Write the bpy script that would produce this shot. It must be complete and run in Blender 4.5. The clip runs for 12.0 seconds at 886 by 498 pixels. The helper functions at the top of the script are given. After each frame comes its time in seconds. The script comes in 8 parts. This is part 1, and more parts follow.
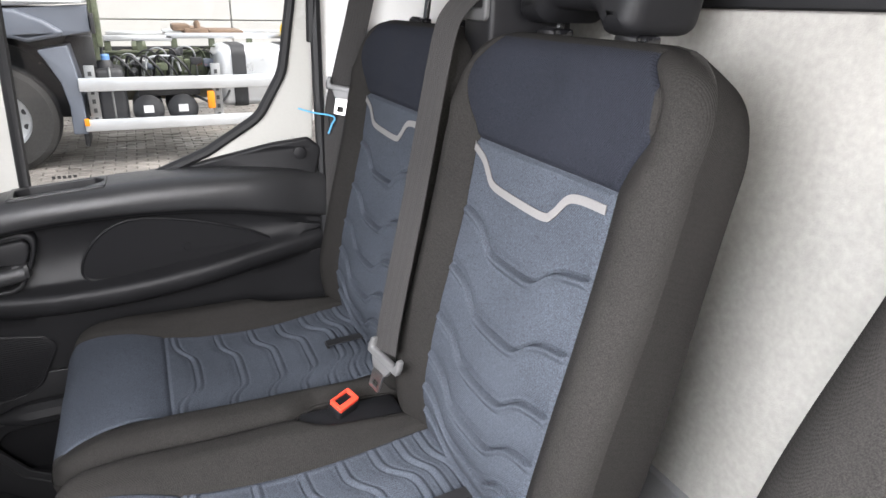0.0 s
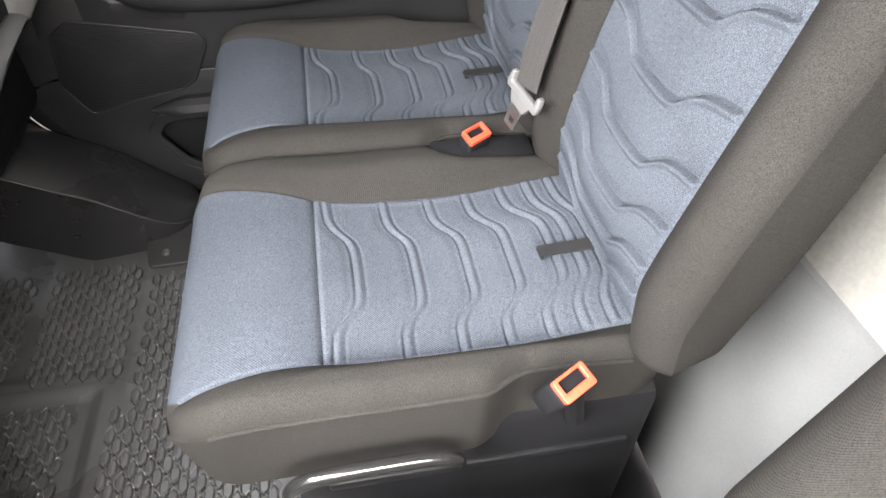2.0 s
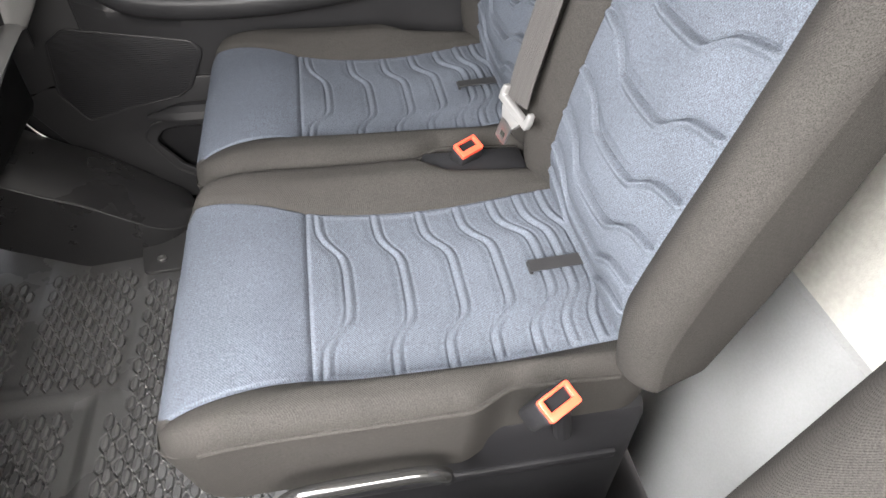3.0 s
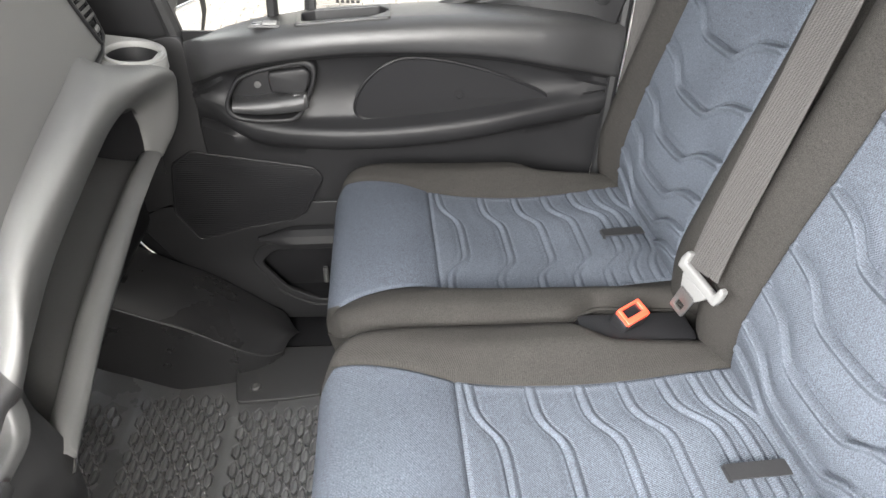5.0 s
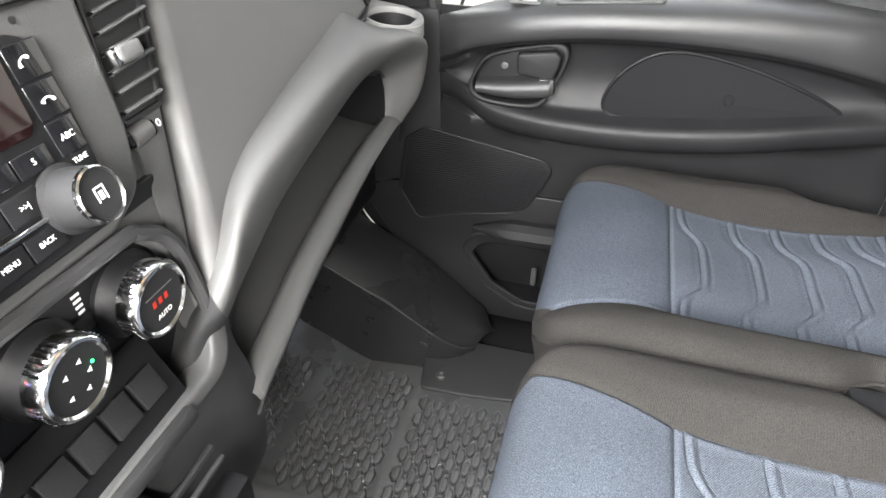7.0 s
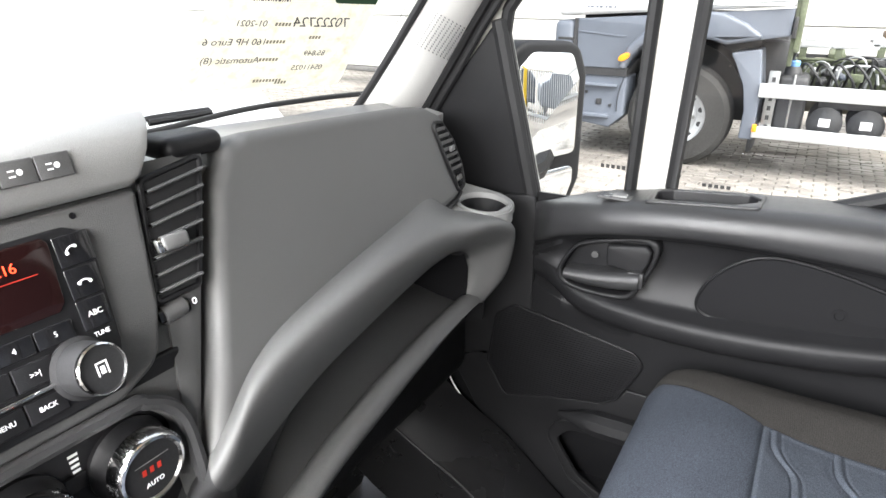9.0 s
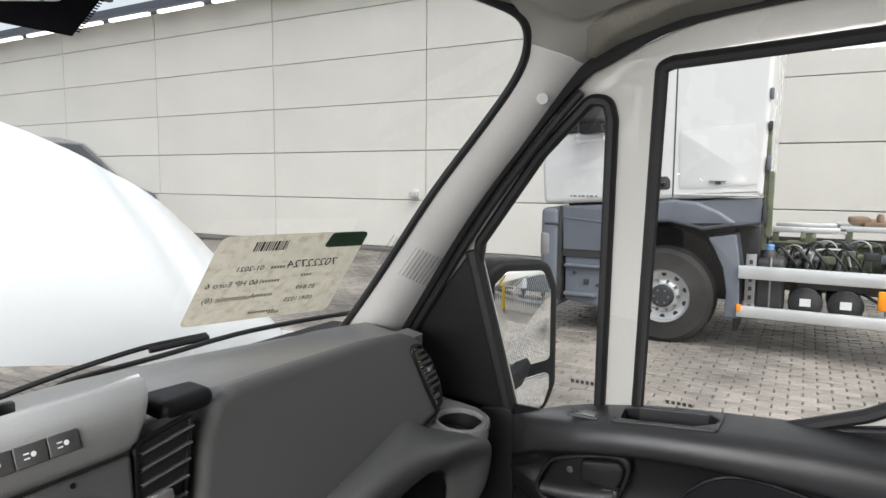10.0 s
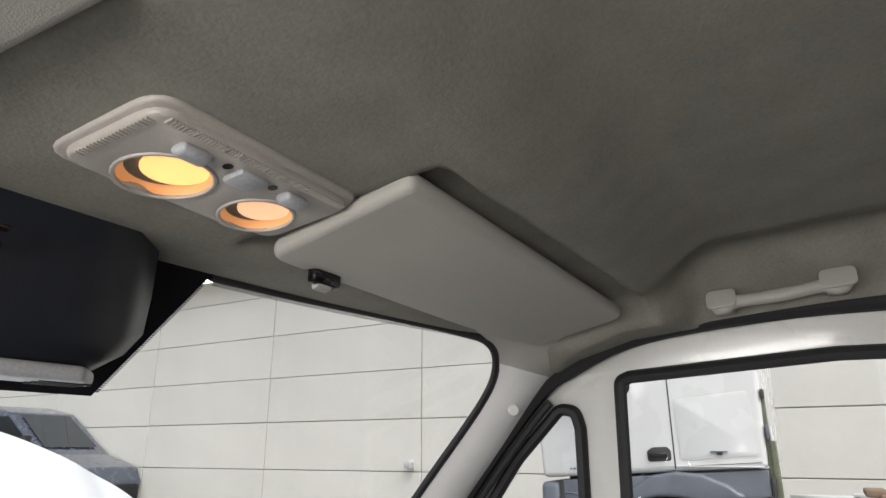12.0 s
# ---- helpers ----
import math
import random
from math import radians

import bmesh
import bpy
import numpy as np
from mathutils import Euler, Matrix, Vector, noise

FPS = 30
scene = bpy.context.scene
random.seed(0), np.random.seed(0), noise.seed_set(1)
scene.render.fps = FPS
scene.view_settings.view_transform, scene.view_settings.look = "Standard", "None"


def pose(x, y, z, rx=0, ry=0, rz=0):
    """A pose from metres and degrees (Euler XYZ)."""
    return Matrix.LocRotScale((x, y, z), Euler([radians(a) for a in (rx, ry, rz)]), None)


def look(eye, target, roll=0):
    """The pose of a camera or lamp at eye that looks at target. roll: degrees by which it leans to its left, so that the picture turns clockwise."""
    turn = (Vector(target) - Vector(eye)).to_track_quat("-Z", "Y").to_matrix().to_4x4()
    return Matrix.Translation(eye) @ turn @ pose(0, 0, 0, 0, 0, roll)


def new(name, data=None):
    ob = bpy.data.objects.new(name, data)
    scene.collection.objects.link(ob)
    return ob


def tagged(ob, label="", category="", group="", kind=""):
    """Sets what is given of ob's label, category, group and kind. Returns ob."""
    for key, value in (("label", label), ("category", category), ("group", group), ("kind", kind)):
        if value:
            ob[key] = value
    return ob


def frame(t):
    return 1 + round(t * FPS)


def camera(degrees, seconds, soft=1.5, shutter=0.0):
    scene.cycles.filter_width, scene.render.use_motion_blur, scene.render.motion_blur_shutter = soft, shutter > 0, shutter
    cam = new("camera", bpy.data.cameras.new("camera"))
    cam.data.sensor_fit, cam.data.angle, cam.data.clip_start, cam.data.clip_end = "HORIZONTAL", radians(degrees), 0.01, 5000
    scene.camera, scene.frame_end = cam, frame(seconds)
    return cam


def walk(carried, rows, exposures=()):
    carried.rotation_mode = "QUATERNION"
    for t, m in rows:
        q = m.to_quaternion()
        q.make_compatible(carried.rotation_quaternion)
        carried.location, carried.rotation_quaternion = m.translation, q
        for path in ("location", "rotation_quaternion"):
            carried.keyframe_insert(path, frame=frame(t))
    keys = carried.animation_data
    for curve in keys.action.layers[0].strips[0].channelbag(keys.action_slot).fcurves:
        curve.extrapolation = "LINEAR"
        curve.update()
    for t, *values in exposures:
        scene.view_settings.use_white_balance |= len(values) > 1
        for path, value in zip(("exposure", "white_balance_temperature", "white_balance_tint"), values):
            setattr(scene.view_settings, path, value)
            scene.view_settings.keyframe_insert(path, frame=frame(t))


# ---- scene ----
cam = camera(69.1, 12.0)
PATH = [
    (0, (-0.577, 0.666, 1.078), (1.116, -0.123, 0.362), 1.3),
    (0.5, (-0.555, 0.642, 1.067), (1.094, -0.011, 0.144), 1.7),
    (1, (-0.553, 0.641, 1.059), (1.099, 0.271, -0.006), 1.7),
    (1.5, (-0.544, 0.653, 1.04), (0.999, 0.332, -0.191), 2.0),
    (2, (-0.532, 0.652, 1.034), (0.884, 0.354, -0.347), 2.0),
    (2.5, (-0.529, 0.639, 1.054), (0.881, 0.341, -0.332), 2.1),
    (2.7, (-0.527, 0.637, 1.05), (0.883, 0.339, -0.337), 2.2),
    (4.3, (-0.475, 0.688, 1.095), (1.0, 0.373, -0.219), 2.8),
    (4.5, (-0.447, 0.702, 1.086), (1.097, 0.383, -0.144), 2.1),
    (5, (-0.377, 0.77, 1.057), (1.244, 0.584, -0.1), 2.4),
    (5.5, (-0.374, 0.786, 1.029), (1.262, 0.832, -0.121), 2.1),
    (6, (-0.421, 0.778, 1.036), (1.198, 0.989, -0.119), 1.6),
    (6.5, (-0.414, 0.785, 1.028), (1.181, 1.182, -0.112), 1.3),
    (6.7, (-0.373, 0.806, 1.008), (1.221, 1.207, -0.131), 1.1),
    (8.5, (-0.236, 0.719, 0.95), (1.282, 1.601, -0.009), 0.4),
    (9, (-0.258, 0.708, 1.02), (1.363, 1.63, 0.299), 0.7),
    (9.5, (-0.282, 0.688, 1.069), (1.415, 1.647, 0.623), 0.5),
    (10, (-0.295, 0.653, 1.117), (1.437, 1.631, 0.909), 0.5),
    (10.5, (-0.317, 0.63, 1.15), (1.424, 1.614, 1.178), 0.4),
    (11, (-0.332, 0.607, 1.167), (1.395, 1.582, 1.428), 0.2),
    (11.5, (-0.342, 0.59, 1.176), (1.349, 1.538, 1.669), -0.0),
    (12, (-0.359, 0.582, 1.185), (1.308, 1.515, 1.776), -0.2),
]
walk(cam, [(t, look(eye, target, roll)) for t, eye, target, roll in PATH], [(0.0, 1.2, 6450, 13), (0.5, 1.5, 6450, 13), (1.0, 1.95, 6600, 13), (2.0, 2.2, 6850, 11.5), (2.7, 2.25, 6850, 11.5), (4.5, 2.35, 6800, 10), (5.5, 2.35, 6750, 9), (6.7, 2.4, 6700, 9), (8.3, 2.95, 6500, 10), (8.6, 2.85, 6500, 10), (9.0, 2.05, 6500, 10), (9.5, 1.1, 6500, 10), (10.5, 0.45, 6550, 11), (11.5, 0.24, 6550, 11), (12.0, 0.56, 6550, 11)])

# ---- light ----
SUN_EL, SUN_AZ = 52.0, 205.0
world = bpy.data.worlds.new("overcast_sky")
scene.world = world
world.use_nodes = True
wn = world.node_tree.nodes
sky = wn.new("ShaderNodeTexSky")
sky.sky_type = "NISHITA"
sky.sun_disc = False
sky.sun_elevation, sky.sun_rotation = radians(SUN_EL), radians(SUN_AZ)
sky.air_density, sky.dust_density, sky.ozone_density = 1.0, 6.0, 1.0
soften = wn.new("ShaderNodeHueSaturation")
soften.inputs["Saturation"].default_value = 0.35
world.node_tree.links.new(sky.outputs[0], soften.inputs["Color"])
world.node_tree.links.new(soften.outputs[0], wn["Background"].inputs["Color"])
wn["Background"].inputs["Strength"].default_value = 0.19
sun = new("sun", bpy.data.lights.new("sun", "SUN"))
sun.data.energy, sun.data.angle, sun.data.color = 0.6, radians(40), (1.0, 0.97, 0.93)
sun.rotation_euler = (radians(90 - SUN_EL), 0, radians(-75))
# daylight through the upper part of the open driver's doorway
door_sky = new("doorway_daylight", bpy.data.lights.new("doorway_daylight", "AREA"))
door_sky.data.shape, door_sky.data.size, door_sky.data.size_y = "RECTANGLE", 0.66, 0.30
door_sky.data.spread = radians(160)
door_sky.data.energy, door_sky.data.color = 8.4, (1.0, 0.98, 0.96)
door_sky.matrix_world = look((-1.0, 0.66, 1.15), (0.10, 0.85, 0.20))
# sky light through the driver's half of the windscreen
screen_sky = new("windscreen_daylight", bpy.data.lights.new("windscreen_daylight", "AREA"))
screen_sky.data.shape, screen_sky.data.size, screen_sky.data.size_y = "RECTANGLE", 0.62, 0.55
screen_sky.data.spread = radians(140)
screen_sky.data.energy, screen_sky.data.color = 19.5, (0.97, 0.98, 1.0)
screen_sky.matrix_world = look((-0.58, 1.20, 1.12), (-0.25, 0.65, 0.35))


# ---- geometry helpers: a shape is (vertices, faces) ----
def join(*shapes):
    V, F = [], []
    for v, f in shapes:
        k = len(V)
        V += [tuple(p) for p in v]
        F += [tuple(i + k for i in q) for q in f]
    return V, F


def moved(shape, m):
    return [tuple(m @ Vector(p)) for p in shape[0]], shape[1]


def mapped(shape, fn):
    return [tuple(fn(*p)) for p in shape[0]], shape[1]


def from_bm(bm):
    bm.verts.ensure_lookup_table()
    bm.verts.index_update()
    out = [tuple(v.co) for v in bm.verts], [tuple(v.index for v in f.verts) for f in bm.faces]
    bm.free()
    return out


def box(x0, x1, y0, y1, z0, z1, bev=0.0, seg=2):
    bm = bmesh.new()
    bmesh.ops.create_cube(bm, size=1.0)
    for v in bm.verts:
        v.co = ((x0 + x1) / 2 + v.co.x * (x1 - x0), (y0 + y1) / 2 + v.co.y * (y1 - y0), (z0 + z1) / 2 + v.co.z * (z1 - z0))
    if bev:
        bmesh.ops.bevel(bm, geom=bm.edges[:], offset=bev, segments=seg, profile=0.5, affect="EDGES")
    return from_bm(bm)


def frame_of(d):
    d = Vector(d).normalized()
    a = d.cross(Vector((0, 0, 1)))
    if a.length < 0.1:
        a = d.cross(Vector((0, 1, 0)))
    a.normalize()
    return a, d.cross(a).normalized()


def tube(points, r, seg=10, closed=False, flat=1.0, up=None):
    pts = [Vector(p) for p in points]
    n = len(pts)
    V, F = [], []
    a = None
    for i, p in enumerate(pts):
        q0 = pts[i - 1] if i or closed else p
        q1 = pts[(i + 1) % n] if i < n - 1 or closed else p
        d = (q1 - q0).normalized()
        if up is not None:
            b = Vector(up)
            a = d.cross(b).normalized()
            b = a.cross(d).normalized()
        else:
            if a is None:
                a, b = frame_of(d)
            a = (a - d * a.dot(d)).normalized()
            b = d.cross(a)
        rr = r[i] if isinstance(r, (list, tuple)) else r
        for k in range(seg):
            t = 2 * math.pi * k / seg
            V.append(p + a * (rr * math.cos(t)) + b * (rr * flat * math.sin(t)))
    for i in range(n if closed else n - 1):
        j = (i + 1) % n
        for k in range(seg):
            m = (k + 1) % seg
            F.append((i * seg + k, i * seg + m, j * seg + m, j * seg + k))
    if not closed:
        F.append(tuple(range(seg))[::-1])
        F.append(tuple((n - 1) * seg + k for k in range(seg)))
    return V, F


def lathe(profile, origin, axis, seg=32, caps=True):
    """profile: (radius, height along axis)."""
    o, d = Vector(origin), Vector(axis).normalized()
    a, b = frame_of(d)
    V, F = [], []
    for r, h in profile:
        for k in range(seg):
            t = 2 * math.pi * k / seg
            V.append(o + d * h + (a * math.cos(t) + b * math.sin(t)) * r)
    for i in range(len(profile) - 1):
        for k in range(seg):
            m = (k + 1) % seg
            F.append((i * seg + k, i * seg + m, (i + 1) * seg + m, (i + 1) * seg + k))
    if caps:
        F.append(tuple(range(seg))[::-1])
        F.append(tuple((len(profile) - 1) * seg + k for k in range(seg)))
    return V, F


def curve_pts(points, n=8, closed=False):
    """A smooth curve through the points."""
    P = [Vector(p) for p in points]
    k = len(P)
    out = []
    for i in range(k if closed else k - 1):
        p0 = P[i - 1] if i or closed else P[0] * 2 - P[1]
        p1, p2 = P[i], P[(i + 1) % k]
        p3 = P[(i + 2) % k] if i + 2 < k or closed else P[-1] * 2 - P[-2]
        for j in range(n):
            t = j / n
            out.append(0.5 * (2 * p1 + (p2 - p0) * t + (2 * p0 - 5 * p1 + 4 * p2 - p3) * t * t + (3 * p1 - p0 - 3 * p2 + p3) * t ** 3))
    if not closed:
        out.append(P[-1])
    return out


def loft(rows, closed=False):
    n = len(rows[0])
    V = [tuple(p) for r in rows for p in r]
    F = []
    for i in range(len(rows) - 1):
        for k in range(n if closed else n - 1):
            m = (k + 1) % n
            F.append((i * n + k, i * n + m, (i + 1) * n + m, (i + 1) * n + k))
    return V, F


def thicken(shape, t):
    """A closed shell of thickness t behind an open sheet."""
    V, F = shape
    bm = bmesh.new()
    vs = [bm.verts.new(v) for v in V]
    for f in F:
        if len(set(f)) > 2:
            bm.faces.new([vs[i] for i in f])
    bmesh.ops.remove_doubles(bm, verts=bm.verts, dist=1e-5)
    bm.normal_update()
    bmesh.ops.solidify(bm, geom=bm.faces[:], thickness=t)
    return from_bm(bm)


def rounded(poly, r, n=5):
    """A polygon in the plane with rounded corners; r may be one radius or one a corner."""
    out = []
    k = len(poly)
    for i in range(k):
        p, a, b = Vector(poly[i]), Vector(poly[i - 1]), Vector(poly[(i + 1) % k])
        rr = r[i] if isinstance(r, (list, tuple)) else r
        u, v = (a - p), (b - p)
        lu, lv = u.length, v.length
        u, v = u / lu, v / lv
        ang = math.acos(max(-1, min(1, u.dot(v))))
        d = min(rr / max(math.tan(ang / 2), 1e-3), lu * 0.49, lv * 0.49)
        if rr <= 0:
            out.append(tuple(p))
            continue
        p0, p1 = p + u * d, p + v * d
        for j in range(n + 1):
            t = j / n
            q = p0 * (1 - t) ** 2 + p * 2 * t * (1 - t) + p1 * t * t
            out.append((q.x, q.y))
    return out


def ellipse(cx, cy, rx, ry, n=28):
    return [(cx + rx * math.cos(2 * math.pi * i / n), cy + ry * math.sin(2 * math.pi * i / n)) for i in range(n)]


def cut(outlines, thick, bev=0.0, fn=None, seg=2):
    """A plate with holes: the first outline is the rim. Its front is at h = 0, its back at h = -thick."""
    cu = bpy.data.curves.new("outline", "CURVE")
    cu.dimensions, cu.fill_mode = "2D", "BOTH"
    cu.extrude, cu.bevel_depth, cu.bevel_resolution, cu.offset = max(thick / 2 - bev, 0.0), bev, seg, -bev
    for o in outlines:
        sp = cu.splines.new("POLY")
        sp.points.add(len(o) - 1)
        for q, p in zip(sp.points, o):
            q.co = (p[0], p[1], 0, 1)
        sp.use_cyclic_u = True
    ob = bpy.data.objects.new("outline", cu)
    me = ob.to_mesh()
    V = [(v.co.x, v.co.y, v.co.z - thick / 2) for v in me.vertices]
    F = [tuple(p.vertices) for p in me.polygons]
    ob.to_mesh_clear()
    bpy.data.objects.remove(ob)
    bpy.data.curves.remove(cu)
    return mapped((V, F), fn) if fn else (V, F)


def to_mesh(name, shape, sharp=35):
    V, F = shape
    me = bpy.data.meshes.new(name)
    me.from_pydata([tuple(v) for v in V], [], [f for f in F if len(set(f)) > 2])
    bm = bmesh.new()
    bm.from_mesh(me)
    bmesh.ops.remove_doubles(bm, verts=bm.verts, dist=2e-5)
    bmesh.ops.recalc_face_normals(bm, faces=bm.faces)
    bm.to_mesh(me)
    bm.free()
    me.shade_smooth()
    me.set_sharp_from_angle(angle=radians(sharp))
    return me


def part(name, shape, mat, parent=None, label="", sharp=35):
    me = to_mesh(name, shape, sharp) if isinstance(shape, tuple) else shape
    if mat and not me.materials:
        me.materials.append(mat)
    ob = new(name, me)
    ob.parent = parent
    return tagged(ob, label)


def thing(name, label, category, group="", kind="", at=(0, 0, 0)):
    ob = new(name)
    ob.location = at
    ob.empty_display_size = 0.05
    return tagged(ob, label, category, group, kind)


def solid(name, shape, mat, label, category, group="", kind="", sharp=35):
    return tagged(part(name, shape, mat, None, "", sharp), label, category, group, kind)


def words(text, size, mat, parent, m, name="lettering", thick=0.0002):
    cu = bpy.data.curves.new(name, "FONT")
    cu.body, cu.size, cu.extrude, cu.align_x, cu.align_y = text, size, thick, "CENTER", "CENTER"
    ob = bpy.data.objects.new(name, cu)
    me = bpy.data.meshes.new_from_object(ob)
    bpy.data.objects.remove(ob)
    bpy.data.curves.remove(cu)
    me.transform(m)
    me.materials.clear()
    me.materials.append(mat)
    out = new(name, me)
    out.parent = parent
    return out


# ---- materials ----
def material(name, colour, rough=0.5, metal=0.0, grain=(400.0, 0.15), blotch=(6.0, 0.12), bump=(600.0, 0.0), spec=0.5, coat=0.0,
             weave=None, tint=0.0, sheen=0.0, dirt=None, random=0.0, rough_var=0.1, world_pattern=False):
    m = bpy.data.materials.new(name)
    m.use_nodes = True
    nt = m.node_tree
    N, L = nt.nodes, nt.links
    bsdf = N["Principled BSDF"]
    co = N.new("ShaderNodeNewGeometry").outputs["Position"] if world_pattern else N.new("ShaderNodeTexCoord").outputs["Object"]

    def noise_at(scale, detail=3.0):
        n = N.new("ShaderNodeTexNoise")
        n.inputs["Scale"].default_value, n.inputs["Detail"].default_value = scale, detail
        L.new(co, n.inputs["Vector"])
        return n.outputs["Fac"]

    def ramp(fac, lo, hi):
        r = N.new("ShaderNodeMapRange")
        r.inputs["From Min"].default_value, r.inputs["From Max"].default_value = 0.25, 0.75
        r.inputs["To Min"].default_value, r.inputs["To Max"].default_value = lo, hi
        L.new(fac, r.inputs["Value"])
        return r.outputs[0]

    def mul(a, b):
        n = N.new("ShaderNodeMath")
        n.operation = "MULTIPLY"
        L.new(a, n.inputs[0])
        L.new(b, n.inputs[1])
        return n.outputs[0]

    g, b = noise_at(grain[0]), noise_at(blotch[0], 5.0)
    fac = mul(ramp(g, 1 - grain[1], 1 + grain[1]), ramp(b, 1 - blotch[1], 1 + blotch[1]))
    if random:
        info = N.new("ShaderNodeObjectInfo")
        r = N.new("ShaderNodeMapRange")
        r.inputs["To Min"].default_value, r.inputs["To Max"].default_value = 1 - random, 1 + random
        L.new(info.outputs["Random"], r.inputs["Value"])
        geo = N.new("ShaderNodeNewGeometry")
        r2 = N.new("ShaderNodeMapRange")
        r2.inputs["To Min"].default_value, r2.inputs["To Max"].default_value = 1 - random, 1 + random
        L.new(geo.outputs["Random Per Island"], r2.inputs["Value"])
        fac = mul(fac, mul(r.outputs[0], r2.outputs[0]))
    mix = N.new("ShaderNodeMix")
    mix.data_type, mix.blend_type = "RGBA", "MULTIPLY"
    mix.inputs["Factor"].default_value = 1.0
    mix.inputs["A"].default_value = (*colour, 1)
    L.new(fac, mix.inputs["B"])
    out = mix.outputs["Result"]
    if dirt:
        scale, amount, tint = dirt
        d = N.new("ShaderNodeMapRange")
        d.inputs["From Min"].default_value, d.inputs["From Max"].default_value, d.inputs["To Max"].default_value = 0.5, 0.72, amount
        L.new(noise_at(scale, 6.0), d.inputs["Value"])
        mx = N.new("ShaderNodeMix")
        mx.data_type = "RGBA"
        mx.inputs["B"].default_value = (*tint, 1)
        L.new(d.outputs[0], mx.inputs["Factor"])
        L.new(out, mx.inputs["A"])
        out = mx.outputs["Result"]
    L.new(out, bsdf.inputs["Base Color"])
    L.new(ramp(b, max(rough - rough_var, 0.02), min(rough + rough_var, 1)), bsdf.inputs["Roughness"])
    bsdf.inputs["Metallic"].default_value = metal
    bsdf.inputs["Specular IOR Level"].default_value = spec
    bsdf.inputs["Coat Weight"].default_value = coat
    bsdf.inputs["Coat Roughness"].default_value = 0.08
    if sheen:
        bsdf.inputs["Sheen Weight"].default_value, bsdf.inputs["Sheen Roughness"].default_value = sheen, 0.5
    if bump[1]:
        bp = N.new("ShaderNodeBump")
        bp.inputs["Strength"].default_value, bp.inputs["Distance"].default_value = bump[1], 0.001
        height = noise_at(bump[0], 2.0)
        if weave:
            # crossed threads, each set with its way and spacing
            tot = None
            for way, spacing in weave:
                dot, wob, sn = N.new("ShaderNodeVectorMath"), N.new("ShaderNodeMath"), N.new("ShaderNodeMath")
                dot.operation, wob.operation, sn.operation = "DOT_PRODUCT", "MULTIPLY_ADD", "SINE"
                d = Vector(way).normalized() * (2 * math.pi / spacing)
                dot.inputs[1].default_value = tuple(d)
                L.new(co, dot.inputs[0])
                L.new(height, wob.inputs[0])
                wob.inputs[1].default_value = 1.6
                L.new(dot.outputs["Value"], wob.inputs[2])
                L.new(wob.outputs[0], sn.inputs[0])
                half = N.new("ShaderNodeMath")
                half.operation = "MULTIPLY_ADD"
                half.inputs[1].default_value, half.inputs[2].default_value = 0.5, 0.5
                L.new(sn.outputs[0], half.inputs[0])
                if tot is None:
                    tot = half.outputs[0]
                else:
                    a = N.new("ShaderNodeMath")
                    a.operation = "ADD"
                    L.new(tot, a.inputs[0])
                    L.new(half.outputs[0], a.inputs[1])
                    tot = a.outputs[0]
            a = N.new("ShaderNodeMath")
            a.operation = "ADD"
            L.new(tot, a.inputs[0])
            L.new(height, a.inputs[1])
            height = a.outputs[0]
            if tint:
                wv = N.new("ShaderNodeMapRange")
                wv.inputs["From Max"].default_value = 2.0
                wv.inputs["To Min"].default_value, wv.inputs["To Max"].default_value = 1 - tint, 1 + tint
                L.new(tot, wv.inputs["Value"])
                m2 = N.new("ShaderNodeMix")
                m2.data_type, m2.blend_type = "RGBA", "MULTIPLY"
                m2.inputs["Factor"].default_value = 1.0
                L.new(out, m2.inputs["A"])
                L.new(wv.outputs[0], m2.inputs["B"])
                L.new(m2.outputs["Result"], bsdf.inputs["Base Color"])
        L.new(height, bp.inputs["Height"])
        L.new(bp.outputs["Normal"], bsdf.inputs["Normal"])
    return m


def glowing(name, colour, strength):
    m = bpy.data.materials.new(name)
    m.use_nodes = True
    b = m.node_tree.nodes["Principled BSDF"]
    b.inputs["Base Color"].default_value = (*colour, 1)
    b.inputs["Emission Color"].default_value = (*colour, 1)
    b.inputs["Emission Strength"].default_value = strength
    return m


def pane_glass(name, tint=(0.93, 0.96, 0.95)):
    m = bpy.data.materials.new(name)
    m.use_nodes = True
    nt = m.node_tree
    N, L = nt.nodes, nt.links
    N.remove(N["Principled BSDF"])
    tr, gl, mx, lw = N.new("ShaderNodeBsdfTransparent"), N.new("ShaderNodeBsdfGlossy"), N.new("ShaderNodeMixShader"), N.new("ShaderNodeLayerWeight")
    fr, fm = N.new("ShaderNodeMath"), N.new("ShaderNodeMath")
    fr.operation, fm.operation = "POWER", "MULTIPLY_ADD"
    fr.inputs[1].default_value, fm.inputs[1].default_value, fm.inputs[2].default_value = 5.0, 0.6, 0.05
    lw.inputs["Blend"].default_value = 0.5
    L.new(lw.outputs["Facing"], fr.inputs[0])
    L.new(fr.outputs[0], fm.inputs[0])
    tr.inputs["Color"].default_value = (*tint, 1)
    gl.inputs["Roughness"].default_value = 0.0
    L.new(fm.outputs[0], mx.inputs[0])
    L.new(tr.outputs[0], mx.inputs[1])
    L.new(gl.outputs[0], mx.inputs[2])
    L.new(mx.outputs[0], N["Material Output"].inputs["Surface"])
    return m


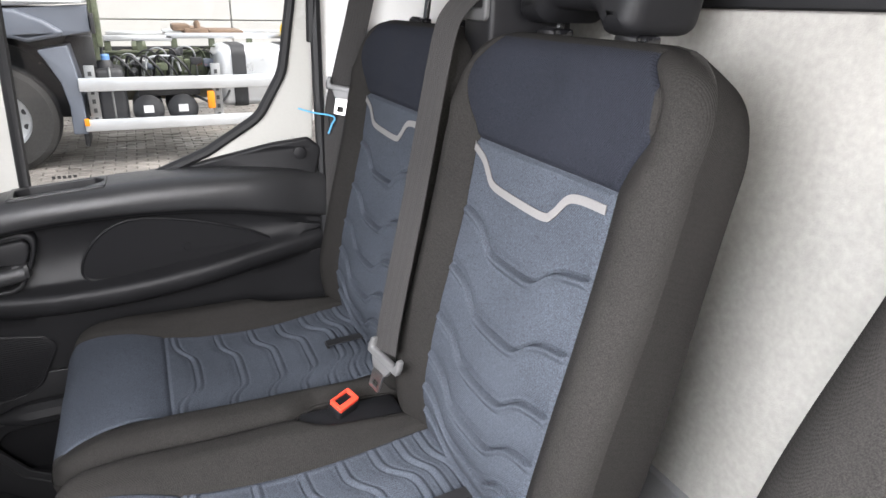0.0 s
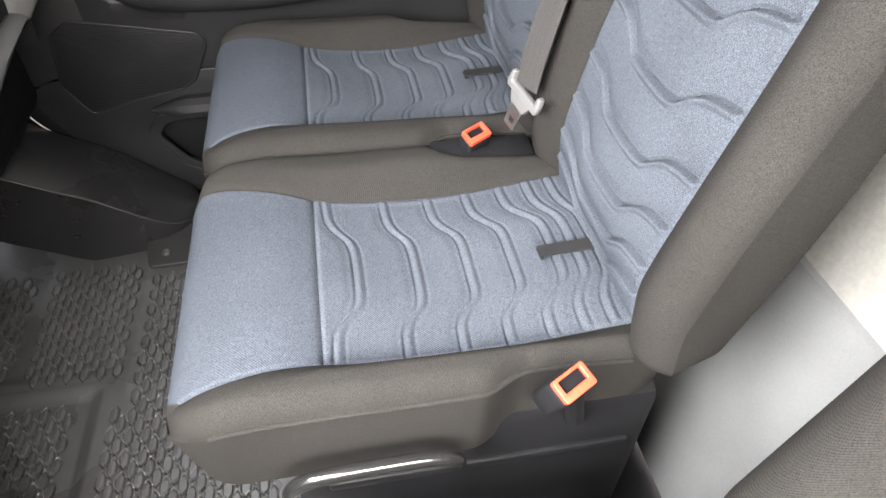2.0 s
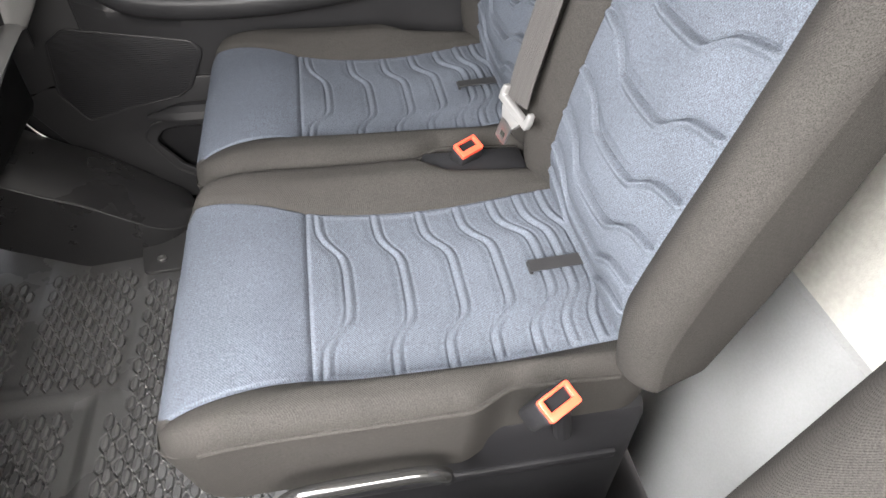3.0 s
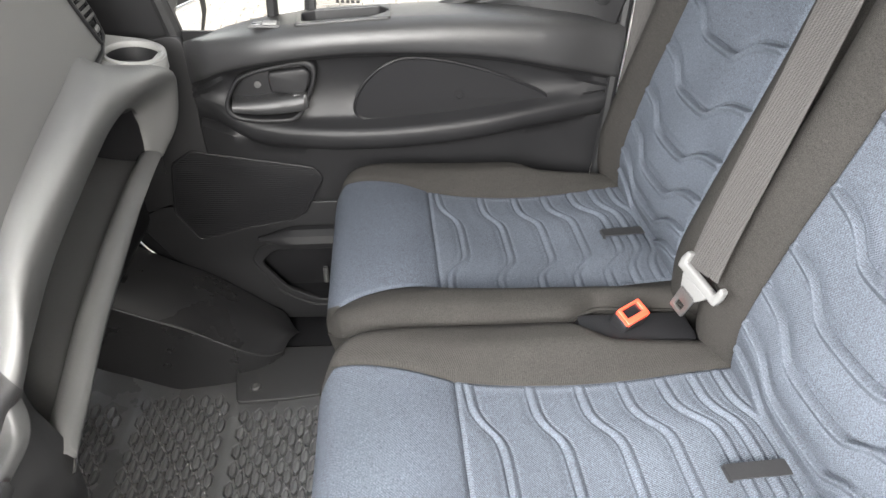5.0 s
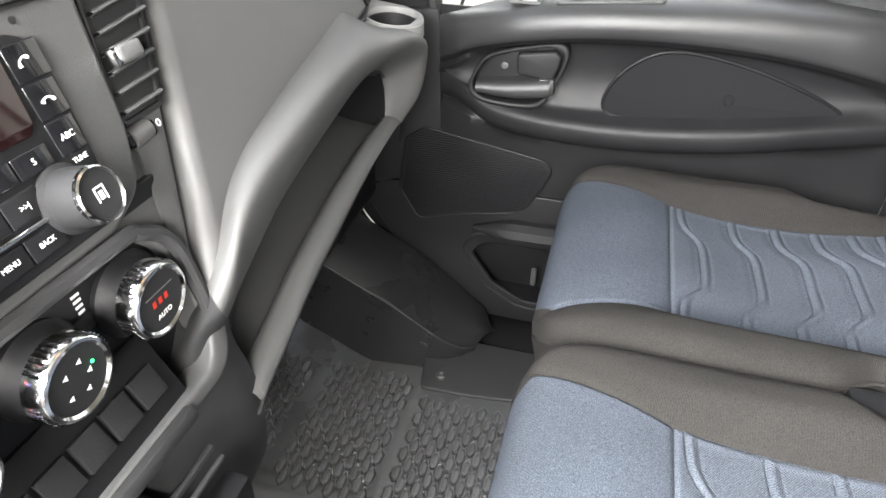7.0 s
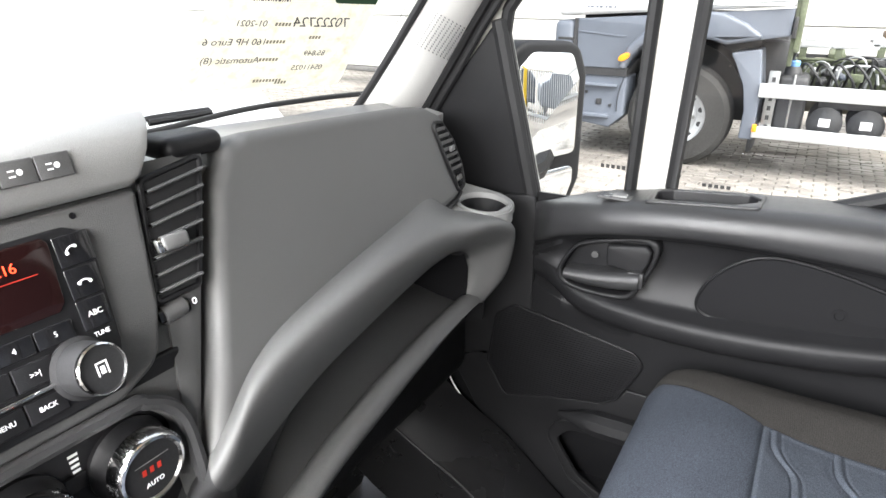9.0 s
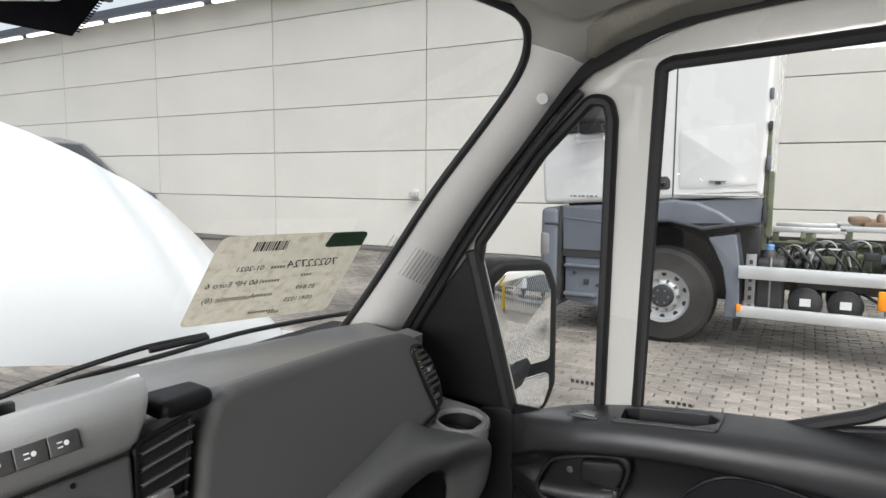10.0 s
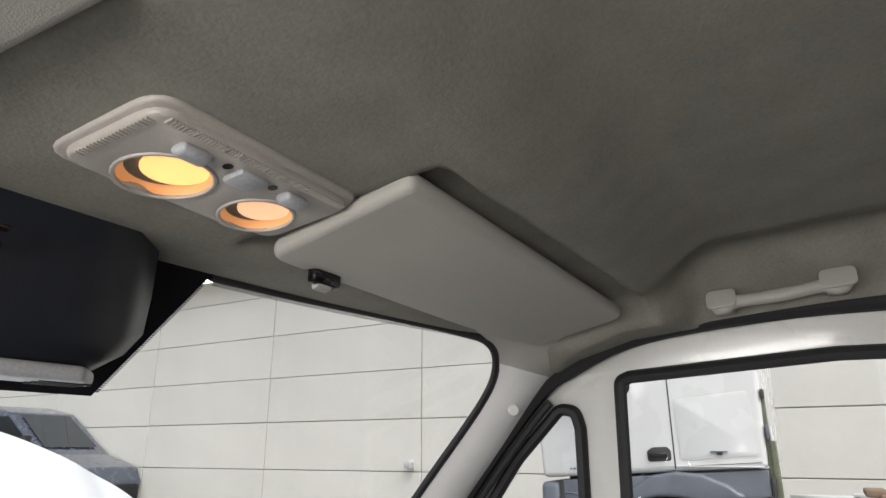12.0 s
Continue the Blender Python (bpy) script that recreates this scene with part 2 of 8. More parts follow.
TWILL = (((1, 1, 0.9), 0.0017), ((1, -1, -0.7), 0.0021))
M_BLUE = material("blue_seat_cloth", (0.056, 0.064, 0.078), 0.9, grain=(800, 0.6), blotch=(9, 0.12), bump=(900, 0.35), weave=TWILL, tint=0.13, spec=0.12)
M_BLUE_RIB = material("ribbed_blue_cloth", (0.048, 0.055, 0.068), 0.9, grain=(800, 0.6), blotch=(9, 0.12), bump=(900, 0.35), weave=TWILL, tint=0.13, spec=0.12)
M_BLUE_UP = material("navy_seat_cloth", (0.019, 0.021, 0.028), 0.9, grain=(800, 0.6), blotch=(9, 0.12), bump=(900, 0.5), weave=TWILL, tint=0.18, spec=0.12)
M_DARK = material("charcoal_seat_cloth", (0.0215, 0.0203, 0.0190), 0.92, grain=(900, 0.6), blotch=(10, 0.14), bump=(900, 0.3), weave=(((1, 1, 1), 0.0014), ((1, -1, -0.7), 0.0018)), tint=0.05, spec=0.10)
M_STRIP = material("silver_reflective_piping", (0.17, 0.164, 0.16), 0.5, grain=(700, 0.08))
M_PLASTIC = material("grained_charcoal_plastic", (0.070, 0.070, 0.070), 0.47, grain=(1200, 0.12), blotch=(8, 0.1), bump=(1300, 0.35), spec=0.4)
M_PLASTIC_L = material("grained_grey_plastic", (0.190, 0.190, 0.187), 0.42, grain=(1200, 0.1), blotch=(7, 0.08), bump=(1200, 0.4), spec=0.38)
M_PLASTIC_B = material("grained_dash_plastic", (0.11, 0.11, 0.109), 0.55, grain=(1200, 0.12), blotch=(7, 0.1), bump=(1200, 0.45), spec=0.3)
M_BAG = material("smooth_cover_plastic", (0.105, 0.105, 0.104), 0.55, grain=(1500, 0.08), blotch=(5, 0.08), bump=(1500, 0.25), spec=0.34)
M_PLASTIC_D = material("black_plastic", (0.008, 0.008, 0.009), 0.5, grain=(900, 0.15), blotch=(9, 0.2), bump=(1300, 0.2), spec=0.26)
M_DOORPL = material("door_trim_plastic", (0.013, 0.013, 0.014), 0.46, grain=(1100, 0.15), blotch=(7, 0.12), bump=(1100, 0.3), spec=0.26)
M_LEDGE = material("ledge_plastic", (0.028, 0.028, 0.029), 0.38, grain=(1100, 0.15), blotch=(7, 0.12), bump=(1100, 0.35), spec=0.5, rough_var=0.03)
M_CLOTH = material("door_insert_cloth", (0.011, 0.011, 0.012), 0.9, grain=(1000, 0.25), bump=(1400, 0.4), spec=0.15)
M_GLOSS = material("gloss_black_plastic", (0.008, 0.008, 0.009), 0.08, grain=(300, 0.1), spec=0.6, rough_var=0.03)
M_TUBE = material("black_enamelled_tube", (0.012, 0.012, 0.012), 0.18, coat=0.6, rough_var=0.06)
M_CHROME = material("chrome", (0.78, 0.78, 0.78), 0.1, 1.0, grain=(200, 0.03), rough_var=0.04)
M_STEEL = material("zinc_steel", (0.36, 0.36, 0.355), 0.4, 1.0, grain=(500, 0.1))
# dark trim plastic, also put on dash plastic that lies in shade
M_STACK = material("dark_and_shaded_plastic", (0.026, 0.026, 0.027), 0.55, grain=(1200, 0.12), blotch=(8, 0.1), bump=(1300, 0.35), spec=0.4)
M_COVER = material("glossy_moulded_plastic", (0.018, 0.018, 0.019), 0.30, grain=(900, 0.15), blotch=(9, 0.2), bump=(500, 0.15), spec=0.5, rough_var=0.08)
M_KNOB = material("soft_black_knob", (0.014, 0.014, 0.015), 0.62, grain=(600, 0.15), bump=(900, 0.15), spec=0.3)
M_RUBBER = material("black_rubber", (0.012, 0.012, 0.013), 0.6, grain=(600, 0.2), bump=(900, 0.2))
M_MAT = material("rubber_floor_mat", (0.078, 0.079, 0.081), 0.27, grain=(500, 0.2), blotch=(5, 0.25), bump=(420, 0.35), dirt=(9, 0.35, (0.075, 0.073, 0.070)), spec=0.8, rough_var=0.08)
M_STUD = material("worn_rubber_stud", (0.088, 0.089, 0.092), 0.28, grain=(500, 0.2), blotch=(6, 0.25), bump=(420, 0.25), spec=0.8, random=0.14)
M_RED = material("red_buckle_plastic", (0.72, 0.06, 0.03), 0.35, grain=(300, 0.05))
M_BELT = material("woven_belt_webbing", (0.040, 0.038, 0.037), 0.7, grain=(900, 0.25), bump=(900, 0.6), weave=(((1, 0.2, 0), 0.0035), ((0, 0.3, 1), 0.0012)), spec=0.35)
M_TAB = material("moulded_grey_plastic", (0.11, 0.11, 0.11), 0.4, grain=(500, 0.08))
M_PAINT = material("white_body_paint", (0.53, 0.525, 0.49), 0.28, grain=(200, 0.02), blotch=(4, 0.04), coat=0.5)
M_PILLAR = material("light_grey_trim_plastic", (0.84, 0.835, 0.81), 0.55, grain=(900, 0.06), blotch=(6, 0.05), bump=(1200, 0.25))
M_LINER = material("felt_headliner", (0.262, 0.250, 0.214), 0.95, grain=(260, 0.10), blotch=(16, 0.13), bump=(420, 0.35), spec=0.15)
M_VISOR = material("sun_visor_vinyl", (0.44, 0.424, 0.38), 0.6, grain=(900, 0.06), blotch=(7, 0.06), bump=(900, 0.4))
M_FELT = material("grey_bulkhead_felt", (0.33, 0.322, 0.300), 0.95, grain=(110, 0.10), blotch=(5, 0.07), bump=(500, 0.6), spec=0.15)
M_BULK = material("grey_bulkhead_steel", (0.21, 0.213, 0.218), 0.45, grain=(300, 0.06), blotch=(5, 0.15))
M_FRIT = material("black_glass_frit", (0.006, 0.006, 0.008), 0.6, spec=0.15)
M_HOUSING = material("navy_black_housing", (0.012, 0.014, 0.02), 0.4, grain=(900, 0.15), bump=(1000, 0.25))
M_GREYLENS = material("pale_grey_plastic", (0.42, 0.43, 0.44), 0.4)
M_LENS = material("frosted_lamp_plastic", (0.46, 0.425, 0.38), 0.35, grain=(300, 0.05), bump=(900, 0.3))
M_WHITE = material("white_print", (0.75, 0.75, 0.75), 0.5)
M_GLASS = pane_glass("window_glass")
M_SCREEN = material("dark_display_glass", (0.012, 0.004, 0.004), 0.06, rough_var=0.02)
M_REDLIT = glowing("red_display_digits", (0.9, 0.06, 0.02), 0.55)
M_REDDIM = glowing("dim_red_display", (0.25, 0.015, 0.008), 0.22)
M_GREEN = glowing("green_indicator", (0.02, 0.8, 0.2), 2.0)
M_BULB = glowing("warm_bulb_lens", (1.0, 0.50, 0.17), 0.95)
M_BULB_DIM = glowing("warm_dim_lens", (1.0, 0.56, 0.32), 0.55)
M_BOWL = glowing("warm_frosted_bowl", (0.80, 0.38, 0.15), 0.26)
# grip plastic, also used as window-lit felt on the pillar head
M_GRIP = material("pale_grip_plastic_and_lit_felt", (0.41, 0.40, 0.36), 0.5, grain=(900, 0.05), blotch=(7, 0.05), bump=(1000, 0.2))
M_CARD = material("printed_paper_card", (0.86, 0.82, 0.70), 0.8, grain=(60, 0.12), blotch=(24, 0.06), dirt=(75, 0.9, (0.56, 0.49, 0.34)))
# thin paper lets daylight through
cn = M_CARD.node_tree.nodes
thin, both = cn.new("ShaderNodeBsdfTranslucent"), cn.new("ShaderNodeMixShader")
thin.inputs["Color"].default_value = (0.80, 0.74, 0.58, 1)
both.inputs[0].default_value = 0.35
M_CARD.node_tree.links.new(cn["Principled BSDF"].outputs[0], both.inputs[1])
M_CARD.node_tree.links.new(thin.outputs[0], both.inputs[2])
M_CARD.node_tree.links.new(both.outputs[0], cn["Material Output"].inputs["Surface"])
M_INK = material("dark_ink", (0.03, 0.03, 0.03), 0.6)
M_GREENINK = material("dark_green_ink", (0.025, 0.06, 0.03), 0.5)
M_PAVER = material("wet_concrete_paver", (0.23, 0.21, 0.19), 0.55, grain=(60, 0.2), blotch=(1.2, 0.3), bump=(60, 0.5), random=0.15, dirt=(0.55, 1.0, (0.050, 0.047, 0.044)), rough_var=0.35, world_pattern=True)
M_JOINT = material("sandy_joint", (0.145, 0.132, 0.12), 0.9, grain=(40, 0.3), blotch=(0.5, 0.25), bump=(90, 0.5))
M_PANEL = material("pale_grey_wall_panel", (0.60, 0.59, 0.56), 0.6, grain=(8, 0.03), blotch=(0.6, 0.05), random=0.03)
M_WALLGAP = material("dark_panel_joint", (0.36, 0.353, 0.34), 0.8)
M_PLINTH = material("concrete_plinth", (0.16, 0.155, 0.15), 0.85, grain=(30, 0.2), blotch=(2, 0.2), bump=(50, 0.5))
M_TRUCKW = material("white_truck_paint", (0.60, 0.61, 0.62), 0.25, coat=0.4, grain=(100, 0.01), blotch=(2, 0.03))
M_TRUCKG = material("slate_truck_plastic", (0.12, 0.135, 0.165), 0.5, grain=(200, 0.06), blotch=(3, 0.1))
M_TYRE = material("truck_tyre_rubber", (0.028, 0.027, 0.026), 0.8, grain=(60, 0.2), blotch=(6, 0.25), bump=(120, 0.4))
M_RIM = material("silver_wheel_rim", (0.55, 0.56, 0.57), 0.4, 0.6, grain=(60, 0.06), blotch=(9, 0.15))
M_ALU = material("aluminium_rail", (0.72, 0.73, 0.74), 0.35, 0.6, grain=(120, 0.04), blotch=(4, 0.1))
M_CHASSIS = material("black_chassis_steel", (0.03, 0.03, 0.032), 0.55, grain=(60, 0.25), blotch=(6, 0.3))
M_AMBER = material("amber_reflector", (0.85, 0.28, 0.01), 0.3)
M_OLIVE = material("khaki_primer", (0.17, 0.155, 0.11), 0.6, blotch=(5, 0.3))
M_ALGAE = material("algae_stained_steel", (0.10, 0.115, 0.070), 0.7, blotch=(7, 0.5), grain=(60, 0.3), bump=(90, 0.4), dirt=(14, 0.5, (0.05, 0.052, 0.05)))
M_RUST = material("rusty_coupling", (0.18, 0.12, 0.08), 0.7, blotch=(9, 0.35))
M_BLUECAP = material("blue_filler_cap", (0.12, 0.25, 0.5), 0.4)
M_YELLOW = material("yellow_paint", (0.75, 0.5, 0.03), 0.4)
M_VANBLUE = material("slate_blue_van_paint", (0.05, 0.06, 0.085), 0.25, coat=0.6)
M_VANGLASS = material("dark_vehicle_glass", (0.02, 0.025, 0.03), 0.05)
M_HOODW = material("white_bonnet_paint", (0.62, 0.645, 0.67), 0.22, coat=0.5, blotch=(3, 0.02), grain=(100, 0.01))

# ---- cab shell ----


def screen_y(x, z):
    return 1.363 - 0.24 * (x + 0.1) ** 2 - 0.85 * (z - 1.04)


def on_screen(x, z, off=0.0):
    """A point on the windscreen, off metres inwards."""
    return x, screen_y(x, z) - off * 0.76, z - off * 0.65


floor = thing("floor", "cab floor of dark moulded rubber", "floor", kind="structure")
part("floor_pan", box(-0.98, 0.84, 0.02, 1.55, -0.08, -0.02), M_PLASTIC_D, floor)
bulk = thing("wall_bulkhead", "bulkhead lined in pale grey felt above grey steel", "bulkhead wall", kind="structure")
rows = []
for x in np.linspace(-0.98, 0.80, 24):
    rows.append([(x, 0.035, 0.435), (x, 0.03, 0.46), (x, 0.015, 0.6), (x, 0.0, 0.9), (x, -0.005, 1.075)])
part("felt_lining", thicken(loft(rows), -0.02), M_FELT, bulk)
rows = [[(x, 0.16, 0.0), (x, 0.13, 0.12), (x, 0.07, 0.32), (x, 0.045, 0.43), (x, 0.03, 0.436)] for x in np.linspace(-0.98, 0.80, 24)]
part("lower_panel", thicken(loft(rows), -0.02), M_BULK, bulk)
part("window_rail", box(-0.6, 0.35, -0.03, 0.012, 1.078, 1.11, 0.008), M_RUBBER, bulk)
part("upper_panel", box(-0.98, 0.80, -0.05, -0.012, 1.06, 1.46), M_FELT, bulk)
part("rear_window", box(-0.58, 0.33, -0.012, -0.006, 1.11, 1.32, 0.002), M_VANGLASS, bulk)

pill = thing("wall_pillar", "cream painted door pillar with black rubber seal", "door pillar", kind="structure")
part("pillar_trim", box(0.755, 0.84, 0.02, 0.325, 0.0, 1.42, 0.02, 3), M_PILLAR, pill)
part("sill", box(0.70, 0.84, 0.33, 1.12, -0.06, 0.03, 0.01), M_PLASTIC_D, pill)
part("door_seal", tube([(0.752, 0.335, 0.05), (0.752, 0.335, 0.6), (0.748, 0.338, 0.9), (0.735, 0.34, 1.1), (0.70, 0.345, 1.36)], 0.011, 8), M_RUBBER, pill)
left = thing("wall_driver_side", "driver's side pillar and sill beside the open doorway", "wall", kind="structure")
part("rear_pillar", box(-1.02, -0.94, -0.04, 0.36, -0.06, 1.42, 0.02), M_PILLAR, left)
part("sill", box(-1.02, -0.94, 0.36, 1.35, -0.06, 0.05, 0.01), M_PLASTIC_D, left)
part("roof_rail", box(-1.0, -0.93, 0.30, 1.02, 1.33, 1.42, 0.02), M_PILLAR, left)
part("front_pillar", tube([(-0.96, 1.5, 0.7), (-0.90, 1.22, 1.1), (-0.86, 1.0, 1.36)], 0.05, 10), M_PILLAR, left)
part("dash_side", box(-1.02, -0.94, 1.2, 1.6, -0.06, 0.85, 0.02), M_PLASTIC, left)
solid("roof", box(-1.02, 0.78, -0.05, 1.02, 1.50, 1.54, 0.01), M_PAINT, "white painted steel roof skin of the cab", "roof", kind="structure")
solid("wall_firewall", box(-0.98, 0.84, 1.50, 1.58, -0.06, 0.80), M_PLASTIC_D, "black firewall in front of the footwell", "firewall", kind="structure")

# headliner: slopes up from the windscreen, a raised field over the seats
def sstep(a, b, t):
    t = max(0.0, min(1.0, (t - a) / (b - a)))
    return t * t * (3 - 2 * t)


VIS_X0, VIS_X1 = 0.034, 0.60


def seal_curve(y):
    return float(np.interp(y, (0.0, 0.30, 0.487, 0.568, 0.711, 0.816, 0.91, 0.967, 1.02), (1.366, 1.376, 1.374, 1.366, 1.352, 1.341, 1.315, 1.287, 1.26)))


def liner_z(x, y):
    z = 1.352 + 0.13 * max(0.0, 1.02 - y) - 0.06 * max(0.0, 0.80 - y) + 0.028 * sstep(0.80, 0.70, y) * sstep(0.48, 0.56, x)
    # front edge of the raised field
    z += 0.050 * sstep(0.765, 0.66, y) * sstep(0.62, 0.50, x)
    # slot for the visor
    xm = abs(x + 0.1) - 0.1
    rear = 0.803 - 0.030 * xm / 0.55
    slot = sstep(VIS_X0 - 0.016, VIS_X0 - 0.006, xm) * sstep(VIS_X1 + 0.022, VIS_X1 + 0.004, xm) * sstep(rear - 0.010, rear, y) * sstep(1.012 - 0.03 * (xm / 0.54), 0.985 - 0.03 * (xm / 0.54), y)
    z += 0.015 * slot
    # falls to the door seal, with a shallow pocket for the grab handle
    z -= 0.075 * sstep(0.54, 0.70, x) * sstep(0.95, 0.80, y)
    z -= 0.05 * sstep(0.56, 0.69, x) * sstep(0.80, 0.95, y)
    z += 0.045 * sstep(0.53, 0.60, x) * sstep(0.705, 0.668, x) * sstep(0.765, 0.70, y) * sstep(0.38, 0.45, y)
    z -= 0.012 * (x + 0.1) ** 2
    z -= 0.05 * sstep(-0.6, -0.92, x)
    z += 0.03 * sstep(0.3, 0.0, y)
    # the outer edge comes down to the door seal
    w = sstep(0.652, 0.700, x) * sstep(0.98, 0.93, y)
    z = z * (1 - w) + (seal_curve(y) + 0.006) * w
    return max(z, seal_curve(y) + 0.006 + 0.05 * (0.705 - x)) if x > 0.58 else z


rows = []
for y in np.linspace(-0.03, 1.10, 190):
    r = []
    for x in np.linspace(-0.97, 0.705, 200):
        yy = min(y, screen_y(x, 1.352) - 0.004)
        r.append((x, yy, liner_z(x, yy)))
    rows.append(r)
solid("ceiling", loft(rows), M_LINER, "grey-beige felt headliner moulded over the cab", "headliner", kind="structure", sharp=70)

# windscreen
gx = np.linspace(-0.86, 0.66, 32)
rows = []
for s in np.linspace(0, 1, 14):
    rows.append([on_screen(x, 0.78 + s * (1.40 - 0.78), -0.012) for x in gx])
ws = thing("window_1", "large curved windscreen with black frit edge", "windscreen", kind="structure")
g = part("pane", loft(rows), M_GLASS, ws)
g.visible_shadow = False


def on_ws(shape, off=0.0):
    return mapped(shape, lambda u, v, h: on_screen(u, v, off + h))


edge_r = [(0.075, 1.351), (0.199, 1.351), (0.354, 1.351), (0.474, 1.348), (0.539, 1.342), (0.578, 1.325), (0.606, 1.296), (0.619, 1.26), (0.622, 1.205), (0.622, 1.10), (0.632, 1.01), (0.641, 0.935), (0.646, 0.862), (0.646, 0.80)]
seal = curve_pts([Vector(on_screen(x, z, -0.002)) for x, z in edge_r], 4)
part("frit_edge", tube(seal, 0.0065, 8), M_RUBBER, ws)
# frit band behind the mirror housing and the header
part("frit_patch", on_ws(loft([[(x, z, 0.001) for x in np.linspace(-0.5, 0.072 - 0.035 * (1.352 - z) / 0.1, 14)] for z in np.linspace(1.235, 1.40, 7)])), M_FRIT, ws)
part("frit_band", on_ws(loft([[(x, z, 0.001) for x in np.linspace(0.05, 0.72, 20)] for z in (1.348, 1.41)])), M_FRIT, ws)
dots = []
for k in range(240):
    x = 0.08 + 0.0021 * k
    z = 1.3445 - 0.005 * sstep(0.44, 0.60, x)
    if x < 0.56:
        dots.append(on_ws(([(x - 0.0005, z - 0.0010, 0.001), (x + 0.0005, z - 0.0010, 0.001), (x + 0.0006, z + 0.004, 0.001), (x - 0.0006, z + 0.004, 0.001)], [(0, 1, 2, 3)])))
for k in range(54):
    z = 1.345 - k * 0.0020
    x = 0.074 - 0.035 * (1.352 - z) / 0.1
    dots.append(on_ws(([(x - 0.002, z - 0.0005, 0.001), (x + 0.0014, z - 0.0005, 0.001), (x + 0.0014, z + 0.0006, 0.001), (x - 0.002, z + 0.0006, 0.001)], [(0, 1, 2, 3)])))
tagged(part("frit_dots", join(*dots), M_FRIT, ws), kind="stuff")

# A-pillar trim between the windscreen edge and the door seal
pillar = thing("wall_a_pillar", "light grey plastic windscreen pillar with a small speaker", "windscreen pillar", kind="structure")
E1 = [(0.587, 1.016, 1.316), (0.612, 1.034, 1.286), (0.623, 1.100, 1.205), (0.624, 1.188, 1.099), (0.634, 1.261, 1.010), (0.642, 1.340, 0.912), (0.647, 1.400, 0.841), (0.650, 1.44, 0.79)]
E2 = [(0.712, 0.962, 1.298), (0.722, 0.995, 1.262), (0.732, 1.057, 1.190), (0.746, 1.135, 1.103), (0.761, 1.209, 1.010), (0.773, 1.265, 0.930), (0.785, 1.317, 0.855), (0.792, 1.36, 0.80)]
c1, c2 = curve_pts(E1, 5), curve_pts(E2, 5)
rows = []
for a, b in zip(c1, c2):
    n = Vector((-0.75, -0.62, -0.2)).normalized()
    mid = (a + b) / 2
    r = []
    for t in np.linspace(0, 1, 9):
        r.append(a * (1 - t) + b * t + n * 0.022 * math.sin(math.pi * t))
    r.append(b + Vector((0.03, 0.01, 0)))
    rows.append(r)
part("pillar_cover", loft(rows), M_PILLAR, pillar, sharp=60)
# flared head of the pillar, felt covered, running up into the headliner
h1 = curve_pts([E1[1], E1[0], (0.548, 1.006, 1.340), (0.47, 1.000, 1.352), (0.38, 0.995, 1.358)], 5)[5:]
h2 = curve_pts([E2[1], E2[0], (0.706, 0.900, 1.332), (0.700, 0.82, 1.360), (0.688, 0.74, 1.385)], 5)[5:]
top = []
for k, (a, b) in enumerate(zip(h1, h2)):
    f = 1 - k / (len(h1) - 1)
    top.append([a * (1 - t) + b * t + Vector((-0.75, -0.62, -0.2)).normalized() * (0.023 * f + 0.004) * math.sin(math.pi * t) + Vector((0, 0, 0.012 * (1 - f) * math.sin(math.pi * t))) for t in np.linspace(0, 1, 11)])
# paler than the headliner felt, to paint in light from the windows
part("pillar_head", loft(top), M_GRIP, pillar, sharp=60)
n = Vector((-0.75, -0.62, -0.2)).normalized()
capc = Vector((0.655, 1.02, 1.246)) + n * 0.012
part("screw_cap", lathe([(0.0085, -0.004), (0.0085, 0.0004), (0.0078, 0.0009)], capc, n, 24), M_PILLAR, pillar)
# speaker perforations
mid = Vector((0.662, 1.258, 0.974))
ax = (Vector(E1[3]) - Vector(E1[5])).normalized()
bx = ax.cross(n).normalized()
perf = []
for i in range(15):
    for j in range(15):
        u, v = (i - 7) * 0.0042, (j - 7) * 0.0042
        if abs(v) < 0.031:
            c = mid + ax * u * 1.05 - bx * v * 1.75 + n * (0.0012 - 9.0 * v * v)
            perf.append(lathe([(0.0008, -0.004), (0.0008, 0.0005)], c, n, 6))
tagged(part("speaker_holes", join(*perf), M_STACK, pillar, "perforated speaker grille"), kind="stuff")

